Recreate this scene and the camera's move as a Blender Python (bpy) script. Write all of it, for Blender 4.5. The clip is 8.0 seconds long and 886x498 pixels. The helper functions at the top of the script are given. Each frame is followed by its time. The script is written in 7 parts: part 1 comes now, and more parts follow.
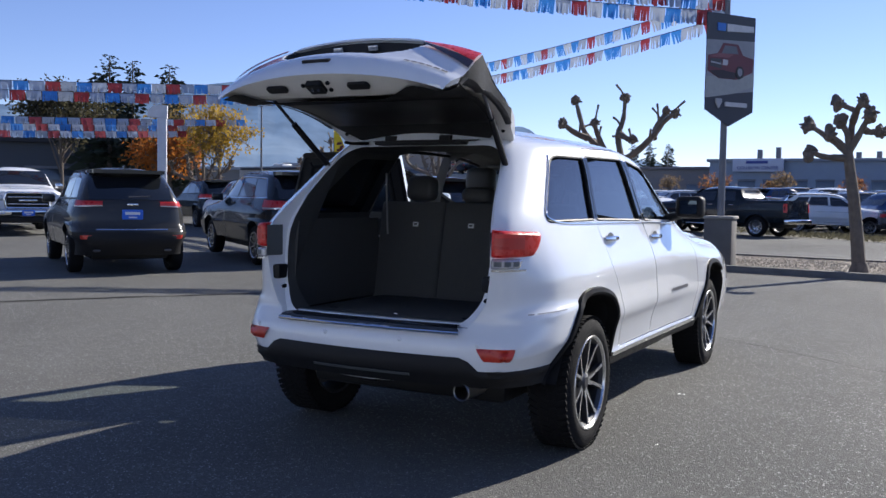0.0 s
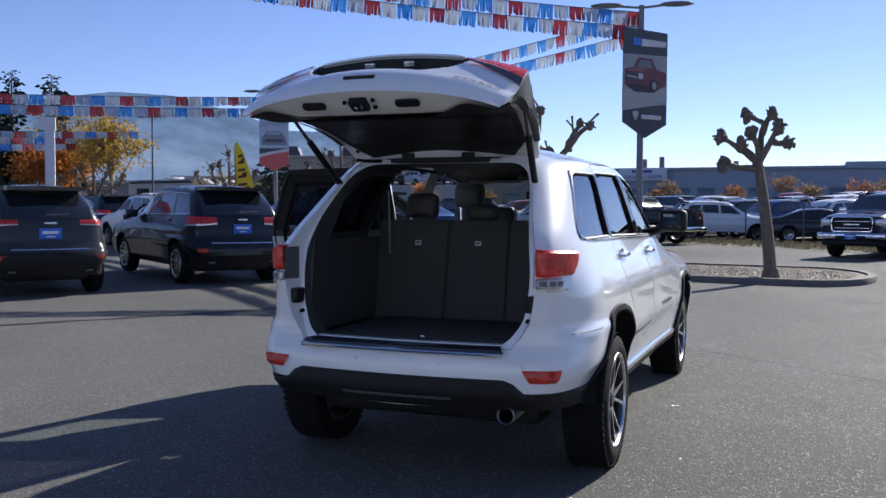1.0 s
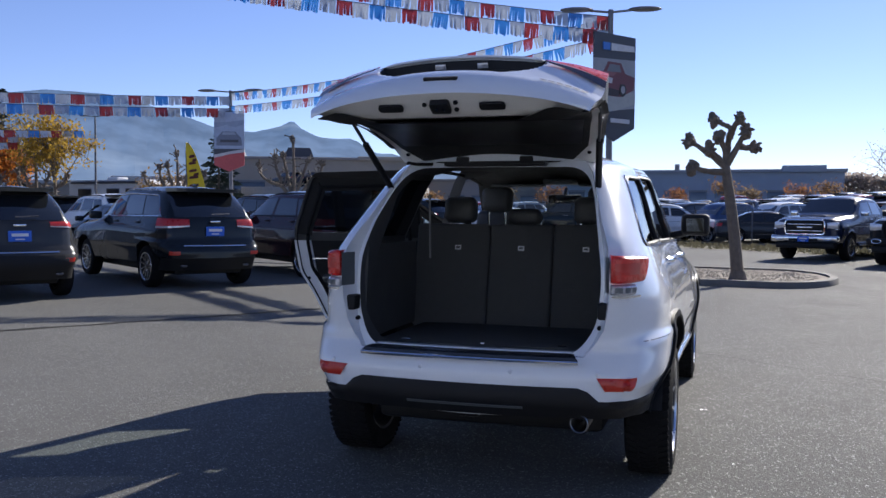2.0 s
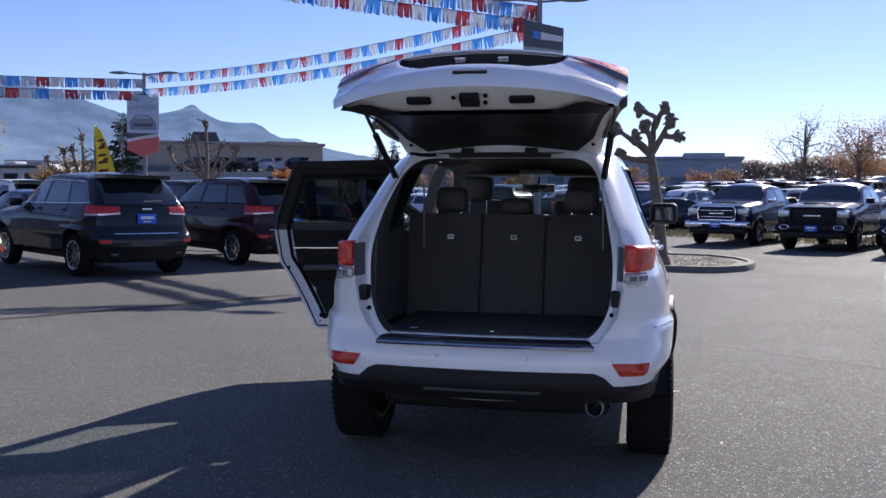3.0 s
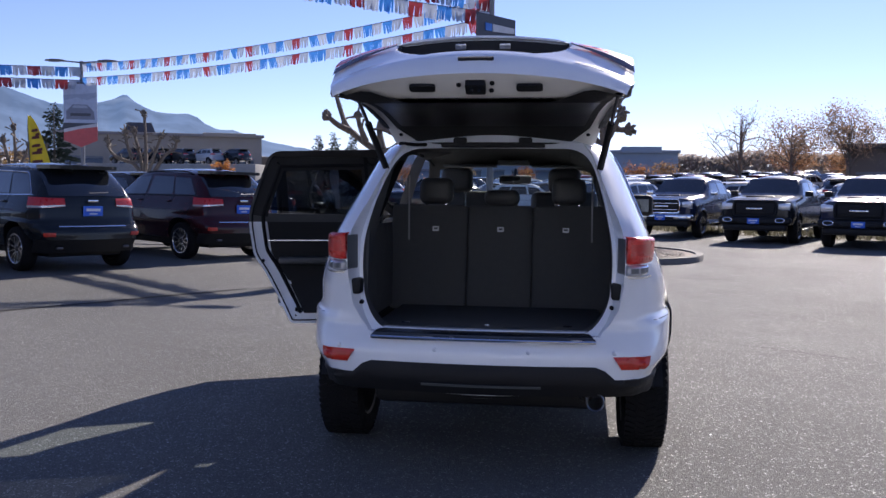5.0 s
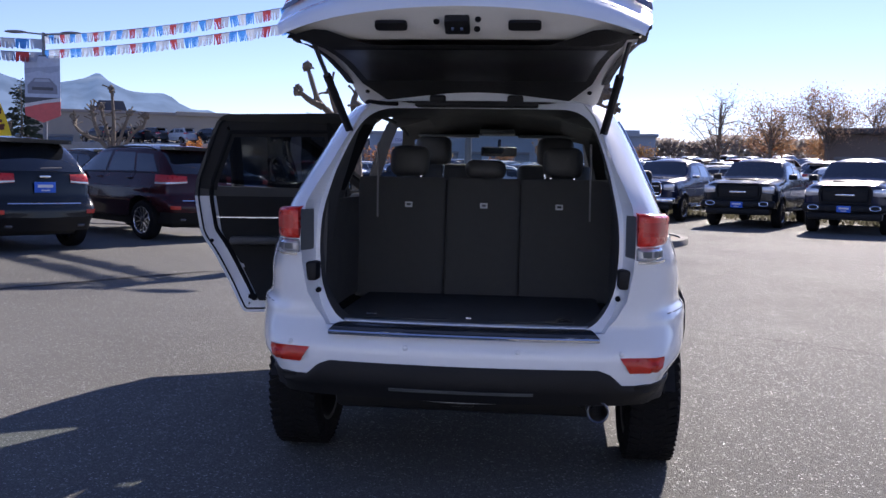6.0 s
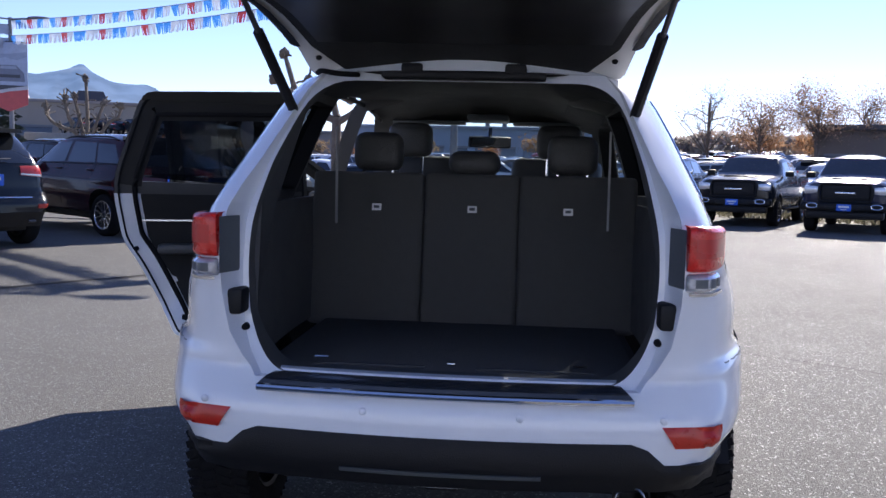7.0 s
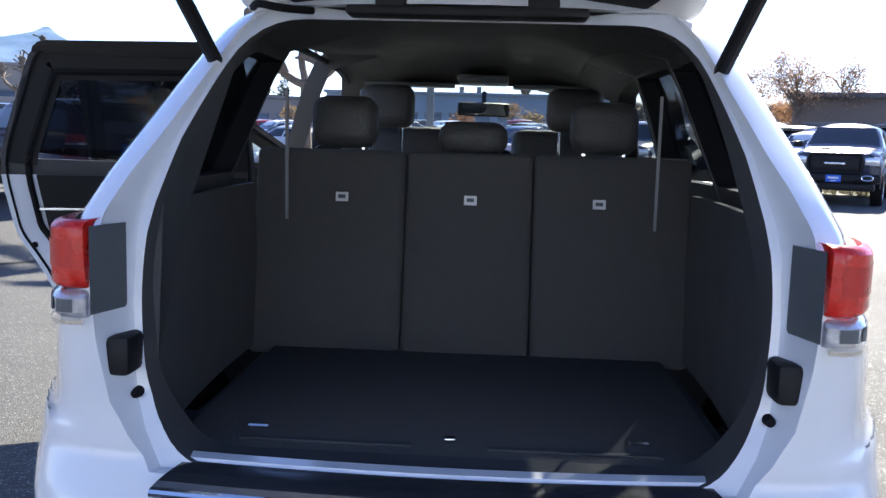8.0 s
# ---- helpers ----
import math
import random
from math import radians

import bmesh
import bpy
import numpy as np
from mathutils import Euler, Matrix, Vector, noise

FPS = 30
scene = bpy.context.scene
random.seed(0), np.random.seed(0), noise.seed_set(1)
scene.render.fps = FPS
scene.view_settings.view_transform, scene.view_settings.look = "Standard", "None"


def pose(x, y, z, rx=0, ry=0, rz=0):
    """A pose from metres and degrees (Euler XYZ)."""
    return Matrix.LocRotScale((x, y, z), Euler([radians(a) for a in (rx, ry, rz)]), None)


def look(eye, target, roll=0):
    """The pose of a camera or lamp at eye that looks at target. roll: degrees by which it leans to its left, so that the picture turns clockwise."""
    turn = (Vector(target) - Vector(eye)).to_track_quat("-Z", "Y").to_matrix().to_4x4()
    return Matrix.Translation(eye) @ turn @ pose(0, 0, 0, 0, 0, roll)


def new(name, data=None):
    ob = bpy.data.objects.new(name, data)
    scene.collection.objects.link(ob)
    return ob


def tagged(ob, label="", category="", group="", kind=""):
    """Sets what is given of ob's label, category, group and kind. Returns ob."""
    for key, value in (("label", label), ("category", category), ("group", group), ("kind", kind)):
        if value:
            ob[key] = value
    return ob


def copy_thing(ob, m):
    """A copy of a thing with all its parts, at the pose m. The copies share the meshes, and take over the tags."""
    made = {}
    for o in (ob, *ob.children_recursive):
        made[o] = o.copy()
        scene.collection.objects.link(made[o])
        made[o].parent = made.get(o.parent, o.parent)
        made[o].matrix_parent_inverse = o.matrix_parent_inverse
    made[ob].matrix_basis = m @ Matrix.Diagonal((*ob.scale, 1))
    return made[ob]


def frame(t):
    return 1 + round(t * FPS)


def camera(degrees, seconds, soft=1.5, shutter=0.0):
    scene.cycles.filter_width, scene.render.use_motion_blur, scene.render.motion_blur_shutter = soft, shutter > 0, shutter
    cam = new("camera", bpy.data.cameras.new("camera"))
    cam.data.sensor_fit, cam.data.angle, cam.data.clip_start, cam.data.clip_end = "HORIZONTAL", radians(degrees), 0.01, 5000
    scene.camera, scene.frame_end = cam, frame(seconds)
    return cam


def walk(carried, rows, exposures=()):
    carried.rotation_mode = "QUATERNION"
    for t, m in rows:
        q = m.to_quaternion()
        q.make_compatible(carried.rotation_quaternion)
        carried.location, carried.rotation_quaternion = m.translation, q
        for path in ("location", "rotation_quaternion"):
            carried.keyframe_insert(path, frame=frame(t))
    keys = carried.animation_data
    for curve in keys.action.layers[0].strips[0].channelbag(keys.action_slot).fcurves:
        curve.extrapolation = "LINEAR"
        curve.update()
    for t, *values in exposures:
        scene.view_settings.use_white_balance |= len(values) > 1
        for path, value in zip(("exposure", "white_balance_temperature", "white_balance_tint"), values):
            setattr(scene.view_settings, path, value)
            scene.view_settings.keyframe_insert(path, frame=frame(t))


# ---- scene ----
cam = camera(52.0, 8.0)
PATH = [
    (0, (2.47, -3.792, 1.362), (1.528, -2.032, 1.246), 0.9),
    (0.5, (2.116, -3.865, 1.4), (1.294, -2.046, 1.286), 0.0),
    (1, (1.776, -3.986, 1.396), (1.054, -2.123, 1.306), 0.2),
    (1.2, (1.652, -4.034, 1.403), (0.956, -2.161, 1.312), 0.3),
    (2.3, (1.006, -4.171, 1.413), (0.457, -2.25, 1.324), 0.1),
    (2.5, (0.901, -4.247, 1.422), (0.394, -2.314, 1.324), -0.1),
    (3, (0.678, -4.288, 1.43), (0.279, -2.332, 1.314), 0.4),
    (3.5, (0.517, -4.287, 1.432), (0.15, -2.325, 1.311), 0.3),
    (4, (0.421, -4.311, 1.443), (0.12, -2.338, 1.314), 0.3),
    (4.5, (0.389, -4.33, 1.443), (0.098, -2.355, 1.315), 0.4),
    (4.7, (0.385, -4.315, 1.442), (0.104, -2.339, 1.313), 0.4),
    (5.8, (0.34, -3.667, 1.323), (0.113, -1.686, 1.169), 1.0),
    (6, (0.297, -3.49, 1.351), (0.083, -1.508, 1.183), 1.0),
    (6.5, (0.25, -2.984, 1.357), (0.055, -1.002, 1.182), 1.0),
    (7, (0.22, -2.485, 1.352), (0.039, -0.501, 1.172), 1.4),
    (7.5, (0.146, -2.011, 1.353), (-0.004, -0.027, 1.141), 1.4),
    (8, (0.087, -1.552, 1.38), (-0.033, 0.428, 1.129), 1.6),
]
EXPOSURES = [(0.0, 0.80, 6500, 10), (0.5, 0.77, 6500, 10), (1.0, 0.70, 6450, 10), (1.7, 0.72, 6500, 11), (2.5, 0.80, 6450, 12), (3.0, 0.80, 6450, 15), (4.5, 0.86, 6550, 17), (5.8, 1.02, 6600, 18), (6.5, 1.17, 6600, 18), (7.0, 1.27, 6500, 15), (7.5, 1.5, 6600, 10), (8.0, 2.0, 6700, 8)]
walk(cam, [(t, look(eye, target, roll)) for t, eye, target, roll in PATH], EXPOSURES)

# ---- light ----
SUN = Vector((0.58, 1.66, 1.0)).normalized()
sun = new("sun", bpy.data.lights.new("sun", "SUN"))
sun.data.energy, sun.data.angle, sun.data.color = 4.5, radians(0.55), (1.0, 0.95, 0.87)
sun.matrix_world = look(SUN * 60, (0, 0, 0))
world = bpy.data.worlds.new("sky")
scene.world = world
world.use_nodes = True
sky = world.node_tree.nodes.new("ShaderNodeTexSky")
sky.sky_type, sky.sun_disc = "NISHITA", False
sky.sun_elevation, sky.sun_rotation = math.asin(SUN.z), math.atan2(SUN.x, SUN.y)
sky.air_density, sky.dust_density, sky.ozone_density, sky.altitude = 0.8, 0.05, 3.5, 500
tone = world.node_tree.nodes.new("ShaderNodeMix")
tone.data_type, tone.blend_type = "RGBA", "MULTIPLY"
tone.inputs["Factor"].default_value = 1.0
tone.inputs["B"].default_value = (1.01, 0.93, 1.11, 1)
world.node_tree.links.new(sky.outputs[0], tone.inputs["A"])
world.node_tree.links.new(tone.outputs["Result"], world.node_tree.nodes["Background"].inputs[0])
world.node_tree.nodes["Background"].inputs[1].default_value = 0.082

# ---- materials ----
MATS = {}


def mat(name, color=(0.5, 0.5, 0.5), rough=0.6, metal=0.0, var=0.12, scale=6.0, bump=0.0, bscale=60.0, coat=0.0, spec=0.5, island=0.0, emit=0.0):
    """A procedural surface: base colour broken at two scales, roughness grain and fine relief."""
    if name in MATS:
        return MATS[name]
    m = bpy.data.materials.new(name)
    m.use_nodes = True
    nt = m.node_tree
    b = nt.nodes["Principled BSDF"]
    b.inputs["Metallic"].default_value = metal
    b.inputs["Coat Weight"].default_value = coat
    b.inputs["Coat Roughness"].default_value = 0.04
    b.inputs["Specular IOR Level"].default_value = spec
    co = nt.nodes.new("ShaderNodeTexCoord")
    n1 = nt.nodes.new("ShaderNodeTexNoise")
    n1.inputs["Scale"].default_value, n1.inputs["Detail"].default_value = scale, 6
    n2 = nt.nodes.new("ShaderNodeTexNoise")
    n2.inputs["Scale"].default_value, n2.inputs["Detail"].default_value = bscale, 3
    for n in (n1, n2):
        nt.links.new(co.outputs["Object"], n.inputs["Vector"])
    add = nt.nodes.new("ShaderNodeMath")
    add.operation = "MULTIPLY_ADD"
    nt.links.new(n2.outputs["Fac"], add.inputs[0])
    add.inputs[1].default_value = 0.5
    nt.links.new(n1.outputs["Fac"], add.inputs[2])
    ramp = nt.nodes.new("ShaderNodeMapRange")
    ramp.inputs["From Min"].default_value, ramp.inputs["From Max"].default_value = 0.4, 1.1
    ramp.inputs["To Min"].default_value, ramp.inputs["To Max"].default_value = 1 - var, 1 + var
    nt.links.new(add.outputs[0], ramp.inputs["Value"])
    mul = nt.nodes.new("ShaderNodeVectorMath")
    mul.operation = "SCALE"
    mul.inputs[0].default_value = color[:3]
    if island:
        geo = nt.nodes.new("ShaderNodeNewGeometry")
        mr = nt.nodes.new("ShaderNodeMapRange")
        mr.inputs["To Min"].default_value, mr.inputs["To Max"].default_value = 1 - island, 1 + island
        nt.links.new(geo.outputs["Random Per Island"], mr.inputs["Value"])
        mm = nt.nodes.new("ShaderNodeMath")
        mm.operation = "MULTIPLY"
        nt.links.new(mr.outputs[0], mm.inputs[0])
        nt.links.new(ramp.outputs[0], mm.inputs[1])
        nt.links.new(mm.outputs[0], mul.inputs["Scale"])
    else:
        nt.links.new(ramp.outputs[0], mul.inputs["Scale"])
    nt.links.new(mul.outputs[0], b.inputs["Base Color"])
    rr = nt.nodes.new("ShaderNodeMapRange")
    rr.inputs["From Min"].default_value, rr.inputs["From Max"].default_value = 0.3, 0.7
    rr.inputs["To Min"].default_value, rr.inputs["To Max"].default_value = max(0.02, rough * 0.85), min(1, rough * 1.15)
    nt.links.new(n1.outputs["Fac"], rr.inputs["Value"])
    nt.links.new(rr.outputs[0], b.inputs["Roughness"])
    if bump:
        bp = nt.nodes.new("ShaderNodeBump")
        bp.inputs["Strength"].default_value, bp.inputs["Distance"].default_value = min(1, bump), 0.01
        nt.links.new(n2.outputs["Fac"], bp.inputs["Height"])
        nt.links.new(bp.outputs[0], b.inputs["Normal"])
    if emit:
        b.inputs["Emission Color"].default_value, b.inputs["Emission Strength"].default_value = (*color[:3], 1), emit
    MATS[name] = m
    return m


def glass(name, tint, rough=0.02, gloss=0.06):
    """Thin tinted sheet glass: clear through, glossy at a glance."""
    if name in MATS:
        return MATS[name]
    m = bpy.data.materials.new(name)
    m.use_nodes = True
    nt = m.node_tree
    nt.nodes.remove(nt.nodes["Principled BSDF"])
    tr, gl, lw, pw, mr, mx = (nt.nodes.new("ShaderNode" + k) for k in ("BsdfTransparent", "BsdfGlossy", "LayerWeight", "Math", "MapRange", "MixShader"))
    tr.inputs[0].default_value = (*tint, 1)
    gl.inputs["Roughness"].default_value = rough
    lw.inputs[0].default_value = 0.5
    pw.operation = "POWER"
    pw.inputs[1].default_value = 3.5
    mr.inputs["To Min"].default_value, mr.inputs["To Max"].default_value = gloss, 0.95
    nt.links.new(lw.outputs["Facing"], pw.inputs[0])
    nt.links.new(pw.outputs[0], mr.inputs["Value"])
    nt.links.new(mr.outputs[0], mx.inputs[0])
    nt.links.new(tr.outputs[0], mx.inputs[1])
    nt.links.new(gl.outputs[0], mx.inputs[2])
    nt.links.new(mx.outputs[0], nt.nodes["Material Output"].inputs[0])
    MATS[name] = m
    return m


def asphalt_material():
    m = bpy.data.materials.new("asphalt")
    m.use_nodes = True
    nt = m.node_tree
    b = nt.nodes["Principled BSDF"]
    co = nt.nodes.new("ShaderNodeTexCoord")

    def noisy(scale, detail=5.0, rough=0.55, dist=0.0):
        n = nt.nodes.new("ShaderNodeTexNoise")
        n.inputs["Scale"].default_value, n.inputs["Detail"].default_value = scale, detail
        n.inputs["Roughness"].default_value, n.inputs["Distortion"].default_value = rough, dist
        nt.links.new(co.outputs["Object"], n.inputs["Vector"])
        return n.outputs["Fac"]

    def ranged(src, a, c, lo, hi):
        r = nt.nodes.new("ShaderNodeMapRange")
        r.inputs["From Min"].default_value, r.inputs["From Max"].default_value = a, c
        r.inputs["To Min"].default_value, r.inputs["To Max"].default_value = lo, hi
        nt.links.new(src, r.inputs["Value"])
        return r.outputs[0]

    def times(p, q):
        k = nt.nodes.new("ShaderNodeMath")
        k.operation = "MULTIPLY"
        nt.links.new(p, k.inputs[0])
        nt.links.new(q, k.inputs[1])
        return k.outputs[0]

    def stones(scale):
        v = nt.nodes.new("ShaderNodeTexVoronoi")
        v.inputs["Scale"].default_value = scale
        nt.links.new(co.outputs["Object"], v.inputs["Vector"])
        sp = nt.nodes.new("ShaderNodeSeparateColor")
        nt.links.new(v.outputs["Color"], sp.inputs[0])
        return v, sp.outputs[0]

    vor, cell = stones(125)
    _, cell2 = stones(38)
    broad = ranged(noisy(0.22, 4, 0.6, 0.3), 0.3, 0.7, 0.80, 1.2)
    mid = ranged(noisy(1.3, 6, 0.65), 0.3, 0.7, 0.94, 1.06)
    fine = ranged(noisy(130, 3), 0.3, 0.7, 0.87, 1.13)
    stone = ranged(cell, 0.70, 1.0, 0.90, 1.5)
    stone2 = ranged(cell2, 0.90, 1.0, 0.98, 1.25)
    edge = ranged(vor.outputs["Distance"], 0.25, 0.6, 1.08, 0.72)
    tone = times(times(times(broad, mid), times(fine, stone)), times(stone2, edge))
    sc = nt.nodes.new("ShaderNodeVectorMath")
    sc.operation = "SCALE"
    sc.inputs[0].default_value = ASPHALT
    nt.links.new(tone, sc.inputs["Scale"])
    nt.links.new(sc.outputs[0], b.inputs["Base Color"])
    nt.links.new(ranged(cell, 0.945, 0.97, 0.90, 0.28), b.inputs["Roughness"])
    nt.links.new(ranged(cell, 0.945, 0.97, 0.2, 0.55), b.inputs["Specular IOR Level"])
    bp = nt.nodes.new("ShaderNodeBump")
    bp.inputs["Strength"].default_value, bp.inputs["Distance"].default_value = 0.6, 0.006
    hh = nt.nodes.new("ShaderNodeMath")
    hh.operation = "ADD"
    nt.links.new(noisy(190, 3), hh.inputs[0])
    nt.links.new(vor.outputs["Distance"], hh.inputs[1])
    nt.links.new(hh.outputs[0], bp.inputs["Height"])
    nt.links.new(bp.outputs[0], b.inputs["Normal"])
    return m


ASPHALT = (0.151, 0.150, 0.141)
WHITE = mat("white_paint", (0.76, 0.78, 0.81), 0.22, var=0.015, scale=1.5, coat=1.0)
CREAM = mat("white_primer_paint", (0.72, 0.70, 0.66), 0.4, var=0.04, scale=5)
BLACKP = mat("black_plastic", (0.012, 0.012, 0.013), 0.55, var=0.2, scale=14, bump=0.15, bscale=250, spec=0.25)
GLOSSBLACK = mat("gloss_black", (0.008, 0.008, 0.009), 0.07, var=0.05, scale=8)
TRIM = mat("dark_interior_trim", (0.065, 0.065, 0.064), 0.75, var=0.25, scale=9, bump=0.2, bscale=220)
CARPET = mat("black_carpet", (0.10, 0.099, 0.095), 0.95, var=0.14, scale=30, bump=0.8, bscale=420)
LEATHER = mat("black_leather", (0.06, 0.06, 0.058), 0.5, var=0.25, scale=10, bump=0.3, bscale=160)
RUBBER = mat("tyre_rubber", (0.012, 0.012, 0.013), 0.85, spec=0.12, var=0.3, scale=18, bump=0.4, bscale=120)
CHROME = mat("chrome", (0.75, 0.76, 0.78), 0.09, metal=1.0, var=0.03)
ALLOY = mat("machined_alloy", (0.62, 0.63, 0.65), 0.25, metal=1.0, var=0.06)
DARKALLOY = mat("dark_grey_alloy", (0.035, 0.035, 0.04), 0.4, metal=0.4, var=0.1)
REDLENS = mat("red_lens", (0.62, 0.018, 0.011), 0.28, var=0.15, scale=30, bump=0.12, bscale=120, coat=0.3)
LAMPRED = mat("deep_red_lens", (0.52, 0.010, 0.007), 0.3, var=0.15, scale=20, coat=0.3)
REFLECT = mat("red_reflector", (0.5, 0.022, 0.01), 0.3, var=0.12, scale=40, coat=0.2)
CLEARLENS = mat("clear_lens", (0.62, 0.63, 0.66), 0.14, metal=0.5, var=0.25, scale=60, coat=1.0)
GREYPLASTIC = mat("grey_plastic", (0.09, 0.1, 0.105), 0.5, var=0.12)
PRIVACY = glass("privacy_glass", (0.07, 0.078, 0.085), 0.02, 0.10)
CLEAR = glass("clear_glass", (0.72, 0.8, 0.78))
DARKGLASS = mat("dark_window_glass", (0.012, 0.014, 0.017), 0.04, var=0.1, coat=1.0)
STEEL = mat("dark_steel", (0.12, 0.12, 0.13), 0.45, metal=0.8, var=0.15)
GREYPOLE = mat("grey_painted_steel", (0.16, 0.165, 0.18), 0.5, var=0.15, scale=3)
BLUEPLATE = mat("blue_plate", (0.02, 0.13, 0.62), 0.35, var=0.05)
BARS = mat("white_lettering", (0.75, 0.76, 0.78), 0.4, var=0.03)
CONCRETE = mat("concrete", (0.3, 0.29, 0.27), 0.85, var=0.22, scale=4, bump=0.4, bscale=80)
KERB = mat("kerb_concrete", (0.14, 0.132, 0.122), 0.85, var=0.3, scale=3, bump=0.5, bscale=60)
BARK = mat("grey_bark", (0.155, 0.125, 0.098), 0.9, var=0.4, scale=9, bump=0.8, bscale=45)
SMOKED = mat("smoked_lens", (0.05, 0.03, 0.035), 0.12, var=0.2, scale=30, coat=0.6)
INNERGLASS = mat("dark_inner_glass", (0.018, 0.016, 0.015), 0.35, var=0.1, spec=0.25)
PAPER = mat("white_label", (0.8, 0.8, 0.78), 0.6, var=0.03)


# ---- making parts ----
def part(name, bm, material, parent=None, label="", smooth=35):
    """Link a bmesh, or a finished mesh, as one object under its thing or part."""
    if isinstance(bm, bpy.types.Mesh):
        me = bm
    else:
        me = bpy.data.meshes.new(name)
        bmesh.ops.recalc_face_normals(bm, faces=bm.faces)
        bm.to_mesh(me)
        bm.free()
    for i, k in enumerate(material if isinstance(material, (list, tuple)) else [material]):
        if i < len(me.materials):
            me.materials[i] = k
        else:
            me.materials.append(k)
    if smooth:
        me.shade_smooth()
        me.set_sharp_from_angle(angle=radians(smooth))
    ob = new(name, me)
    if parent:
        ob.parent = parent
    if label:
        ob["label"] = label
    return ob


def thing(name, label, category, m=None, group="", kind=""):
    ob = new(name)
    ob.empty_display_size = 0.1
    if m is not None:
        ob.matrix_basis = m
    return tagged(ob, label, category, group, kind)


def add_box(bm, x0, x1, y0, y1, z0, z1, bevel=0.0, m=None, seg=2):
    r = bmesh.ops.create_cube(bm, size=1)
    vs = r["verts"]
    bmesh.ops.scale(bm, vec=(x1 - x0, y1 - y0, z1 - z0), verts=vs)
    bmesh.ops.translate(bm, vec=((x0 + x1) / 2, (y0 + y1) / 2, (z0 + z1) / 2), verts=vs)
    if bevel:
        es = list({e for v in vs for e in v.link_edges})
        out = bmesh.ops.bevel(bm, geom=es, offset=bevel, segments=seg, affect="EDGES", profile=0.5)
        vs = list({v for f in out["faces"] for v in f.verts} | {v for v in vs if v.is_valid})
    if m is not None:
        bmesh.ops.transform(bm, matrix=m, verts=vs)
    return vs


def box(x0, x1, y0, y1, z0, z1, bevel=0.0, m=None, seg=2):
    bm = bmesh.new()
    add_box(bm, x0, x1, y0, y1, z0, z1, bevel, m, seg)
    return bm


def add_tube(bm, pts, radii, n=8, cap=True):
    """A tapered tube along points."""
    pts = [Vector(p) for p in pts]
    if not hasattr(radii, "__len__"):
        radii = [radii] * len(pts)
    radii = [float(q) for q in radii]
    rings, up = [], Vector((0.31, 0.17, 0.93))
    for i, p in enumerate(pts):
        d = (pts[min(i + 1, len(pts) - 1)] - pts[max(i - 1, 0)]).normalized()
        a = d.cross(up)
        if a.length < 0.05:
            a = d.cross(Vector((1, 0, 0)))
        a.normalize()
        c = d.cross(a)
        rings.append([bm.verts.new(p + radii[i] * (math.cos(2 * math.pi * k / n) * a + math.sin(2 * math.pi * k / n) * c)) for k in range(n)])
    for r, q in zip(rings, rings[1:]):
        for k in range(n):
            bm.faces.new((r[k], r[(k + 1) % n], q[(k + 1) % n], q[k]))
    if cap:
        bm.faces.new(rings[0][::-1])
        bm.faces.new(rings[-1])


def tube(pts, radii, n=8):
    bm = bmesh.new()
    add_tube(bm, pts, radii, n)
    return bm


def lathe(profile, n=32, axis="x"):
    """Turn (radius, along) pairs about an axis; a closed profile."""
    bm = bmesh.new()
    rings = []
    for k in range(n):
        a = 2 * math.pi * k / n
        ring = []
        for r, t in profile:
            c, s = r * math.cos(a), r * math.sin(a)
            ring.append(bm.verts.new((t, c, s) if axis == "x" else (c, s, t)))
        rings.append(ring)
    m = len(profile)
    for k in range(n):
        p, q = rings[k], rings[(k + 1) % n]
        for j in range(m - 1):
            bm.faces.new((p[j], p[j + 1], q[j + 1], q[j]))
    bmesh.ops.remove_doubles(bm, verts=bm.verts, dist=1e-5)
    return bm


def grid_mesh(rows, thick=0.0, toward=None):
    """A sheet through rows of points; with thick, a closed slab grown along toward."""
    bm = bmesh.new()
    v = [[bm.verts.new(p) for p in r] for r in rows]
    for i in range(len(v) - 1):
        for j in range(len(v[0]) - 1):
            bm.faces.new((v[i][j], v[i][j + 1], v[i + 1][j + 1], v[i + 1][j]))
    if thick:
        t = Vector(toward) * thick
        w = [[bm.verts.new(Vector(p) + t) for p in r] for r in rows]
        for i in range(len(v) - 1):
            for j in range(len(v[0]) - 1):
                bm.faces.new((w[i][j], w[i + 1][j], w[i + 1][j + 1], w[i][j + 1]))
        nr, nc = len(v), len(v[0])
        loop = [(0, j) for j in range(nc)] + [(i, nc - 1) for i in range(1, nr)] + [(nr - 1, j) for j in range(nc - 2, -1, -1)] + [(i, 0) for i in range(nr - 2, 0, -1)]
        for (a, c), (d, e) in zip(loop, loop[1:] + loop[:1]):
            bm.faces.new((v[a][c], w[a][c], w[d][e], v[d][e]))
    return bm


def fillet(pts, r, n=4):
    """Round the corners of a closed 2D polygon."""
    out = []
    P = [Vector(p) for p in pts]
    for i, p in enumerate(P):
        rr = r[i] if hasattr(r, "__len__") else r
        a, c = P[i - 1] - p, P[(i + 1) % len(P)] - p
        k = min(rr, 0.48 * a.length, 0.48 * c.length)
        a, c = p + a.normalized() * k, p + c.normalized() * k
        for j in range(n + 1):
            t = j / n
            out.append(tuple((1 - t) ** 2 * a + 2 * t * (1 - t) * p + t * t * c))
    return out


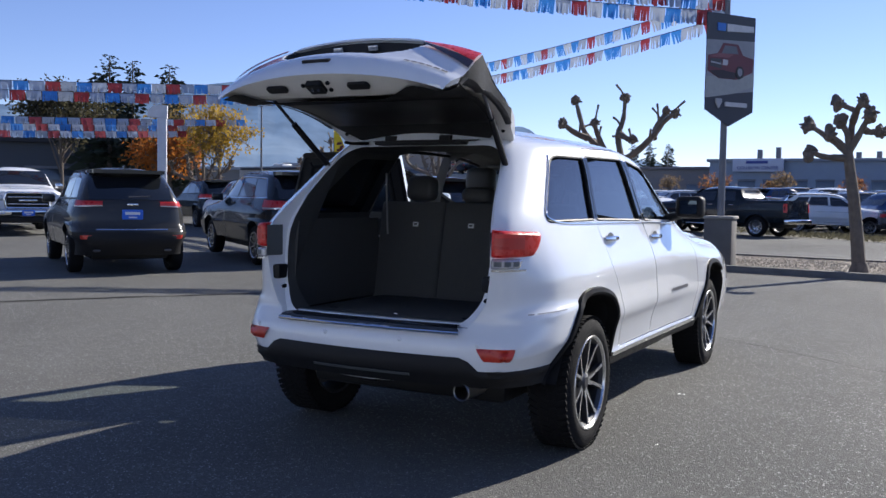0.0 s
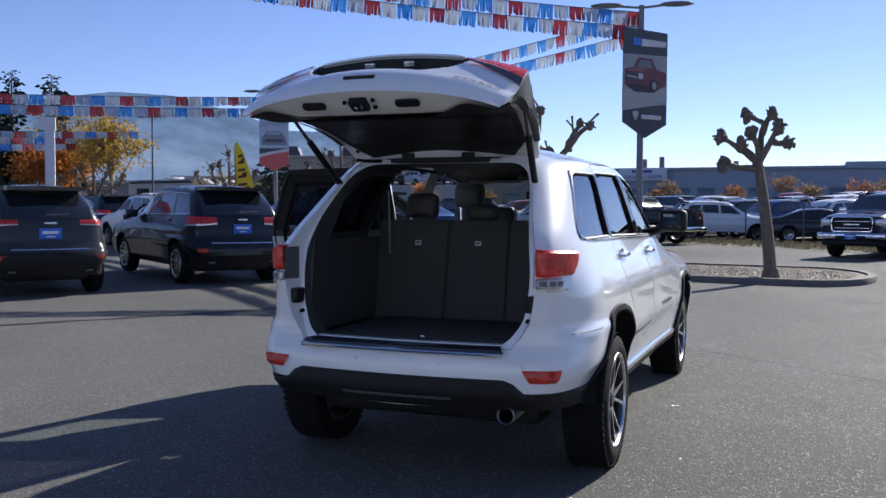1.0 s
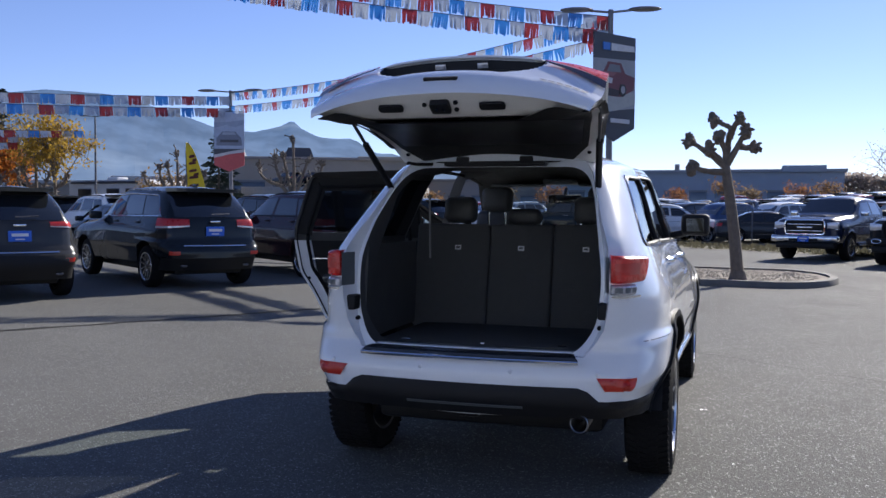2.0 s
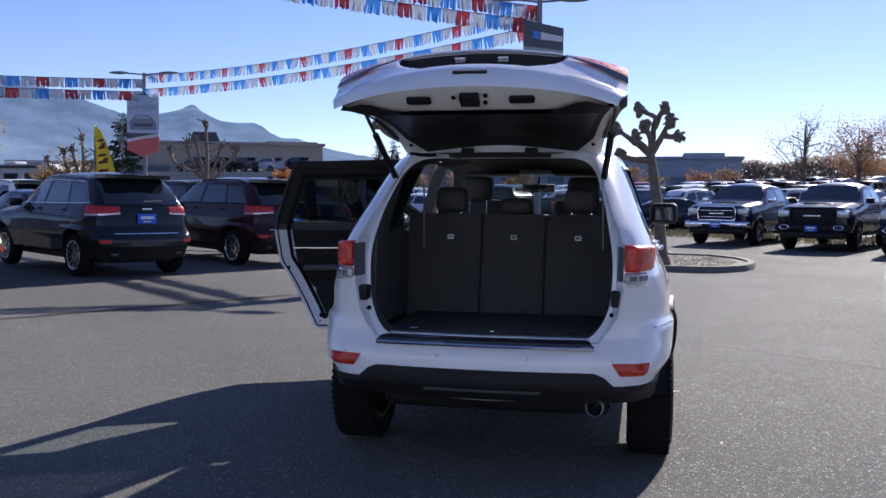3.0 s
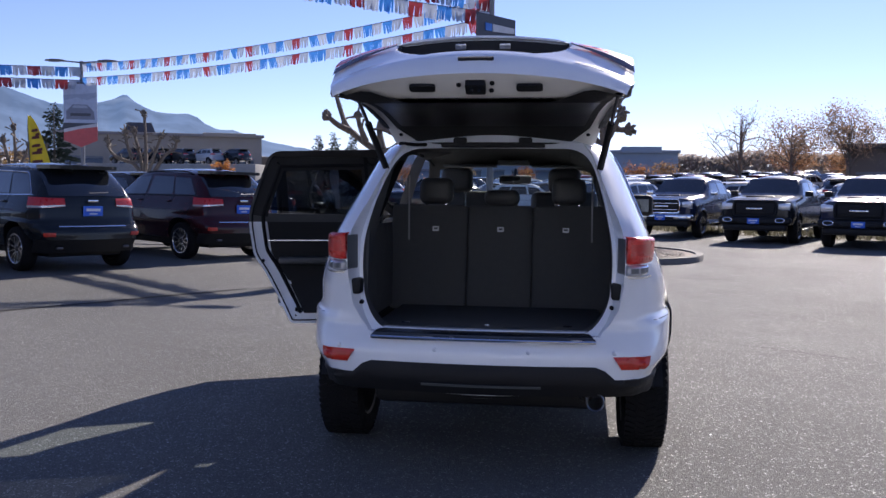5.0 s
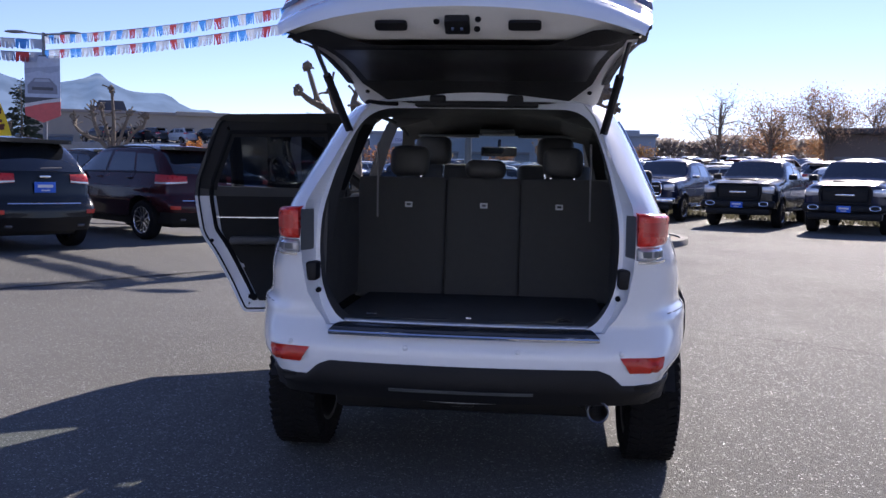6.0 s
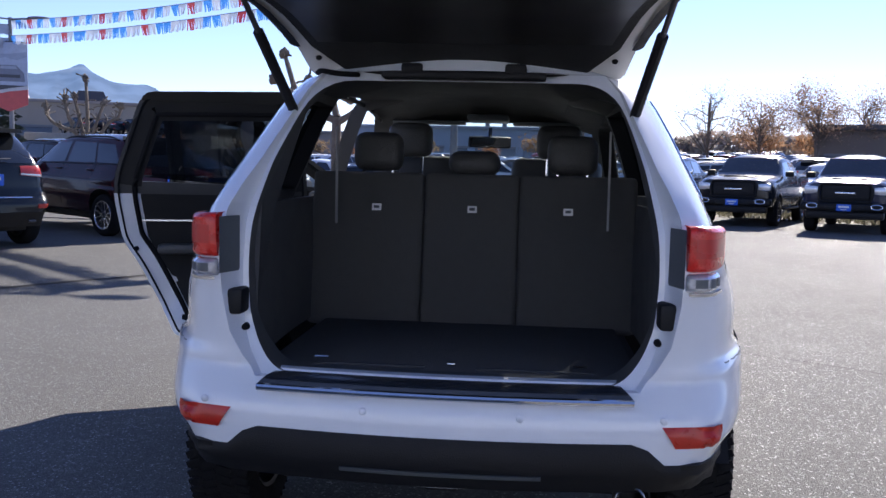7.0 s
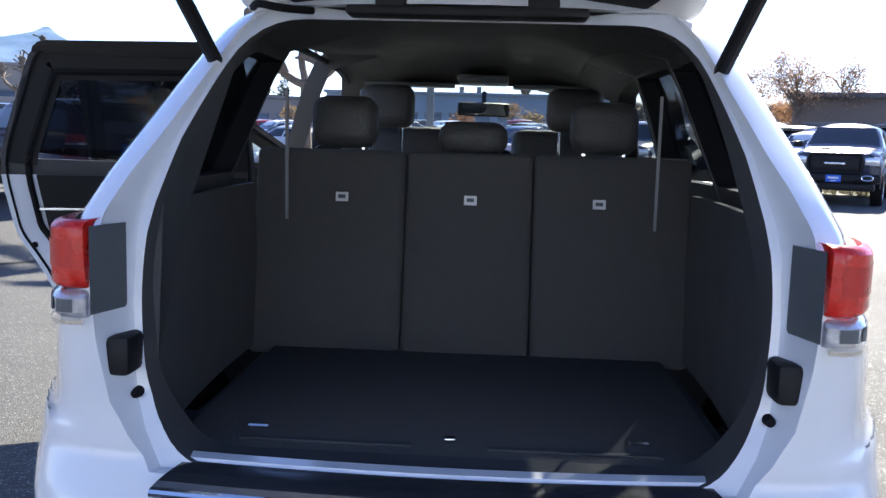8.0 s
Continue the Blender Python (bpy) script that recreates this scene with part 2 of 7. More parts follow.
def prism(poly, lo, hi, axis="x"):
    """A closed prism: the polygon (y, z) run along x, or (x, z) along y, or (x, y) along z."""
    bm = bmesh.new()
    place = {"x": lambda p, t: (t, p[0], p[1]), "y": lambda p, t: (p[0], t, p[1]), "z": lambda p, t: (p[0], p[1], t)}[axis]
    a = [bm.verts.new(place(p, lo)) for p in poly]
    c = [bm.verts.new(place(p, hi)) for p in poly]
    n = len(poly)
    bm.faces.new(a)
    bm.faces.new(c[::-1])
    for i in range(n):
        bm.faces.new((a[i], c[i], c[(i + 1) % n], a[(i + 1) % n]))
    bmesh.ops.recalc_face_normals(bm, faces=bm.faces)
    return bm


def chaikin(p, n=2):
    p = np.asarray(p, float)
    for _ in range(n):
        q = 0.75 * p[:-1] + 0.25 * p[1:]
        r = 0.25 * p[:-1] + 0.75 * p[1:]
        mid = np.empty((2 * len(q), p.shape[1]))
        mid[0::2], mid[1::2] = q, r
        p = np.vstack([p[:1], mid, p[-1:]])
    return p


def to_mesh(bm, index=0):
    me = bpy.data.meshes.new("work")
    bmesh.ops.recalc_face_normals(bm, faces=bm.faces)
    for f in bm.faces:
        f.material_index = index
    bm.to_mesh(me)
    bm.free()
    return me


def clear_slots(me):
    """Empty the material slots and keep the face indices."""
    idx = np.zeros(len(me.polygons), dtype=np.int32)
    me.polygons.foreach_get("material_index", idx)
    me.materials.clear()
    for _ in range(3):
        me.materials.append(None)
    me.polygons.foreach_set("material_index", idx)


def carve(me, cutter, how="DIFFERENCE"):
    """Boolean of two closed meshes; the cut faces keep the cutter's material index."""
    a, c = new("work_a", me), new("work_b", cutter)
    for o in (a, c):
        while len(o.data.materials) < 3:
            o.data.materials.append(None)
    md = a.modifiers.new("cut", "BOOLEAN")
    md.operation, md.object, md.solver, md.material_mode = how, c, "EXACT", "INDEX"
    out = bpy.data.meshes.new_from_object(a.evaluated_get(bpy.context.evaluated_depsgraph_get()))
    bpy.data.objects.remove(a)
    bpy.data.objects.remove(c)
    return out


# ---- vehicle bodies ----
class Loft:
    """A car body: half sections along its length, with a shaped tail. Rear at y = 0, nose ahead on +y."""

    def __init__(self, stations, tail, length, corner=0.3, shrink=0.12, bulge=0.08, nose=0.25, high=None):
        self.high = high or (corner, shrink)
        self.ys = np.array([s[0] for s in stations])
        self.ct = np.array([s[1] for s in stations], float)
        self.tail, self.length, self.corner, self.shrink, self.bulge, self.nose = tail, length, corner, shrink, bulge, nose
        fine = np.linspace(0, length, 241)
        k = self.ct.shape[1]
        tab = np.zeros((len(fine), k, 2))
        w = np.ones(9) / 9
        for i in range(k):
            for j in range(2):
                c = np.interp(fine, self.ys, self.ct[:, i, j])
                tab[:, i, j] = np.convolve(np.pad(c, 4, mode="edge"), w, "valid")
        self.fine, self.tab, self.memo = fine, tab, {}

    def section(self, u):
        key = round(u, 3)
        if key in self.memo:
            return self.memo[key]
        k = self.tab.shape[1]
        c = np.array([[np.interp(u, self.fine, self.tab[:, i, j]) for j in range(2)] for i in range(k)])
        f = np.ones(k)
        if u < max(self.corner, self.high[0]):
            low, top = (1 - sh * (1 - math.sqrt(max(0, 1 - (1 - min(1, u / co)) ** 2))) for co, sh in ((self.corner, self.shrink), self.high))
            f = low + (top - low) * np.clip((c[:, 1] - 0.7) / 0.25, 0, 1)
        if u > self.length - self.nose:
            f = 1 - self.shrink * 2 * (1 - math.sqrt(max(0, 1 - ((u - self.length + self.nose) / self.nose) ** 2)))
        c[:, 0] *= f
        p = chaikin(c, 2)
        self.memo[key] = p
        return p

    def yr(self, z):
        return np.interp(z, self.tail[0], self.tail[1])

    def y(self, u, z):
        return u + self.yr(z) * max(0.0, 1 - u / 1.2)

    def u(self, y, z):
        a = self.yr(z)
        v = (y - a) / (1 - a / 1.2)
        return max(0.0, v) if v < 1.2 else y

    def x(self, y, z):
        """Half width of the body at y and z."""
        p = self.section(round(self.u(y, z) / 0.02) * 0.02)
        i = int(np.argmax(p[:, 0] > 0.9 * p[:, 0].max()))
        q = p[i:]
        return float(np.interp(z, np.maximum.accumulate(q[:, 1]), q[:, 0]))

    def rear(self, z):
        """The outline at height z, from the middle of the tail round the corner along the side."""
        pts = []
        x0 = self.x(self.yr(z), z)
        for k in range(13):
            x = x0 * k / 12
            pts.append((x, self.yr(z) - self.bulge * (1 - (x / x0) ** 2)))
        for u in np.linspace(0.01, 0.7, 24):
            yy = self.y(u, z)
            pts.append((self.x(yy, z), yy))
        p = np.array(pts)
        s = np.concatenate([[0], np.cumsum(np.hypot(*np.diff(p, axis=0).T))])
        return s, p

    def rear_at(self, s, z, off=0.0):
        ss, p = self.rear(z)
        x, y = np.interp(s, ss, p[:, 0]), np.interp(s, ss, p[:, 1])
        x2, y2 = np.interp(s + 0.02, ss, p[:, 0]), np.interp(s + 0.02, ss, p[:, 1])
        d = Vector((float(x2 - x), float(y2 - y), 0))
        d = d.normalized() if d.length > 1e-6 else Vector((1, 0, 0))
        return Vector((float(x), float(y), float(z))) + float(off) * Vector((d.y, -d.x, 0))

    def solid(self, steps=46):
        us = sorted({*np.linspace(0, self.corner, 9), *np.linspace(self.corner, self.length - self.nose, steps), *np.linspace(self.length - self.nose, self.length, 9)})
        bm = bmesh.new()
        rings = []
        for u in us:
            p = self.section(u)
            ring = [bm.verts.new((x, self.y(u, z), z)) for x, z in p]
            left = [bm.verts.new((-x, self.y(u, z), z)) for x, z in p[1:-1]]
            rings.append((ring, [ring[0]] + left + [ring[-1]]))
        n = len(rings[0][0])
        for (r, l), (r2, l2) in zip(rings, rings[1:]):
            for i in range(n - 1):
                bm.faces.new((r[i], r[i + 1], r2[i + 1], r2[i]))
                bm.faces.new((l[i + 1], l[i], l2[i], l2[i + 1]))
        for end in (0, -1):
            r, l = rings[end]
            cols = 14
            prev = None
            for i in range(n):
                if i in (0, n - 1):
                    row = [r[i]] * (cols + 1)
                else:
                    row = [r[i]]
                    for j in range(1, cols):
                        f = 1 - 2 * j / cols
                        bul = self.bulge * (1 - f * f) * (-1 if end == 0 else 1)
                        row.append(bm.verts.new((r[i].co.x * f, r[i].co.y + bul, r[i].co.z)))
                    row.append(l[i])
                if prev:
                    for j in range(cols):
                        vs = []
                        for v in (prev[j], prev[j + 1], row[j + 1], row[j]):
                            if v not in vs:
                                vs.append(v)
                        if len(vs) > 2:
                            bm.faces.new(vs)
                prev = row
        bmesh.ops.recalc_face_normals(bm, faces=bm.faces)
        return bm

    def patch(self, corners, side=1, off=0.004, nu=10, nv=6, thick=0.0):
        """A sheet that follows the side: corners (y, z) rear-low, front-low, front-high, rear-high."""
        (a, c, d, e) = [Vector(k) for k in corners]
        rows = []
        for j in range(nv + 1):
            t = j / nv
            lo, hi = a.lerp(e, t), c.lerp(d, t)
            row = []
            for i in range(nu + 1):
                q = lo.lerp(hi, i / nu)
                row.append((side * (self.x(q.x, q.y) + off), q.x, q.y))
            rows.append(row)
        return grid_mesh(rows, thick, (-side, 0, 0)) if thick else grid_mesh(rows)

    def rear_strip(self, s0, s1, z0, z1, side=1, off=0.006, ns=8, nz=3, thick=0.0):
        """A sheet that follows the tail between two girths and heights."""
        rows = []
        for j in range(nz + 1):
            z = z0 + (z1 - z0) * j / nz
            row = []
            for i in range(ns + 1):
                p = self.rear_at(abs(s0 + (s1 - s0) * i / ns), z, off)
                row.append((p.x * (side if s0 + (s1 - s0) * i / ns >= 0 else -side), p.y, p.z))
            rows.append(row)
        return grid_mesh(rows, thick, (0, 1, 0)) if thick else grid_mesh(rows)


def wheel_meshes(radius, rim, width, spokes, rim_mats, knobs=True):
    """The meshes of one wheel about its own centre, outer side on +x."""
    w = width / 2
    prof = [(rim, -w * 0.8), (rim + 0.02, -w * 0.95), (radius - 0.05, -w), (radius - 0.015, -w * 0.86), (radius, -w * 0.6), (radius, w * 0.6), (radius - 0.015, w * 0.86), (radius - 0.05, w), (rim + 0.03, w * 1.0), (rim + 0.008, w * 0.93), (rim, w * 0.8)]
    tyre = lathe(prof, 40)
    if knobs:
        for k in range(60):
            a = 2 * math.pi * k / 60
            for x, ww in ((-w * 0.66, 0.05), (-w * 0.2, 0.045), (w * 0.25, 0.045), (w * 0.68, 0.05)):
                turn = Matrix.Rotation(a + (0.03 if x > 0 else -0.03), 4, "X") @ Matrix.Translation((x, 0, radius + 0.002)) @ Matrix.Rotation(0.35 if x > 0 else -0.35, 4, "Z")
                add_box(tyre, -ww / 2, ww / 2, -0.012, 0.012, -0.008, 0.003, 0, turn)
    barrel = lathe([(rim, -w * 0.85), (rim - 0.015, -w * 0.8), (rim - 0.035, 0), (rim - 0.03, w * 0.7), (rim - 0.014, w * 0.85), (rim + 0.004, w * 0.95), (rim + 0.008, w * 0.9), (rim, w * 0.8)], 40)
    sp = bmesh.new()
    for k in range(spokes):
        a = 2 * math.pi * k / spokes
        for lean in ((-0.23, 0.23) if spokes <= 6 else (0,)):
            rows = []
            for r, hw, x in ((0.035, 0.014, w * 0.66), (rim * 0.45, 0.0085, w * 0.74), (rim * 0.8, 0.0085, w * 0.82), (rim - 0.006, 0.012, w * 0.88)):
                aa = a + lean * (0.55 + 0.75 * r / rim) + (0.0 if r > 0.05 else 0.0)
                c, s = math.cos(aa), math.sin(aa)
                rows.append([(x - 0.03, r * c - hw * 1.4 * s, r * s + hw * 1.4 * c), (x, r * c - hw * s, r * s + hw * c), (x, r * c + hw * s, r * s - hw * c), (x - 0.03, r * c + hw * 1.4 * s, r * s - hw * 1.4 * c)])
            vv = [[sp.verts.new(p) for p in r] for r in rows]
            for p, q in zip(vv, vv[1:]):
                for j in range(3):
                    sp.faces.new((p[j], p[j + 1], q[j + 1], q[j])).material_index = 0 if j == 1 else 1
    lip = lathe([(rim - 0.012, w * 0.86), (rim - 0.004, w * 0.955), (rim + 0.006, w * 0.965), (rim + 0.010, w * 0.91)], 40)
    hub = lathe([(0.0, w * 0.74), (0.03, w * 0.74), (0.036, w * 0.7), (0.075, w * 0.6), (0.08, w * 0.3)], 20)
    disc = lathe([(0.0, w * 0.05), (rim * 0.78, w * 0.05), (rim * 0.78, w * 0.0), (0.05, -w * 0.1)], 28)
    out = {}
    for key, bm, material in (("tyre", tyre, RUBBER), ("rim", barrel, rim_mats[0]), ("spokes", sp, rim_mats[1]), ("rim_lip", lip, rim_mats[1]), ("hub_cap", hub, rim_mats[0]), ("brake_disc", disc, STEEL)):
        bmesh.ops.recalc_face_normals(bm, faces=bm.faces)
        me = bpy.data.meshes.new(key)
        bm.to_mesh(me)
        bm.free()
        me.materials.append(material)
        if key == "spokes":
            me.materials.append(DARKALLOY)
        me.shade_smooth()
        me.set_sharp_from_angle(angle=radians(35))
        out[key] = me
    return out


def add_wheel(parent, meshes, x, y, radius, turn=0.0):
    """One wheel as a part, with tyre, rim, spokes, cap and disc under it."""
    side = 1 if x > 0 else -1
    w = new("wheel", meshes["rim"])
    w.parent = parent
    w.matrix_basis = pose(x, y, radius, 0, 0, (0 if side > 0 else 180) + turn)
    for key, me in meshes.items():
        if key != "rim":
            o = new(key, me)
            o.parent = w
    return w


# ---- the white SUV with its tailgate up ----
def half(zb, xs, zw, xw, zs, xsh, zbelt, xb, zr, xr, zc, crease=0.0, ledge=0.0):
    k = 0.72
    mid = [(xw + (xsh - xw) * f + ledge * q, zw + (zs - zw) * f) for f, q in ((0.38, 0.5), (0.48, 0.45), (0.58, -0.55))]
    low = (xs + 0.02 + (xw - xs - 0.02) * k - crease, zb + 0.1 + (zw - zb - 0.1) * k)
    return [(0, zb), (xs * 0.8, zb), (xs, zb + 0.03), (xs + 0.02 - crease * 0.6, zb + 0.1), low, (xw, zw), *mid, (xsh, zs), (xb, zbelt), (xr, zr), (xr - 0.1, zr + 0.05), (xr * 0.5, zc - 0.01), (0, zc)]


SUV_STATIONS = [
    (0.00, half(0.45, 0.783, 0.6, 0.85, 0.98, 0.822, 1.24, 0.785, 1.62, 0.6, 1.735, ledge=0.026)),
    (0.35, half(0.42, 0.806, 0.66, 0.905, 0.98, 0.892, 1.24, 0.785, 1.63, 0.625, 1.75, ledge=0.03)),
    (0.80, half(0.38, 0.835, 0.68, 0.930, 0.98, 0.915, 1.235, 0.79, 1.638, 0.645, 1.758, 0.008, 0.012)),
    (1.20, half(0.36, 0.847, 0.70, 0.934, 0.98, 0.906, 1.23, 0.797, 1.645, 0.66, 1.765, 0.018)),
    (2.10, half(0.36, 0.861, 0.70, 0.926, 0.98, 0.906, 1.22, 0.803, 1.65, 0.67, 1.76, 0.022)),
    (2.55, half(0.36, 0.87, 0.70, 0.932, 0.98, 0.915, 1.2, 0.812, 1.6, 0.66, 1.7, 0.022)),
    (3.30, half(0.35, 0.88, 0.7, 0.94, 0.95, 0.91, 1.08, 0.84, 1.13, 0.74, 1.2)),
    (3.50, half(0.3, 0.88, 0.72, 0.95, 0.93, 0.92, 1.05, 0.84, 1.09, 0.74, 1.15)),
    (4.20, half(0.32, 0.88, 0.7, 0.945, 0.9, 0.91, 1.0, 0.83, 1.04, 0.72, 1.09)),
    (4.60, half(0.34, 0.84, 0.62, 0.9, 0.82, 0.86, 0.92, 0.79, 0.96, 0.7, 1.02)),
    (4.72, half(0.36, 0.8, 0.58, 0.86, 0.76, 0.82, 0.84, 0.76, 0.88, 0.68, 0.92)),
]
SUV_TAIL = ([0.30, 0.44, 0.52, 0.66, 0.72, 0.76, 0.86, 0.98, 1.06, 1.20, 1.28, 1.36, 1.50, 1.66, 1.78], [0.14, 0.075, 0.03, 0.04, 0.07, 0.09, 0.085, 0.07, 0.06, 0.075, 0.15, 0.245, 0.40, 0.57, 0.64])
PARK_TAIL = ([0.30, 0.44, 0.52, 0.66, 0.72, 0.76, 0.86, 1.00, 1.20, 1.35, 1.50, 1.66, 1.78], [0.14, 0.075, 0.03, 0.04, 0.07, 0.115, 0.15, 0.165, 0.20, 0.29, 0.42, 0.58, 0.64])
park_loft = Loft(SUV_STATIONS, PARK_TAIL, 4.72, corner=0.34, shrink=0.17, bulge=0.07, high=(0.45, 0.16))
suv_loft = Loft(SUV_STATIONS, SUV_TAIL, 4.72, corner=0.34, shrink=0.17, bulge=0.07, high=(0.5, 0.18))
REAR_DOOR = fillet([(1.44, 0.49), (1.36, 0.66), (1.27, 0.84), (1.19, 0.96), (1.155, 1.24), (1.31, 1.655), (2.02, 1.675), (2.07, 1.24), (2.08, 0.49)], [0.03, 0.05, 0.08, 0.05, 0.1, 0.07, 0.03, 0.05, 0.03])
FRONT_DOOR = fillet([(2.09, 0.49), (2.08, 1.24), (2.03, 1.675), (2.50, 1.625), (3.09, 1.23), (3.22, 1.12), (3.21, 0.75), (3.14, 0.49)], [0.03, 0.05, 0.03, 0.12, 0.08, 0.05, 0.1, 0.04])
QUARTER_GLASS = fillet([(0.46, 1.25), (1.135, 1.25), (1.27, 1.59), (0.82, 1.585)], [0.05, 0.02, 0.02, 0.1])
REAR_GLASS = fillet([(1.185, 1.25), (2.02, 1.235), (1.99, 1.61), (1.325, 1.60)], [0.02, 0.02, 0.02, 0.03])
FRONT_GLASS = fillet([(2.12, 1.235), (3.00, 1.21), (2.52, 1.57), (2.08, 1.61)], [0.02, 0.05, 0.1, 0.02])
TAIL_OPENING = fillet([(-0.50, 0.735), (0.50, 0.735), (0.592, 0.86), (0.615, 1.10), (0.562, 1.40), (0.487, 1.635), (-0.487, 1.635), (-0.562, 1.40), (-0.615, 1.10), (-0.592, 0.86)], [0.1, 0.1, 0.12, 0.2, 0.2, 0.12, 0.12, 0.2, 0.2, 0.12], 6)


def grow(poly, d):
    """Move a closed polygon's outline outwards by d."""
    P = [Vector(p) for p in poly]
    area = sum(a.x * c.y - c.x * a.y for a, c in zip(P, P[1:] + P[:1]))
    sgn = 1 if area > 0 else -1
    out = []
    for i, p in enumerate(P):
        t = P[(i + 1) % len(P)] - P[i - 1]
        n = Vector((t.y, -t.x)).normalized() * sgn
        out.append(tuple(p + n * d))
    return out


def cavity():
    """The room inside the cabin, a little smaller than the body."""
    bm = bmesh.new()
    rings = []
    for u in np.linspace(0.15, 3.20, 26):
        p = suv_loft.section(u)
        i = int(np.argmax(p[:, 0] > 0.9 * p[:, 0].max()))
        top = p[-1][1]
        pts = []
        for z in np.linspace(0.0, 1.0, 12):
            zz = 0.70 + (top - 0.75) * z
            zz = min(zz, top - 0.055)
            q = p[i:]
            x = float(np.interp(zz, np.maximum.accumulate(q[:, 1]), q[:, 0])) - 0.075
            pts.append((max(0.1, x if z < 0.99 else x * 0.6), zz))
        if u < 0.5:
            pts = [(min(x, 0.66 + 0.3 * u), z) for x, z in pts]
        ring = [bm.verts.new((x, suv_loft.y(u, z), z)) for x, z in pts] + [bm.verts.new((-x, suv_loft.y(u, z), z)) for x, z in reversed(pts)]
        rings.append(ring)
    n = len(rings[0])
    for r, q in zip(rings, rings[1:]):
        for k in range(n):
            bm.faces.new((r[k], r[(k + 1) % n], q[(k + 1) % n], q[k]))
    bm.faces.new(rings[0][::-1])
    bm.faces.new(rings[-1])
    return bm


def jamb_y(z):
    """How far in the tailgate seat lies at each height."""
    return float(np.interp(z, [0.70, 0.74, 0.86, 1.20, 1.35, 1.50, 1.66, 1.75], [0.04, 0.085, 0.145, 0.185, 0.28, 0.43, 0.60, 0.67]))


def jamb_cut():
    """The recess round the opening in which the tailgate sits when shut."""
    bm = bmesh.new()
    rings = []
    for z in np.linspace(0.735, 1.665, 16):
        w = float(np.interp(z, [0.735, 0.78, 0.86, 1.02, 1.20, 1.40, 1.60, 1.665], [0.575, 0.61, 0.645, 0.66, 0.655, 0.605, 0.545, 0.50]))
        y = jamb_y(z)
        rings.append([bm.verts.new(q) for q in ((-w, -0.6, z), (w, -0.6, z), (w, y - 0.09, z), (w - 0.035, y, z), (-w + 0.035, y, z), (-w, y - 0.09, z))])
    for r, q in zip(rings, rings[1:]):
        for k in range(6):
            bm.faces.new((r[k], r[(k + 1) % 6], q[(k + 1) % 6], q[k]))
    bm.faces.new(rings[0][::-1])
    bm.faces.new(rings[-1])
    return bm


ARCH = [tuple(q) for q in chaikin([(-0.47, 0.455), (-0.415, 0.53), (-0.29, 0.735), (-0.16, 0.89), (0.13, 0.90), (0.36, 0.835), (0.44, 0.68), (0.48, 0.54), (0.495, 0.42)], 2)]


def arch_line(y, d):
    """The wheel arch edge round a wheel at y, moved inwards by d."""
    out = []
    for i, q in enumerate(ARCH):
        a, c = Vector(ARCH[max(i - 1, 0)]), Vector(ARCH[min(i + 1, len(ARCH) - 1)])
        t = (c - a).normalized()
        n = Vector((t.y, -t.x)) * d
        out.append((y + q[0] + n.x, q[1] + n.y))
    return out


def arch_cut(y, x0, x1):
    pts = arch_line(y, 0.042)
    return prism([(pts[0][0], 0.1)] + pts + [(pts[-1][0], 0.1)], x0, x1)


def strip_round(poly, side, width, off, loft, material, parent, name, label="", both=0.0):
    """A trim moulding that follows a closed outline on the body side."""
    out_p, in_p = grow(poly, width + both), grow(poly, both)
    rows = [[], [], []]
    for (a, c) in zip(out_p + out_p[:1], in_p + in_p[:1]):
        m = ((a[0] + c[0]) / 2, (a[1] + c[1]) / 2)
        for row, p, o in zip(rows, (a, m, c), (off * 0.3, off, off * 0.3)):
            row.append((side * (loft.x(p[0], p[1]) + o), p[0], p[1]))
    return part(name, grid_mesh(rows), material, parent, label)


def door_handle(loft, y, z, side, parent):
    bm = bmesh.new()
    x = loft.x(y, z)
    pts = [(side * (x + 0.004 + 0.03 * math.sin(math.pi * t)), y - 0.11 + 0.22 * t, z) for t in np.linspace(0, 1, 9)]
    add_tube(bm, pts, [0.012, 0.014, 0.015, 0.016, 0.016, 0.016, 0.015, 0.014, 0.012], 8)
    h = part("door_handle", bm, CHROME, parent, "chrome pull handle")
    cup = bmesh.new()
    bmesh.ops.create_circle(cup, cap_ends=True, radius=0.06, segments=20, matrix=Matrix.Translation((side * (x + 0.002), y, z)) @ Matrix.Rotation(radians(90), 4, "Y") @ Matrix.Diagonal((0.55, 1.1, 1, 1)))
    part("cup", cup, GREYPLASTIC, h)
    return h


def glass_sheet(loft, poly, side, inset=-0.012):
    """Glazing that fills an outline on the side of a body."""
    ys, zs = [p[0] for p in poly], [p[1] for p in poly]
    rows = []
    zl = np.linspace(min(zs) - 0.015, max(zs) + 0.015, 8)
    for z in zl:
        zz = min(max(z, min(zs) + 0.001), max(zs) - 0.001)
        hit = []
        for (a, c) in zip(poly, poly[1:] + poly[:1]):
            if (a[1] - zz) * (c[1] - zz) <= 0 and abs(a[1] - c[1]) > 1e-9:
                hit.append(a[0] + (c[0] - a[0]) * (zz - a[1]) / (c[1] - a[1]))
        lo, hi = min(hit) - 0.02, max(hit) + 0.02
        rows.append([(side * (loft.x(y, z) + inset), y, z) for y in np.linspace(lo, hi, 12)])
    return grid_mesh(rows)


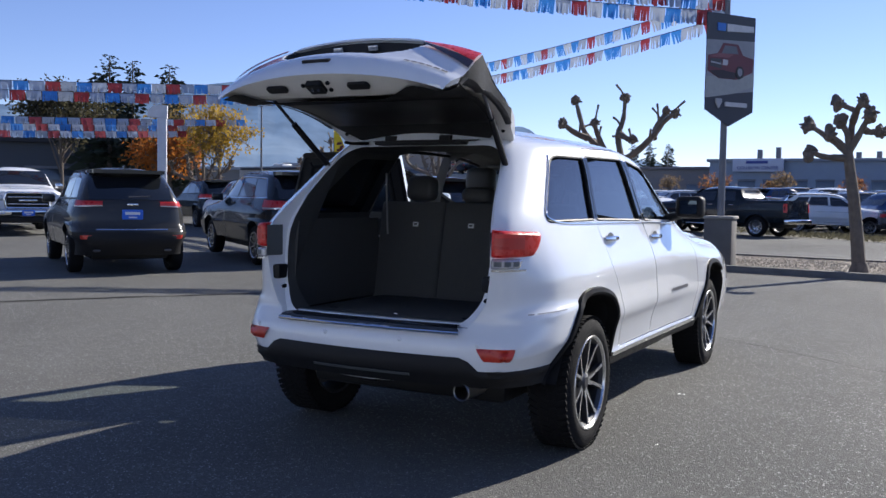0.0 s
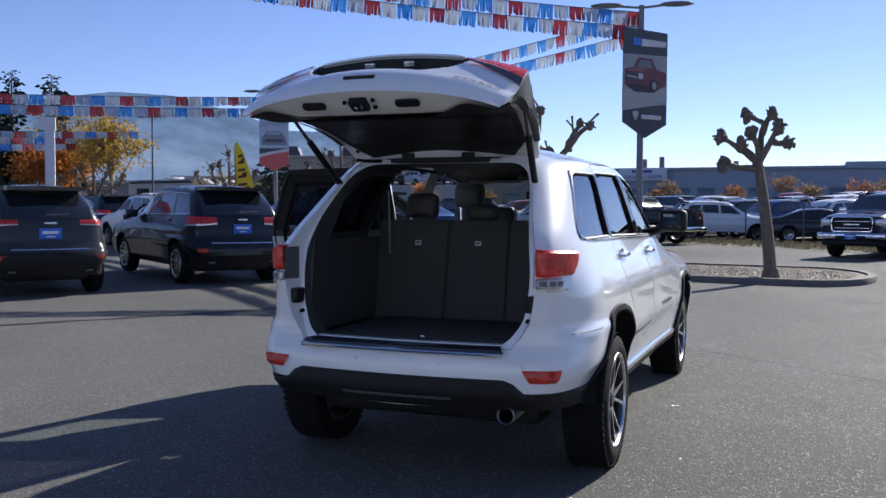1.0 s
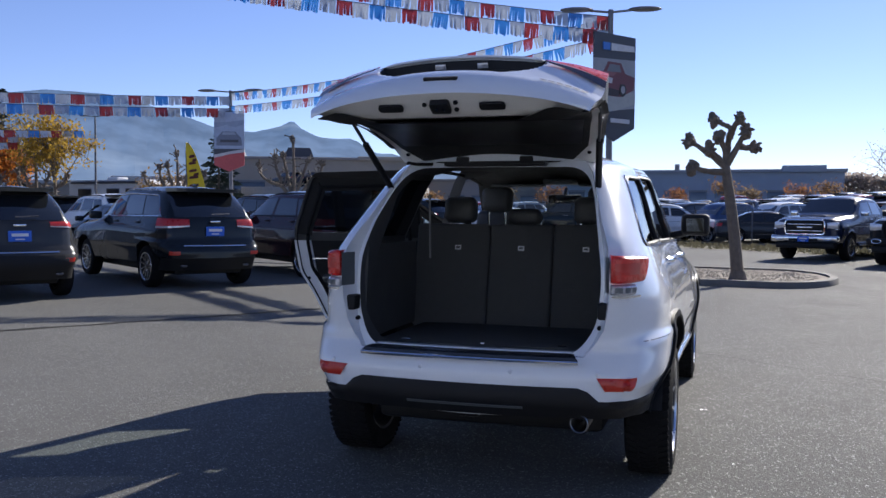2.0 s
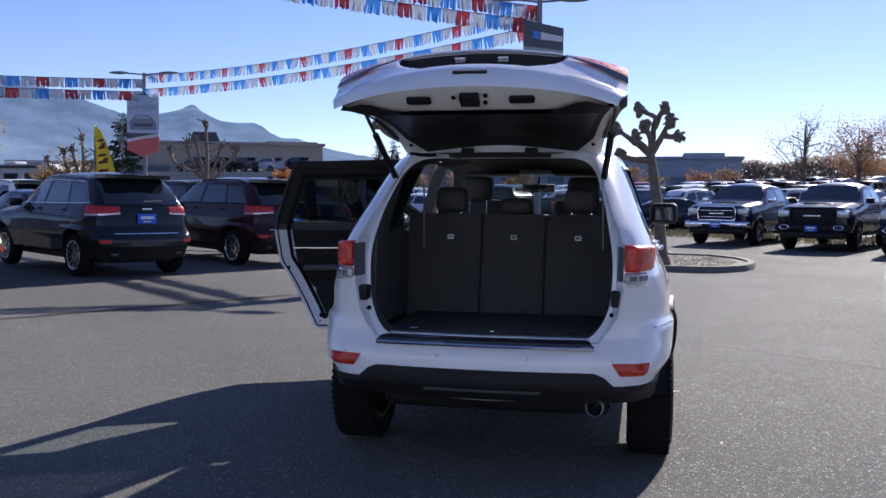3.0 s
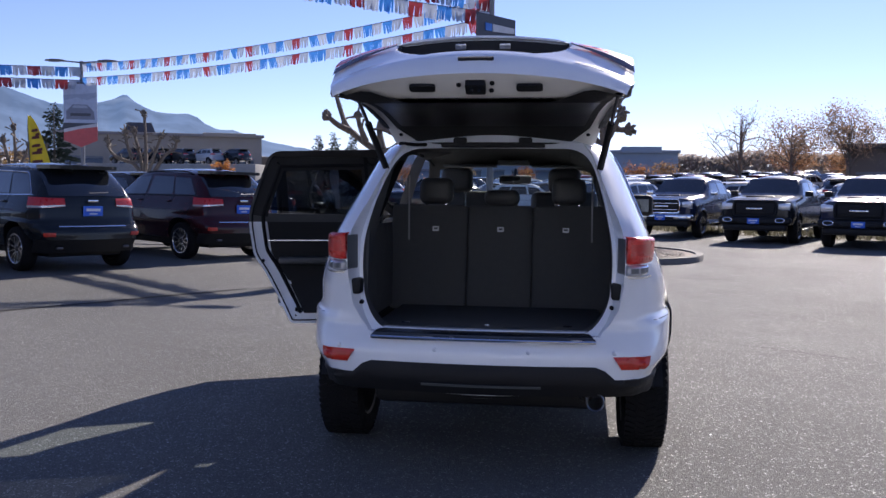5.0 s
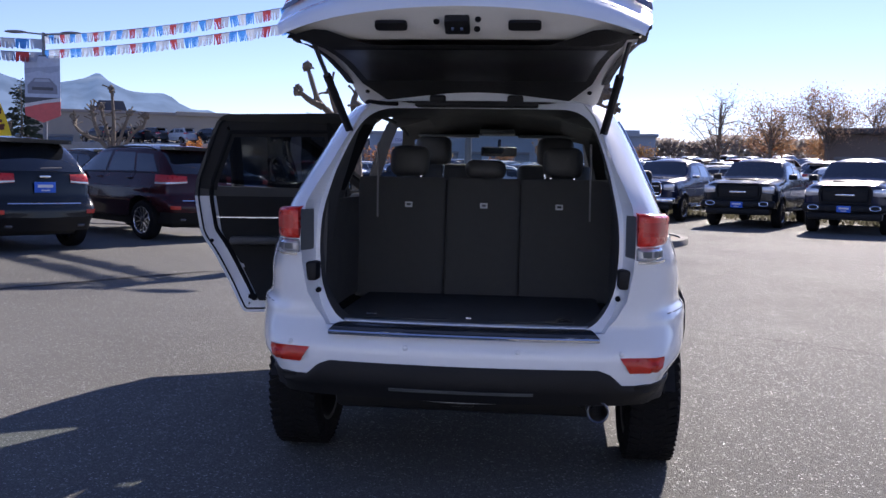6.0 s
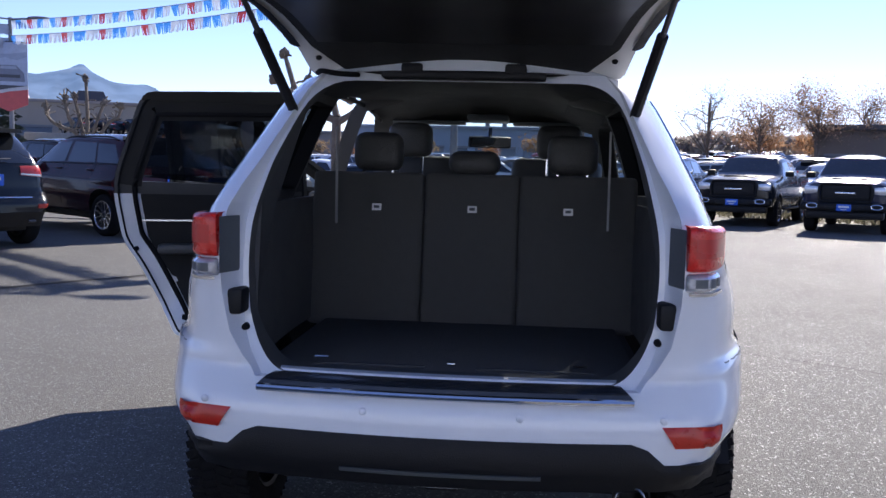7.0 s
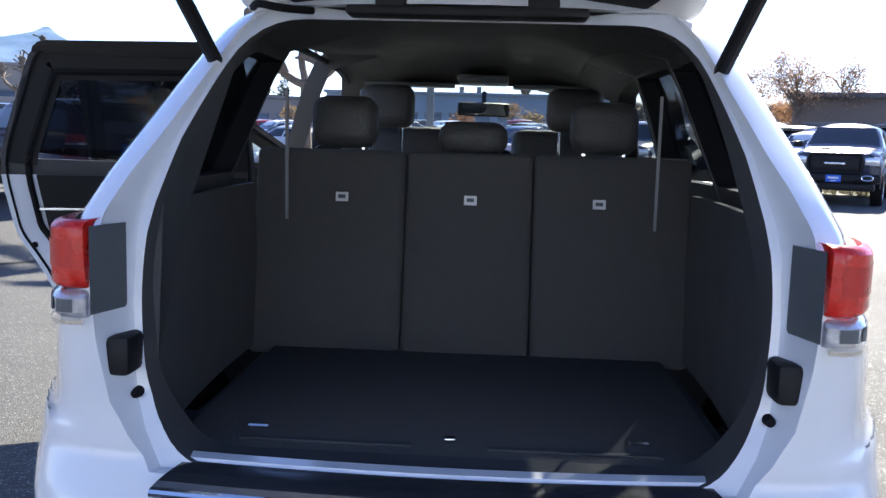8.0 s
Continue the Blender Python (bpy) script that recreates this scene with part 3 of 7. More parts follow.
FLARE = mat("satin_black_trim", (0.011, 0.011, 0.012), 0.5, var=0.15, scale=10, spec=0.08)
DOORTRIM = mat("black_door_trim", (0.022, 0.022, 0.022), 0.7, var=0.25, scale=9, bump=0.2, bscale=220, spec=0.2)
JEEP_WHEEL = wheel_meshes(0.350, 0.243, 0.235, 5, (DARKALLOY, ALLOY))


def white_suv():
    car = thing("suv", "white SUV with raised tailgate and two open doors, on asphalt", "car")
    L = suv_loft
    shell = to_mesh(L.solid(), 0)
    for s in (1, -1):
        for y in (0.80, 3.71):
            shell = carve(shell, to_mesh(arch_cut(y, s * 0.62, s * 1.3), 2))
    shell = carve(shell, to_mesh(jamb_cut(), 0))
    shell = carve(shell, to_mesh(prism(TAIL_OPENING, -0.6, 0.75, "y"), 1))
    shell = carve(shell, to_mesh(cavity(), 1))
    for s in (1, -1):
        for g in (QUARTER_GLASS, REAR_GLASS, FRONT_GLASS):
            shell = carve(shell, to_mesh(prism(g, s * 0.3, s * 1.2), 2))
    # windscreen opening, cut square to the glass
    wind = bmesh.new()
    lo = [(-0.70, 3.28, 1.19), (0.70, 3.28, 1.19)]
    hi = [(0.56, 2.62, 1.615), (-0.56, 2.62, 1.615)]
    up = Vector((0, 0.55, 0.83)) * 0.35
    a = [wind.verts.new(Vector(p) - up) for p in lo + hi]
    c = [wind.verts.new(Vector(p) + up) for p in lo + hi]
    wind.faces.new(a)
    wind.faces.new(c[::-1])
    for i in range(4):
        wind.faces.new((a[i], c[i], c[(i + 1) % 4], a[(i + 1) % 4]))
    shell = carve(shell, to_mesh(wind, 2))
    slots = [WHITE, TRIM, BLACKP]
    doors = []
    for s in (1, -1):
        for key, poly, glassp, hy in (("rear", REAR_DOOR, REAR_GLASS, 1.31), ("front", FRONT_DOOR, FRONT_GLASS, 2.24)):
            me = carve(shell.copy(), to_mesh(prism(grow(poly, -0.002), s * 0.4, s * 1.2), 0), "INTERSECT")
            me = carve(me, to_mesh(box(min(s * 0.3, s * 0.835), max(s * 0.3, s * 0.835), 0.5, 4.0, 0.2, 1.05), 1))
            doors.append((s, key, me, glassp, hy))
    for s in (1, -1):
        for poly in (REAR_DOOR, FRONT_DOOR):
            shell = carve(shell, to_mesh(prism(grow(poly, 0.003), s * 0.4, s * 1.2), 1))
    clear_slots(shell)
    part("body", shell, slots, car, "glossy white painted body shell", smooth=30)
    for s, key, me, glassp, hy in doors:
        clear_slots(me)
        d = part("door", me, slots, car, ("white closed " if s > 0 else "white open ") + key + " door", smooth=30)
        part("window_glass", glass_sheet(L, glassp, s), PRIVACY if key == "rear" else CLEAR, d, "tinted window glass")
        strip_round(glassp, s, 0.014, 0.006, L, BLACKP, d, "window_seal")
        door_handle(L, hy, 1.135 if key == "rear" else 1.12, s, d)
        # black pillar covers beside the glass
        if key == "rear":
            part("pillar_cover", L.patch([(2.012, 1.237), (2.064, 1.234), (2.025, 1.612), (1.982, 1.608)], s, 0.008, 3, 6), GLOSSBLACK, d, "gloss black pillar cover")
            part("pillar_cover", L.patch([(1.166, 1.252), (1.192, 1.252), (1.333, 1.60), (1.304, 1.60)], s, 0.008, 2, 6), GLOSSBLACK, d)
        else:
            part("pillar_cover", L.patch([(2.086, 1.234), (2.130, 1.232), (2.09, 1.61), (2.038, 1.612)], s, 0.008, 3, 6), GLOSSBLACK, d, "gloss black pillar cover")
        if s < 0:
            hx, hyy = -0.90, (2.08 if key == "rear" else 3.17)
            turn = -73 if key == "rear" else -65
            d.matrix_basis = Matrix.Translation((hx, hyy, 0)) @ Matrix.Rotation(radians(turn), 4, "Z") @ Matrix.Translation((-hx, -hyy, 0))
            inner_door(d, key)
    for s in (1, -1):
        part("quarter_glass", glass_sheet(L, QUARTER_GLASS, s), PRIVACY, car, "dark tinted quarter glass")
        part("pillar_cover", L.patch([(1.128, 1.252), (1.158, 1.252), (1.298, 1.60), (1.263, 1.592)], s, 0.008, 3, 6), GLOSSBLACK, car, "gloss black pillar cover")
        strip_round(QUARTER_GLASS, s, 0.014, 0.006, L, BLACKP, car, "window_seal")
        # bright moulding along the belt
        if s > 0:
            line = chaikin([(2.98, 1.190), (2.1, 1.209), (1.2, 1.224), (0.435, 1.233), (0.54, 1.345), (0.69, 1.490), (0.80, 1.597)], 3)
            part("belt_moulding", tube([(L.x(y, z) + 0.004, y, z) for y, z in line], 0.0055, 6), CHROME, car, "bright window moulding")
        # wheel arch flares
        for y in (0.80, 3.71):
            rows = []
            for d, o in ((0.044, -0.05), (0.042, 0.010), (0.030, 0.018), (0.006, 0.014), (0.0, -0.004)):
                rows.append([(s * (L.x(min(max(yy, 0.16), 4.6), max(z, 0.44)) + o), yy, z) for yy, z in arch_line(y, d)[:len([q for q in ARCH if y + q[0] < 4.08])]])
            part("wheel_arch_flare", grid_mesh(rows), FLARE, car, "black plastic wheel arch trim")
            liner = grid_mesh([[(s * x, yy, max(z, 0.40)) for yy, z in arch_line(y, 0.043) if z > 0.44] for x in (0.668, 0.75, 0.88)])
            part("wheel_well", liner, BLACKP, car)
            add_wheel(car, JEEP_WHEEL, s * 0.805, y, 0.385)
        # rocker trim
        part("rocker_panel", L.patch([(1.28, 0.395), (3.26, 0.395), (3.26, 0.445), (1.28, 0.445)], s, 0.012, 24, 3, 0.03), BLACKP, car)
        part("rocker_insert", L.patch([(1.30, 0.447), (3.20, 0.447), (3.20, 0.472), (1.30, 0.472)], s, 0.018, 24, 1, 0.02), CHROME, car, "bright sill strip")
        # tail lamps on the quarters
        plan = chaikin([(0.664, 0.085), (0.664, 0.050), (0.698, 0.038), (0.734, 0.058), (0.763, 0.115), (0.793, 0.20), (0.808, 0.26), (0.820, 0.315)], 2)
        run = np.concatenate([[0], np.cumsum(np.hypot(*np.diff(plan, axis=0).T))])

        def lens(z0, z1, cut, off=0.0):
            """A lens over the corner: its lower outer end is rounded away."""
            rows = []
            for z, o in ((z0, 0.02), (z0 + 0.004, 0.006), (z0 + 0.012, 0.0), (z0 + (z1 - z0) * 0.3, 0.0), ((z0 + z1) / 2, 0.0), (z0 + (z1 - z0) * 0.75, 0.0), (z1 - 0.014, 0.0), (z1 - 0.005, 0.007), (z1, 0.022)):
                end = run[-1] * (1 - cut - 0.17 * max(0.0, (1.17 - z) / 0.09) ** 2 * (1 if cut == 0 else 0.2))
                row = []
                for q in np.linspace(0, end, 22):
                    x, y = np.interp(q, run, plan[:, 0]), np.interp(q, run, plan[:, 1])
                    sink = o + 0.012 * max(0.0, (q - end + 0.03) / 0.03) ** 2
                    row.append((s * (x + off - sink * (x - 0.6) / 0.24), y - off + sink * (0.35 - y) / 0.3, z - 0.012 * q / run[-1] * (1 if z > 1.15 else 0)))
                rows.append(row)
            return grid_mesh(rows)
        lamp = part("tail_light", lens(1.078, 1.208, 0), REDLENS, car, "red tail lamp lens")
        part("reverse_lens", lens(1.022, 1.074, 0.34), CLEARLENS, lamp, "clear reversing lens")

        def on_plan(f0, f1, z0, z1, off):
            return grid_mesh([[(s * (np.interp(q, run, plan[:, 0]) + off), np.interp(q, run, plan[:, 1]) - off, z) for q in np.linspace(run[-1] * f0, run[-1] * f1, 10)] for z in (z0, z1)])
        DARKRED = mat("dark_red_band", (0.50, 0.013, 0.01), 0.3, coat=0.3)
        part("lens_band", on_plan(0.14, 0.62, 1.118, 1.171, 0.0015), DARKRED, lamp)
        for f in (0.2, 0.34, 0.48):
            part("reflector_cell", on_plan(f - 0.055, f + 0.045, 1.036, 1.060, 0.0015), GREYPLASTIC, lamp)
        part("lamp_edge", on_plan(0.1, 0.66, 1.013, 1.021, 0.001), CHROME, lamp, "bright strip under the lamp")
        part("lamp_pocket", grid_mesh([[(s * (0.630 + 0.029 * t), 0.150 - 0.098 * t, z) for t in np.linspace(0, 1, 5)] for z in np.linspace(1.03, 1.195, 5)]), GREYPLASTIC, car, "dark grey lamp jamb cover")
        part("striker_pad", box(min(s * 0.602, s * 0.650), max(s * 0.602, s * 0.650), 0.085, 0.172, 0.905, 0.982, 0.012), BLACKP, car)
        st = bmesh.new()
        bmesh.ops.create_cone(st, cap_ends=True, segments=16, radius1=0.013, radius2=0.009, depth=0.03, matrix=Matrix.Translation((s * 0.607, 0.14, 0.862)) @ Matrix.Rotation(radians(90), 4, "X"))
        part("rubber_stop", st, RUBBER, car)
        rows = []
        for t in np.linspace(0, 1, 5):
            row = []
            for q in np.linspace(0, 1, 9):
                g = (0.655 - 0.04 * t) + (0.130 + 0.065 * t) * q
                p = L.rear_at(g, 0.588 + 0.060 * t + 0.003 * q, 0.008 - 0.006 * (abs(2 * t - 1) ** 6))
                row.append((s * p.x, p.y, p.z))
            rows.append(row)
        part("rear_reflector", grid_mesh(rows), REFLECT, car, "red bumper reflector")
        part("bumper_seam", L.patch([(0.17, 0.802), (0.44, 0.812), (0.44, 0.816), (0.17, 0.806)], s, 0.002, 10, 1), GREYPLASTIC, car)
        # roof rails
        rail = [(s * 0.60, 0.86, 1.625), (s * 0.60, 0.98, 1.642), (s * 0.603, 1.2, 1.650), (s * 0.61, 1.8, 1.656), (s * 0.605, 2.25, 1.640), (s * 0.60, 2.5, 1.595)]
        part("roof_rail", tube(chaikin(rail, 2), 0.011, 8), FLARE, car, "low roof rail")
        # headlamps
        part("headlamp", L.patch([(4.30, 0.80), (4.62, 0.80), (4.60, 0.90), (4.28, 0.92)], s, 0.006, 8, 4), CLEARLENS, car)
        # mirrors
        mb = bmesh.new()
        add_box(mb, 0.0, 0.20, -0.05, 0.06, -0.08, 0.08, 0.035, pose(0.84, 2.86, 1.31, 0, 0, -8), 3)
        add_tube(mb, [(0.76, 2.88, 1.225), (0.87, 2.86, 1.25)], 0.03, 8)
        if s < 0:
            bmesh.ops.scale(mb, vec=(-1, 1, 1), verts=mb.verts)
        mr = part("door_mirror", mb, BLACKP if s > 0 else WHITE, car, "black door mirror housing" if s > 0 else "")
        gl = box(0.885, 1.012, 2.795, 2.803, 1.262, 1.358, 0.0)
        bmesh.ops.transform(gl, matrix=Matrix.Translation((0.84, 2.86, 1.255)) @ Matrix.Rotation(radians(-8), 4, "Z") @ Matrix.Translation((-0.84, -2.86, -1.255)), verts=gl.verts)
        if s < 0:
            bmesh.ops.scale(gl, vec=(-1, 1, 1), verts=gl.verts)
            m = Matrix.Translation((-0.90, 3.17, 0)) @ Matrix.Rotation(radians(-65), 4, "Z") @ Matrix.Translation((0.90, -3.17, 0))
            mr.matrix_basis = m
        part("mirror_glass", gl, mat("tinted_mirror", (0.16, 0.18, 0.2), 0.03, metal=1.0, var=0.0), mr)
    # windscreen
    rows = []
    for t in np.linspace(-0.03, 1.03, 6):
        z, y, w = 1.19 + t * (1.615 - 1.19), 3.28 - t * 0.66, 0.71 - t * 0.14
        rows.append([(w * k, y + 0.05 * (1 - k * k), z + 0.018 * (1 - k * k)) for k in np.linspace(-1, 1, 9)])
    part("windscreen", grid_mesh(rows), CLEAR, car, "clear windscreen glass")
    # grille and front plate of the nose
    part("grille", box(-0.55, 0.55, 4.76, 4.80, 0.72, 0.84, 0.02), BLACKP, car)
    part("front_bumper_trim", box(-0.72, 0.72, 4.70, 4.79, 0.40, 0.52, 0.04), BLACKP, car)
    # tail: black lower bumper, chrome line, step pad, sensors, exhaust
    rows = []
    for k in np.linspace(0, 1, 7):
        row = []
        for s in np.linspace(-1.06, 1.06, 45):
            dip = 0.06 * min(1, max(0, (abs(s) - 0.56) / 0.06))
            zt = 0.60 - dip
            z = 0.455 + (zt - 0.455) * k
            p = L.rear_at(abs(s), z, 0.012 - 0.008 * max(0, k - 0.85) / 0.15)
            row.append((math.copysign(p.x, s), p.y, p.z))
        rows.append(row)
    part("lower_bumper", grid_mesh(rows, 0.05, (0, 1, 0.1)), BLACKP, car, "black plastic lower bumper")
    part("skid_strip", L.rear_strip(-0.28, 0.28, 0.495, 0.507, 1, 0.02, 16, 1, 0.01), GREYPLASTIC, car)
    rows = []
    for k, (dz, dy) in enumerate(((0.0, -0.016), (0.012, -0.012), (0.02, 0.01), (0.02, 0.075), (0.012, 0.08))):
        row = []
        for x in np.linspace(-0.53, 0.53, 25):
            y = L.yr(0.70) - 0.07 * (1 - (x / 0.8) ** 2)
            row.append((x * (1 - 0.02 * k), y + dy, 0.725 + dz))
        rows.append(row)
    lip = []
    for dz, dy in ((0.010, 0.080), (0.024, 0.086), (0.026, 0.115)):
        lip.append([(x, L.yr(0.70) - 0.07 * (1 - (x / 0.8) ** 2) + dy, 0.725 + dz) for x in np.linspace(-0.50, 0.50, 25)])
    part("sill_lip", grid_mesh(lip), WHITE, car, "white painted sill lip")
    part("bumper_step_pad", grid_mesh(rows), mat("satin_step_pad", (0.03, 0.033, 0.038), 0.2, var=0.15, scale=12), car, "black plastic loading step")
    edge = [(x, L.yr(0.70) - 0.07 * (1 - (x / 0.8) ** 2) - 0.018, 0.716) for x in np.linspace(-0.53, 0.53, 31)]
    part("chrome_strip", tube(edge, 0.011, 10), CHROME, car, "polished chrome bumper strip")
    for s in (-0.70, -0.22, 0.22, 0.62):
        p = L.rear_at(abs(s), 0.665, 0.003)
        b = bmesh.new()
        bmesh.ops.create_uvsphere(b, u_segments=14, v_segments=8, radius=0.011, matrix=Matrix.Translation((math.copysign(p.x, s), p.y, p.z)) @ Matrix.Diagonal((1, 0.4, 1, 1)))
        part("parking_sensor", b, WHITE, car)
    pipe = lathe([(0.030, -0.24), (0.042, -0.2), (0.044, 0.0), (0.040, 0.004), (0.036, 0.0), (0.034, -0.2)], 24, "z")
    bmesh.ops.transform(pipe, matrix=Matrix.Translation((0.535, 0.03, 0.43)) @ Matrix.Rotation(radians(90), 4, "X"), verts=pipe.verts)
    part("exhaust_tip", pipe, mat("brushed_steel", (0.3, 0.3, 0.31), 0.3, metal=1.0, var=0.15), car, "polished steel exhaust tip")
    under = bmesh.new()
    add_box(under, -0.6, 0.6, 0.4, 4.5, 0.30, 0.44, 0.04)
    add_tube(under, [(0.5, 0.2, 0.42), (0.45, 0.6, 0.36), (0.3, 1.2, 0.3)], 0.03, 8)
    add_tube(under, [(-0.75, 0.8, 0.38), (0.75, 0.8, 0.38)], 0.04, 8)
    add_tube(under, [(-0.75, 3.71, 0.38), (0.75, 3.71, 0.38)], 0.04, 8)
    add_box(under, -0.05, 0.05, 0.05, 0.25, 0.42, 0.47, 0.01)
    part("underbody", under, BLACKP, car)
    part("side_badge", L.patch([(2.44, 0.735), (2.86, 0.735), (2.86, 0.757), (2.44, 0.757)], 1, 0.006, 8, 1), STEEL, car)
    tailgate(car)
    interior(car)
    return car


def inner_door(d, key):
    """Trim on the inner side of an opened left door."""
    s = -1
    L = suv_loft
    y0, y1 = (1.24, 2.04) if key == "rear" else (2.16, 3.12)
    rows = []
    for z in np.linspace(0.56, 1.19, 7):
        lo = float(np.interp(z, [0.49, 0.66, 0.84, 0.96, 1.24], [1.44, 1.36, 1.27, 1.19, 1.155])) + 0.125 if key == "rear" else y0
        rows.append([(s * (min(L.x(y, z) - 0.10, 0.815) + 0.02 * (1 if 0.75 < z < 0.85 else 0)), y, z) for y in np.linspace(lo, y1, 9)])
    part("inner_panel", grid_mesh(rows), DOORTRIM, d, "black moulded door panel")
    outline = REAR_DOOR if key == "rear" else FRONT_DOOR
    wide = 0.125 if key == "rear" else 0.08
    in_p = grow(outline, -wide)
    low, high = [[], [], []], [[], [], []]
    for a, c in zip(outline, in_p):
        hinge_side = a[0] > (1.95 if key == "rear" else 3.0)
        m = ((a[0] + c[0]) / 2, (a[1] + c[1]) / 2)
        if a[1] < 1.20 and not (hinge_side and a[1] > 0.56):
            for row, q, o in zip(low, (a, m, c), (0.0, 0.006, 0.0)):
                row.append((s * (min(L.x(q[0], q[1]) - 0.078, 0.833) - o), q[0], q[1]))
        if a[1] >= 1.20:
            for row, q, o in zip(high, (a, m, c), (-0.012, 0.004, 0.0)):
                row.append((s * (L.x(q[0], min(q[1], 1.64)) - 0.082 - o), q[0], q[1]))
    order = sorted(range(len(low[0])), key=lambda i: (0, -low[0][i][2]) if low[0][i][2] > 0.52 else (1, low[0][i][1]))
    part("shut_face", grid_mesh([[r[i] for i in order] for r in low]), WHITE, d, "white painted inner door frame")
    part("window_frame", grid_mesh(high), DOORTRIM, d, "black inner window frame")
    ym = (y0 + y1) / 2
    x = s * (L.x(ym, 0.95) - 0.13)
    part("armrest", box(x - 0.03, x + 0.05, ym - 0.28, ym + 0.25, 0.90, 0.95, 0.02), LEATHER, d)
    part("pull_strip", box(x + 0.03, x + 0.036, y0 + 0.05, y1 - 0.05, 1.06, 1.068, 0.0), ALLOY, d, "silver trim strip")
    for z in (0.92, 1.02):
        lat = bmesh.new()
        bmesh.ops.create_uvsphere(lat, u_segments=10, v_segments=6, radius=0.012, matrix=Matrix.Translation((s * 0.828, (1.255 if key == "rear" else y0 - 0.03), z)))
        part("latch_bolt", lat, RUBBER, d)
    # rubber seals round the shut face
    for inset, rad in ((0.022, 0.005), (0.095, 0.013)) if key == "rear" else ((0.03, 0.010),):
        pts = [(s * (min(L.x(y, z) - 0.082, 0.828)), y, z) for y, z in grow(outline, -inset)]
        part("door_seal", tube(pts + pts[:1], rad, 6), RUBBER, d)


def tailgate(car):
    """The raised tailgate: skin, inner panel, glass, lamps and stays. Built shut, then turned up about its hinge."""
    hinge = Vector((0, 0.585, 1.685))
    Z0 = [1.715, 1.70, 1.64, 1.58, 1.50, 1.40, 1.30, 1.23, 1.17, 1.08, 1.00, 0.92, 0.86, 0.835, 0.80, 0.765, 0.74]
    Y0 = [0.57, 0.47, 0.41, 0.39, 0.345, 0.285, 0.22, 0.145, 0.070, 0.084, 0.108, 0.124, 0.126, 0.126, 0.13, 0.14, 0.155]
    B0 = [0.05, 0.05, 0.055, 0.06, 0.065, 0.08, 0.09, 0.09, 0.085, 0.095, 0.112, 0.122, 0.122, 0.115, 0.105, 0.095, 0.09]
    I0 = [0.625, 0.605, 0.535, 0.475, 0.415, 0.35, 0.30, 0.268, 0.248, 0.23, 0.22, 0.212, 0.207, 0.202, 0.178, 0.158, 0.155]
    IB0 = [0.02, 0.025, 0.03, 0.03, 0.03, 0.025, 0.02, 0.013, 0.013, 0.01, 0.008, 0.01, 0.012, 0.016, 0.033, 0.058, 0.088]
    W0 = [0.53, 0.545, 0.56, 0.573, 0.593, 0.612, 0.632, 0.648, 0.658, 0.662, 0.662, 0.658, 0.652, 0.648, 0.641, 0.632, 0.624]
    zs = sorted({*Z0, *np.linspace(0.90, 1.18, 29), 1.35, 1.45, 1.54}, reverse=True)
    ys, bs, iy, ib, ws = ([float(np.interp(-z, [-q for q in Z0], v)) for z in zs] for v in (Y0, B0, I0, IB0, W0))
    up = Matrix.Translation(hinge) @ Matrix.Rotation(radians(-TAILGATE_TURN), 4, "X") @ Matrix.Translation(-hinge)
    nx = 97

    def along(z, vals):
        return float(np.interp(-z, [-q for q in zs], vals))

    def outer_y(z, k):
        return along(z, ys) - along(z, bs) * (1 - k * k) + 0.02 * abs(k) ** 6

    def hollow(z, k):
        """Depth of the number plate hollow."""
        x = abs(k) * along(z, ws)
        half_w = 0.39 - 0.16 * max(0.0, (1.14 - z) / 0.22) ** 2
        a = min(1.0, max(0.0, (half_w - x) / 0.035))
        c = min(1.0, max(0.0, (1.175 - z) / 0.012), max(0.0, (z - 0.925) / 0.06))
        return 0.055 * a * c

    def inner_y(z, k):
        y = along(z, iy) - along(z, ib) * (1 - k * k)
        a = min(1.0, max(0.0, (abs(k) - 0.80) / 0.2)) ** 2 * min(1.0, max(0.0, (1.12 - z) / 0.14))
        return y + (min(y, outer_y(z, k) + 0.025) - y) * a

    def curl(z, k):
        """The lower edge sweeps up towards the corners."""
        return z + 0.075 * k * k * max(0.0, min(1.0, (1.02 - z) / 0.28))

    def skin(f, shrink=0.0):
        return [[((w - shrink) * k, f(z, k), curl(z, k)) for k in np.linspace(-1, 1, nx)] for z, w in zip(zs, ws)]
    bm = grid_mesh(skin(lambda z, k: outer_y(z, k) + hollow(z, k)))
    gate_ob = part("tailgate", bm, WHITE, car, "raised white tailgate", smooth=40)
    gate_ob.matrix_basis = up
    rim = bmesh.new()
    outer, inner = skin(outer_y), skin(inner_y, 0.015)
    edge_o = outer[0] + [r[-1] for r in outer[1:]] + outer[-1][::-1][1:] + [r[0] for r in outer[::-1][1:]]
    edge_i = inner[0] + [r[-1] for r in inner[1:]] + inner[-1][::-1][1:] + [r[0] for r in inner[::-1][1:]]
    a, c = [rim.verts.new(p) for p in edge_o], [rim.verts.new(p) for p in edge_i]
    for i in range(len(a) - 1):
        if (a[i].co - a[i + 1].co).length > 1e-6:
            rim.faces.new((a[i], a[i + 1], c[i + 1], c[i]))
    fl = part("edge_flange", rim, [WHITE, BLACKP], gate_ob)
    for f in fl.data.polygons:
        if 0.93 < f.center.z < 1.62:
            f.material_index = 1
    inner_bm = grid_mesh(skin(inner_y, 0.015))
    part("inner_panel", inner_bm, CREAM, gate_ob, "off-white painted inner panel")
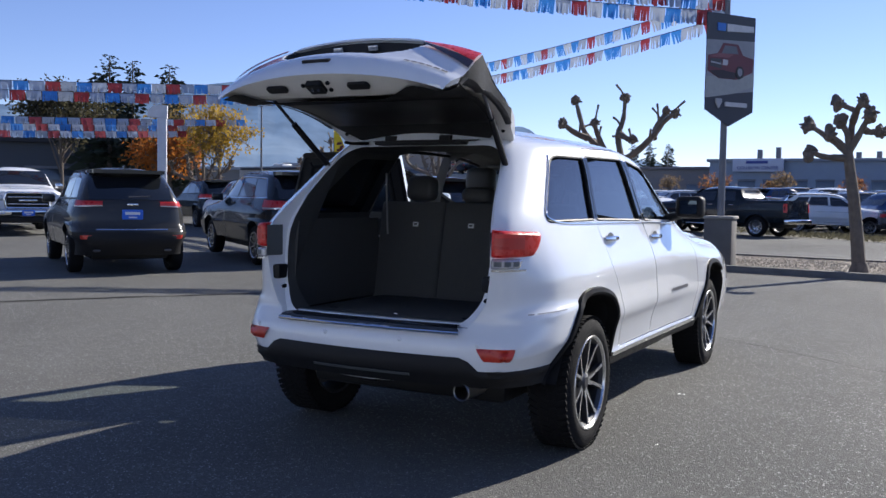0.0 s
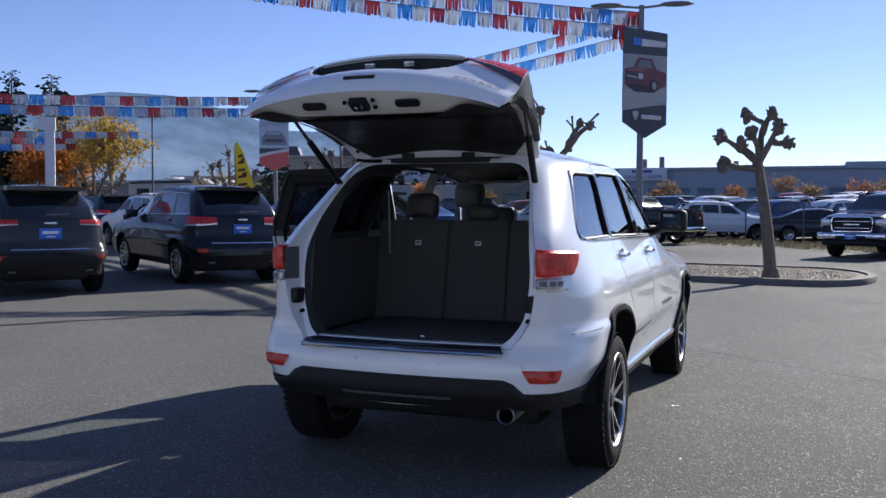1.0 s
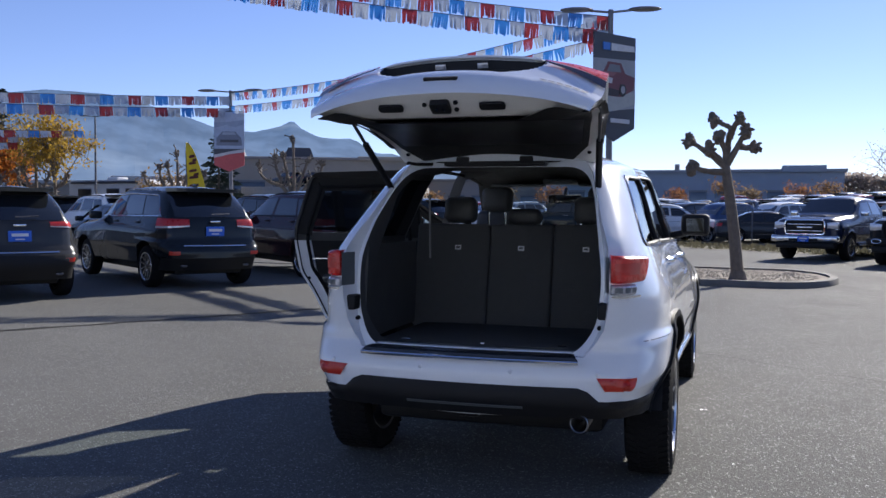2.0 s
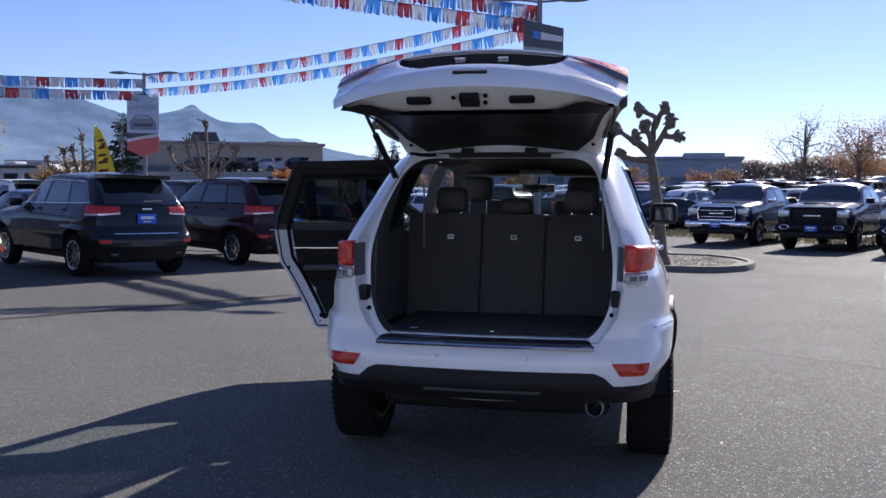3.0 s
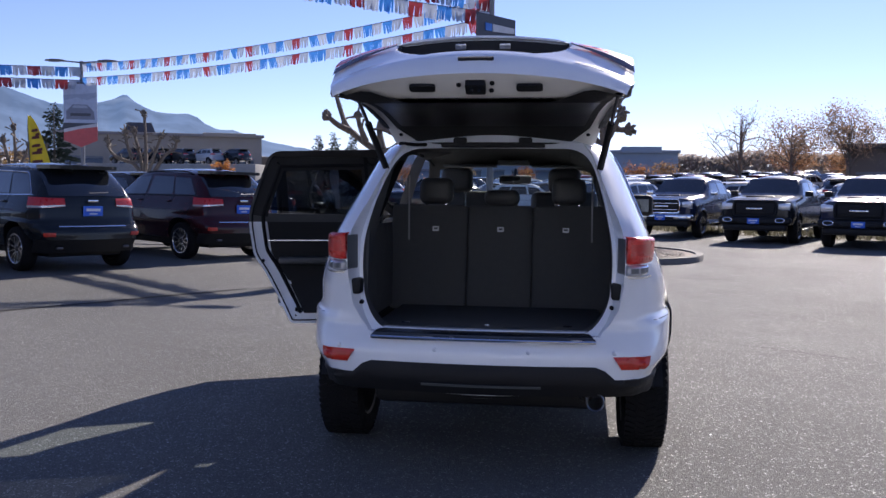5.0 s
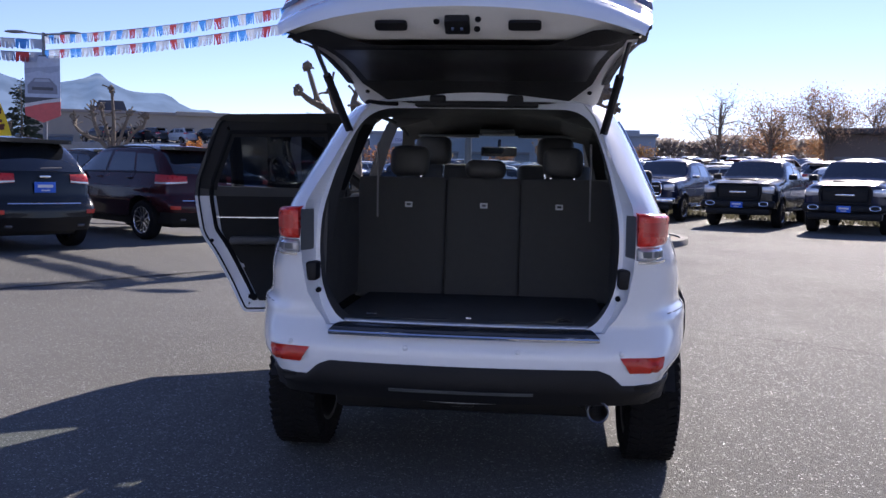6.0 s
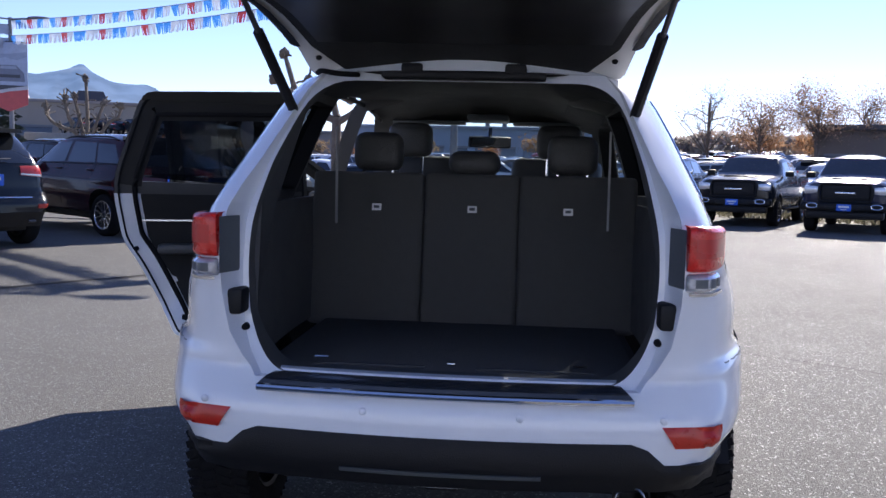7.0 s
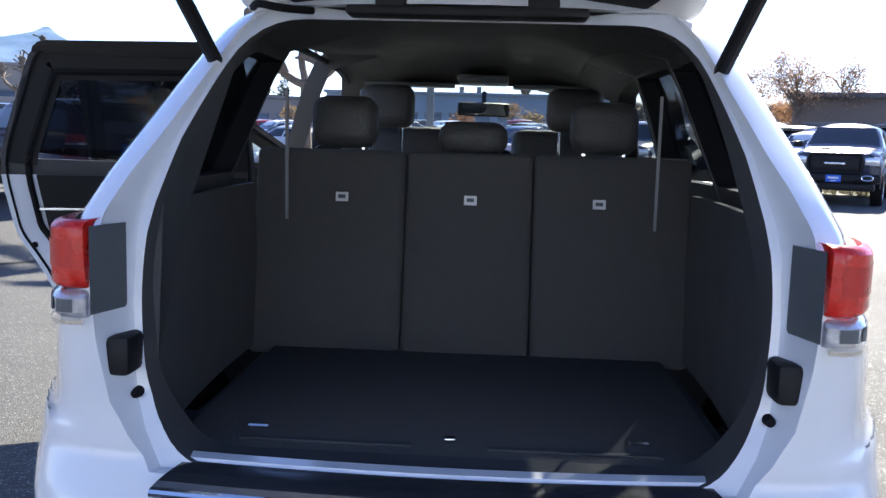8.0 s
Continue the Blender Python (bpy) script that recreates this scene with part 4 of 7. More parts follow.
    # black trim with the heated glass in it
    zt, zb = 1.672, 0.90

    def flatter(z, k):
        """The trim lies flat across the hollow of the inner panel."""
        return along(z, ib) * (1 - k * k) * min(1.0, max(0.0, (z - 0.90) / 0.12))

    rows = []
    for t in np.linspace(0, 1, 12):
        row = []
        for k in np.linspace(-1, 1, 25):
            zlo = zb - 0.055 - 0.105 * min(1.0, max(0, abs(k) - 0.42) / 0.40) ** 1.5
            top = zt + 0.028 * (1 - k ** 4)
            z = top + (zlo - top) * t
            w = along(z, ws) - 0.03 - 0.045 * min(1.0, max(0.0, (z - 0.90) / 0.2)) - 0.06 * max(0.0, (z - 1.58) / 0.085) ** 2
            row.append((w * k, inner_y(z, k) + 0.021 + flatter(z, k), z + 0.075 * k * k * max(0.0, min(1.0, (1.02 - z) / 0.28))))
        rows.append(row)
    part("inner_trim", grid_mesh(rows), DOORTRIM, gate_ob, "black plastic inner trim")
    rows = []
    for t in np.linspace(0, 1, 8):
        z = 1.56 - 0.32 * t
        w = float(np.interp(-z, [-q for q in zs], ws)) - 0.11
        rows.append([(w * k, inner_y(z, k) + 0.025 + flatter(z, k), z) for k in np.linspace(-1, 1, 17)])
    part("rear_window", grid_mesh(rows), INNERGLASS, gate_ob, "dark tinted rear window")
    rows = []
    for t in np.linspace(0, 1, 8):
        z = 1.60 - 0.37 * t
        w = along(z, ws) + 0.002
        rows.append([(w * k, outer_y(z, k) - 0.008, z) for k in np.linspace(-1, 1, 17)])
    part("outer_glass", grid_mesh(rows), DARKGLASS, gate_ob, "dark tinted rear window")
    for s in (1, -1):
        rows = []
        for z in np.linspace(0.93, 1.60, 15):
            w = along(z, ws)
            rows.append([(s * (w - 0.034 + 0.036 * t), inner_y(z, 1.0 - 0.034 * (1 - t) / w) + 0.012 * math.sin(math.pi * min(1, 0.35 + 0.65 * t)) + 0.004, curl(z, 1.0)) for t in np.linspace(0, 1, 5)])
        part("side_trim", grid_mesh(rows), BLACKP, gate_ob, "black side trim of the tailgate")
    # lock, grips and holes in the bare strip
    for x in (-0.225, 0.225):
        g = prism(fillet([(-0.055, -0.022), (0.055, -0.022), (0.055, 0.022), (-0.055, 0.022)], 0.016), -0.004, 0.008, "y")
        bmesh.ops.transform(g, matrix=Matrix.Translation((x, inner_y(0.785, x / 0.66) + 0.003, 0.785)) @ Matrix.Rotation(radians(-45), 4, "X"), verts=g.verts)
        part("grip_recess", g, BLACKP, gate_ob, "black grip recess")
    lk = prism(fillet([(-0.042, -0.036), (0.042, -0.036), (0.042, 0.036), (-0.042, 0.036)], 0.01), -0.01, 0.02, "y")
    bmesh.ops.transform(lk, matrix=Matrix.Translation((0, inner_y(0.785, 0) + 0.002, 0.785)) @ Matrix.Rotation(radians(-45), 4, "X"), verts=lk.verts)
    lock = part("lock", lk, BLACKP, gate_ob, "black tailgate lock")
    cl = bmesh.new()
    for x in (-0.015, 0.015):
        add_box(cl, x - 0.005, x + 0.005, 0.018, 0.024, -0.008, 0.008, 0, Matrix.Translation((0, inner_y(0.785, 0) + 0.002, 0.785)) @ Matrix.Rotation(radians(-45), 4, "X"))
    part("latch_claw", cl, CHROME, lock)
    for x, z in ((-0.07, 0.778), (0.07, 0.772), (0.065, 0.80), (-0.49, 1.66), (0.49, 1.66)):
        hb = bmesh.new()
        bmesh.ops.create_uvsphere(hb, u_segments=12, v_segments=6, radius=0.011, matrix=Matrix.Translation((x, inner_y(z, x / 0.6) + 0.004, z)))
        part("rubber_stop", hb, RUBBER, gate_ob)
    # outside: lamp halves, plate recess, handle bar, badge
    for s in (1, -1):
        def lampat(x, z, o):
            w = float(np.interp(-z, [-q for q in zs], ws))
            k = min(1, x / w)
            return (s * x, outer_y(z, k) - o, z)
        def wedge(f0, f1, off, n):
            """A piece of the lamp that widens from a point towards the outer end."""
            rows = []
            for f in np.linspace(f0, f1, n):
                row = []
                for t in np.linspace(0, 1, 10):
                    z = 1.125 - 0.125 * t ** 0.7 + f * (0.012 + 0.145 * t ** 0.7)
                    row.append(lampat(0.39 + (along(z, ws) + 0.003 - 0.39) * t, z, off + 0.004 * math.sin(math.pi * f)))
                rows.append(row)
            return grid_mesh(rows)
        tl = part("tail_light", wedge(0.36, 1.0, 0.012, 6), REDLENS, gate_ob, "red lamp half on the tailgate")
        part("smoked_lens", wedge(0.0, 0.36, 0.010, 4), SMOKED, tl, "dark smoked lens")
    rows = []
    for z, o in ((1.170, 0.0), (1.176, 0.016), (1.19, 0.020), (1.204, 0.014), (1.212, 0.0)):
        rows.append([(x, outer_y(z, x / along(z, ws)) - o * min(1.0, (0.405 - abs(x)) / 0.05), z) for x in np.linspace(-0.40, 0.40, 25)])
    part("plate_lamp_bar", grid_mesh(rows), WHITE, gate_ob, "white bar over the plate recess")
    rows = []
    for z in np.linspace(1.172, 0.93, 16):
        hw = 0.385 - 0.16 * max(0.0, (1.14 - z) / 0.22) ** 2
        w = along(z, ws)
        rows.append([(hw * k, outer_y(z, hw * k / w) + hollow(z, hw * k / w) - 0.004, z) for k in np.linspace(-1, 1, 31)])
    part("plate_recess", grid_mesh(rows), BLACKP, gate_ob, "dark number plate recess")
    for x in (-0.1, 0.1):
        lp = bmesh.new()
        add_box(lp, x - 0.025, x + 0.025, outer_y(1.15, 0.15) + 0.02, outer_y(1.15, 0.15) + 0.045, 1.138, 1.152, 0.003)
        part("plate_lamp", lp, CLEARLENS, gate_ob)
    hd = prism(fillet([(-0.075, -0.012), (0.075, -0.012), (0.075, 0.012), (-0.075, 0.012)], 0.008), -0.006, 0.01, "y")
    bmesh.ops.transform(hd, matrix=Matrix.Translation((0, outer_y(0.812, 0) - 0.002, 0.812)), verts=hd.verts)
    part("release_handle", hd, BLACKP, gate_ob)
    for x0, n in ((0.41, 6), (-0.56, 3)):
        for k in range(n):
            xa, xc = x0 + 0.034 * k, x0 + 0.034 * k + 0.026
            bd = bmesh.new()
            quad = []
            for x, z in ((xa, 0.868), (xc, 0.868), (xc, 0.886), (xa, 0.886)):
                kk = x / along(z, ws)
                quad.append((x, outer_y(z, kk) - 0.004, curl(z, kk)))
            bd.faces.new([bd.verts.new(q) for q in quad])
            part("badge", bd, STEEL, gate_ob)
    # hinges, cable and gas stays
    for x in (-0.17, 0.17):
        part("hinge", box(x - 0.035, x + 0.035, 0.50, 0.64, 1.655, 1.69, 0.01), BLACKP, car)
    part("hinge_cover", box(-0.27, 0.27, 0.500, 0.60, 1.640, 1.662, 0.006), BLACKP, car)
    part("cable_boot", tube(chaikin([(-0.50, 0.58, 1.66), (-0.47, 0.50, 1.66), (-0.42, 0.50, 1.65), (-0.36, 0.58, 1.655)], 2), 0.009, 8), RUBBER, car)
    for s in (1, -1):
        a = Vector((s * 0.548, 0.47, 1.515))
        c = Vector((s * 0.615, 0.02, 1.875))
        st = part("gas_stay", tube([a, a.lerp(c, 0.62)], 0.017, 10), BLACKP, car, "black powered gas stay")
        part("stay_rod", tube([a.lerp(c, 0.6), c], 0.009, 8), STEEL, st)


def headrest(parent, x, y, z, w, h):
    bm = box(-w / 2, w / 2, -0.05, 0.06, 0, h, 0.045, pose(x, y, z, -6), 3)
    hr = part("headrest", bm, LEATHER, parent, "black headrest")
    for s in (-0.06, 0.06):
        part("headrest_post", tube([(x + s, y, z - 0.1), (x + s, y, z + 0.03)], 0.007, 6), CHROME, hr)


def interior(car):
    """Load bay, seats, dashboard and mirror seen through the open tail."""
    part("load_floor", box(-0.58, 0.58, 0.17, 1.12, 0.69, 0.732, 0.008), CARPET, car, "black carpeted load floor")
    for x0, x1 in ((-0.44, -0.08), (0.08, 0.44)):
        part("floor_rail", box(x0, x1, 0.26, 0.275, 0.732, 0.738, 0.002), TRIM, car)
    for x in (-0.42, 0.40):
        part("tie_down", tube([(x - 0.022, 0.34, 0.737), (x + 0.022, 0.34, 0.737)], 0.005, 6), CHROME, car)
    part("floor_latch", box(-0.012, 0.012, 0.30, 0.32, 0.732, 0.742, 0.003), CHROME, car)
    for s in (1, -1):
        rows = []
        for z in np.linspace(0.73, 1.22, 6):
            rows.append([(s * (0.604 + 0.04 * math.sin(2.2 * (y - 0.2)) + 0.02 * (z - 0.73)), y, z) for y in np.linspace(0.20, 1.15, 9)])
        part("bay_trim", grid_mesh(rows, 0.02, (s, 0, 0)), TRIM, car, "black plastic load bay side trim")
        belt = tube([(s * 0.53, 1.05, 1.50), (s * 0.535, 1.08, 1.12)], 0.006, 4)
        # webbing colour lightened to paint in the glint along the belt
        part("seat_belt", belt, mat("glint_webbing", (0.3, 0.3, 0.3), 0.6, var=0.1), car)
    rear = part("rear_seat", box(-0.60, 0.60, 1.22, 1.95, 0.62, 0.86, 0.06), LEATHER, car, "black leather rear bench")
    for x0, x1 in ((-0.66, -0.200), (-0.197, 0.187), (0.190, 0.66)):
        b = box(x0, x1, 0, 0.13, -0.03, 0.60, 0.02, pose(0, 1.10, 0.74, -11), 3)
        part("seatback", b, CARPET, rear, "black carpeted seatback")
    for x in (-0.39, 0.0, 0.385):
        y = 1.10
        lab = box(-0.019, 0.019, -0.004, 0.0, -0.014, 0.014, 0.0, pose(x, y + (1.18 - 0.74) * math.tan(radians(11)) - 0.003, 1.183, -11))
        lb = part("latch_label", lab, PAPER, rear, "small white label")
        mk = box(-0.011, 0.011, -0.007, -0.0045, -0.005, 0.006, 0.0, pose(x, y + (1.18 - 0.74) * math.tan(radians(11)) - 0.003, 1.183, -11))
        part("label_mark", mk, GREYPLASTIC, lb)
    headrest(rear, -0.40, 1.27, 1.33, 0.205, 0.16)
    headrest(rear, 0.0, 1.27, 1.32, 0.215, 0.10)
    headrest(rear, 0.40, 1.27, 1.33, 0.205, 0.16)
    for x in (-0.37, 0.37):
        seat = part("front_seat", box(x - 0.25, x + 0.25, 2.25, 2.85, 0.62, 0.84, 0.06, None, 3), LEATHER, car, "black leather front seat")
        part("seatback", box(x - 0.24, x + 0.24, 0, 0.14, 0, 0.66, 0.05, pose(0, 2.22, 0.78, -14) @ Matrix.Translation((0, 0, 0)), 3), LEATHER, seat)
        headrest(seat, x, 2.06, 1.40, 0.22, 0.17)
    for x0, x1, y1, z0, z1 in ((-0.885, -0.68, 2.18, 0.46, 1.215), (0.68, 0.80, 2.15, 0.62, 1.15)):
        part("pillar_trim", box(x0, x1, 2.01, y1, z0, z1, 0.03, None, 3), TRIM, car, "black centre pillar trim")
    part("dashboard", box(-0.76, 0.76, 2.95, 3.35, 0.75, 1.14, 0.08, None, 3), TRIM, car, "black dashboard")
    wh = bmesh.new()
    ring = [(-0.37 + 0.185 * math.cos(a), 2.82 + 0.07 * math.sin(a), 1.04 + 0.17 * math.sin(a)) for a in np.linspace(0, 2 * math.pi, 25)]
    add_tube(wh, ring, 0.015, 8, False)
    add_box(wh, -0.45, -0.29, 2.80, 2.86, 0.98, 1.08, 0.02)
    part("steering_wheel", wh, LEATHER, car, "black steering wheel")
    rv = part("interior_mirror", box(-0.125, 0.125, -0.015, 0.015, -0.032, 0.032, 0.012, pose(0, 2.675, 1.497, 4, 0, 20)), BLACKP, car, "interior rear-view mirror")
    part("mirror_glass", box(-0.115, 0.115, -0.021, -0.0165, -0.025, 0.025, 0.0, pose(0, 2.675, 1.497, 4, 0, 20)), mat("mirror", (0.9, 0.9, 0.9), 0.02, metal=1.0, var=0.0), rv)
    part("mirror_stem", tube([(0, 2.68, 1.52), (0, 2.73, 1.575)], 0.012, 6), BLACKP, rv)
    part("overhead_console", box(-0.11, 0.11, 2.36, 2.64, 1.60, 1.635, 0.012), GREYPLASTIC, car)
    for x in (-0.33, 0.33):
        part("sun_visor", box(x - 0.2, x + 0.2, 2.50, 2.62, 1.585, 1.605, 0.008), GREYPLASTIC, car)


TAILGATE_TURN = 72.5
white_suv()


# ---- ground ----
def flat(name, poly, z, material, label, category, parent=None):
    bm = bmesh.new()
    bm.faces.new([bm.verts.new((x, y, z)) for x, y in poly])
    return tagged(part(name, bm, material, parent, smooth=0), label, category, kind="structure")


VD, VN, VP = Vector((0.77, -0.64)), Vector((0.64, 0.77)), Vector((1.2, 29.7))


def lie(x, y):
    """The asphalt crowns a little under the white car, climbs to the parked row and rises across the far car park."""
    t = min(1.0, max(0.0, (-x - 1.5) / 7.0))
    off = (x - VP.x) * VN.x + (y - VP.y) * VN.y
    far = 0.036 * max(0.0, off - 7.0) - 0.036 * max(0.0, off - 72.0)
    return 0.042 * math.exp(-(x / 3.5) ** 2 - ((y - 2.3) / 4.5) ** 2) + 0.10 * t * t * (3 - 2 * t) + far


def on_ground(x, y, turn, z=0.0):
    """A pose on the ground, leaning with its slope."""
    dx, dy = (lie(x + 1, y) - lie(x - 1, y)) / 2, (lie(x, y + 1) - lie(x, y - 1)) / 2
    lean = Vector((0, 0, 1)).rotation_difference(Vector((-dx, -dy, 1))).to_matrix().to_4x4()
    return Matrix.Translation((x, y, lie(x, y) + z)) @ lean @ Matrix.Rotation(radians(turn), 4, "Z")


spread = [0.6 * k for k in range(26)] + [17 + 0.5 * 1.35 ** k for k in range(5, 27)] + [1500]
spread = [-v for v in spread[:0:-1]] + spread
bm = grid_mesh([[(x, y, lie(x, y)) for x in spread] for y in spread])
tagged(part("ground", bm, asphalt_material(), smooth=0), "grey weathered asphalt car park", "ground", kind="structure")
TAR = mat("tar", (0.035, 0.034, 0.034), 0.9, var=0.3, scale=2, bump=0.3, spec=0.1)
GRAVEL = mat("gravel_bed", (0.24, 0.2, 0.155), 0.95, var=0.3, scale=14, bump=1.0, bscale=60)
VERGE = mat("dry_grass_verge", (0.125, 0.115, 0.078), 0.95, var=0.5, scale=1.2, bump=1.0, bscale=30)


def wander(a, c, n, amp, seed):
    r = random.Random(seed)
    a, c = Vector(a), Vector(c)
    nrm = Vector((-(c - a).y, (c - a).x)).normalized()
    off, out = 0.0, []
    for i in range(n + 1):
        off = off * 0.8 + r.uniform(-amp, amp)
        out.append(a.lerp(c, i / n) + nrm * off)
    return out


def seam(pts, width, label, seed, name="tar_seam"):
    """A thin sealed or open crack lying on the asphalt."""
    r = random.Random(seed)
    rows = [[], []]
    for i, p in enumerate(pts):
        d = (pts[min(i + 1, len(pts) - 1)] - pts[max(i - 1, 0)]).normalized()
        n = Vector((-d.y, d.x)) * width * r.uniform(0.55, 1.3) / 2
        rows[0].append((p.x + n.x, p.y + n.y, 0.004 + lie(p.x, p.y)))
        rows[1].append((p.x - n.x, p.y - n.y, 0.004 + lie(p.x, p.y)))
    tagged(part(name, grid_mesh(rows), TAR, smooth=0), label, "pavement crack", kind="structure")


seam(wander((-9.2, -1.2), (-3.9, 7.7), 60, 0.02, 3), 0.10, "dark tar seam across the asphalt", 3)
seam(wander((-3.9, 7.7), (-1.0, 12.5), 40, 0.02, 4), 0.06, "dark tar seam across the asphalt", 4)
seam(wander((0.2, 5.5), (7.5, 0.6), 70, 0.03, 5), 0.012, "fine crack in the asphalt", 5, "asphalt_crack")
seam(wander((1.0, 11.2), (9.5, 9.6), 50, 0.05, 6), 0.014, "fine crack in the asphalt", 6, "asphalt_crack")


LEAVES = {}


def leaf_mat(color):
    """Thin leaves that let some of the sun through."""
    if color not in LEAVES:
        m = mat("leaf_%d" % len(LEAVES), color, 0.8, var=0.3, scale=0.8, island=0.45)
        nt = m.node_tree
        b = nt.nodes["Principled BSDF"]
        out = [n for n in nt.nodes if n.type == "OUTPUT_MATERIAL"][0]
        tr = nt.nodes.new("ShaderNodeBsdfTranslucent")
        tr.inputs["Color"].default_value = (*[min(1.0, c * 1.25) for c in color], 1)
        mx = nt.nodes.new("ShaderNodeMixShader")
        mx.inputs[0].default_value = 0.5
        nt.links.new(b.outputs[0], mx.inputs[1])
        nt.links.new(tr.outputs[0], mx.inputs[2])
        nt.links.new(mx.outputs[0], out.inputs["Surface"])
        LEAVES[color] = m
    return LEAVES[color]


# raised planting island with its kerb
def island_outline(grow_by):
    pts = []
    for a in np.linspace(-90, 90, 15):
        pts.append((1.98 + (1.32 + grow_by) * math.cos(radians(a)), 15.8 + (2.15 + grow_by) * math.sin(radians(a))))
    pts += [(-12.0, 18.6 + grow_by), (-12.0 - grow_by, 14.6 - grow_by)]
    return [(x, y + (0.09 * (1.9 - x) if x < 1.9 else 0)) for x, y in pts]


outer, inner = island_outline(0.0), island_outline(-0.16)
bm = bmesh.new()
rings = []
for pts, z in ((outer, -0.02), ([(p[0] * 0.97 + q[0] * 0.03, p[1] * 0.97 + q[1] * 0.03) for p, q in zip(outer, inner)], 0.105), ([(p[0] * 0.9 + q[0] * 0.1, p[1] * 0.9 + q[1] * 0.1) for p, q in zip(outer, inner)], 0.12), (inner, 0.12), (inner, 0.05)):
    rings.append([bm.verts.new((x, y, z)) for x, y in pts])
for r, q in zip(rings, rings[1:]):
    for k in range(len(r)):
        bm.faces.new((r[k], r[(k + 1) % len(r)], q[(k + 1) % len(r)], q[k]))
tagged(part("kerb", bm, KERB), "worn concrete kerb round the planting island", "kerb", kind="structure")
flat("gravel_bed", inner, 0.085, GRAVEL, "tan gravel bed in the planting island", "gravel")
rg = random.Random(8)
verts, faces = [], []
for k in range(5200):
    x, y = rg.uniform(-4.5, 3.0), rg.uniform(14.0, 18.2)
    cy = 15.9 + (0.09 * (1.9 - x) if x < 1.9 else 0)
    if abs(y - cy) > 1.85 or (x > 1.9 and ((x - 1.9) / 1.05) ** 2 + ((y - 15.9) / 1.85) ** 2 > 1):
        continue
    s = rg.uniform(0.012, 0.035)
    b0 = len(verts)
    for dx, dy, dz in ((1, 0, 0), (-1, 0, 0), (0, 1, 0), (0, -1, 0), (0, 0, 1)):
        verts.append((x + s * dx * rg.uniform(0.7, 1.2), y + s * dy * rg.uniform(0.7, 1.2), 0.087 + s * dz * 0.5))
    for t in ((0, 2, 4), (2, 1, 4), (1, 3, 4), (3, 0, 4)):
        faces.append([b0 + i for i in t])
me = bpy.data.meshes.new("gravel")
me.from_pydata(verts, [], faces)
tagged(part("gravel", me, mat("gravel_stone", (0.25, 0.21, 0.16), 0.9, var=0.2, island=0.35), smooth=0), "loose tan gravel in the planting island", "gravel", kind="stuff")

# verge beyond the drive, with rough dry grass
def verge_point(along, off):
    p = VP + VD * along + VN * off
    return (p.x, p.y)


flat("verge", [verge_point(-60, 0.6), verge_point(45, 0.6), verge_point(45, 5.2), verge_point(-60, 5.2)], 0.012, VERGE, "dry grass verge along the drive", "grass")
verts, faces = [], []
for k in range(9000):
    x, y = verge_point(rg.uniform(-14, 14), 0.7 + 4.3 * rg.random() ** 0.8)
    h, a, w = rg.uniform(0.04, 0.10) + 0.16 * rg.random() ** 3, rg.uniform(0, 6.3), rg.uniform(0.015, 0.04)
    b0 = len(verts)
    verts += [(x - w * math.cos(a), y - w * math.sin(a), 0.01), (x + w * math.cos(a), y + w * math.sin(a), 0.01), (x + rg.uniform(-0.1, 0.1), y + rg.uniform(-0.1, 0.1), h)]
    faces.append((b0, b0 + 1, b0 + 2))
me = bpy.data.meshes.new("dry_grass")
me.from_pydata(verts, [], faces)
tagged(part("dry_grass", me, leaf_mat((0.08, 0.074, 0.048)), smooth=0), "uneven dry grass and weeds on the verge", "grass", kind="stuff")


# scraps of litter on the asphalt
for k, (x, y, w, a) in enumerate(((1.03, 2.36, 0.016, 20), (1.22, 1.02, 0.007, 70))):
    sc = thing("paper_scrap", "small crumpled white paper scrap on the asphalt", "litter", pose(x, y, lie(x, y) + 0.003, 0, 0, a))
    part("scrap", grid_mesh([[(w * (i - 1.5), w * 0.5 * (j - 1), 0.002 + 0.003 * ((i * 7 + j * 5 + k) % 3)) for i in range(4)] for j in range(3)]), PAPER, sc)


# ---- parked vehicles ----
def paint(name, color, rough=0.25):
    return mat(name, color, rough, var=0.06, scale=2, coat=0.5, spec=0.1)


BLACK_PAINT = paint("black_paint", (0.012, 0.0155, 0.019))
MAROON_PAINT = paint("maroon_paint", (0.035, 0.006, 0.009))
GREY_PAINT = paint("grey_paint", (0.040, 0.040, 0.041))
NAVY_PAINT = paint("navy_paint", (0.012, 0.02, 0.05))
SILVER_PAINT = paint("silver_paint", (0.42, 0.44, 0.47))
WHITE2 = paint("plain_white_paint", (0.74, 0.75, 0.76))
BLUE_PAINT = paint("blue_paint", (0.02, 0.05, 0.13))
RED_PAINT = paint("red_paint", (0.3, 0.02, 0.02))
DULLALLOY = mat("dull_grey_alloy", (0.26, 0.265, 0.28), 0.38, metal=0.9, var=0.12)
PLAIN_WHEEL = wheel_meshes(0.38, 0.25, 0.225, 10, (DULLALLOY, DULLALLOY), False)
DARK_WHEEL = wheel_meshes(0.40, 0.26, 0.26, 6, (DARKALLOY, ALLOY), False)
SUV_DARK_WHEEL = wheel_meshes(0.36, 0.24, 0.22, 6, (DARKALLOY, ALLOY), False)
SMALL_WHEEL = wheel_meshes(0.33, 0.22, 0.21, 10, (ALLOY, ALLOY), False)

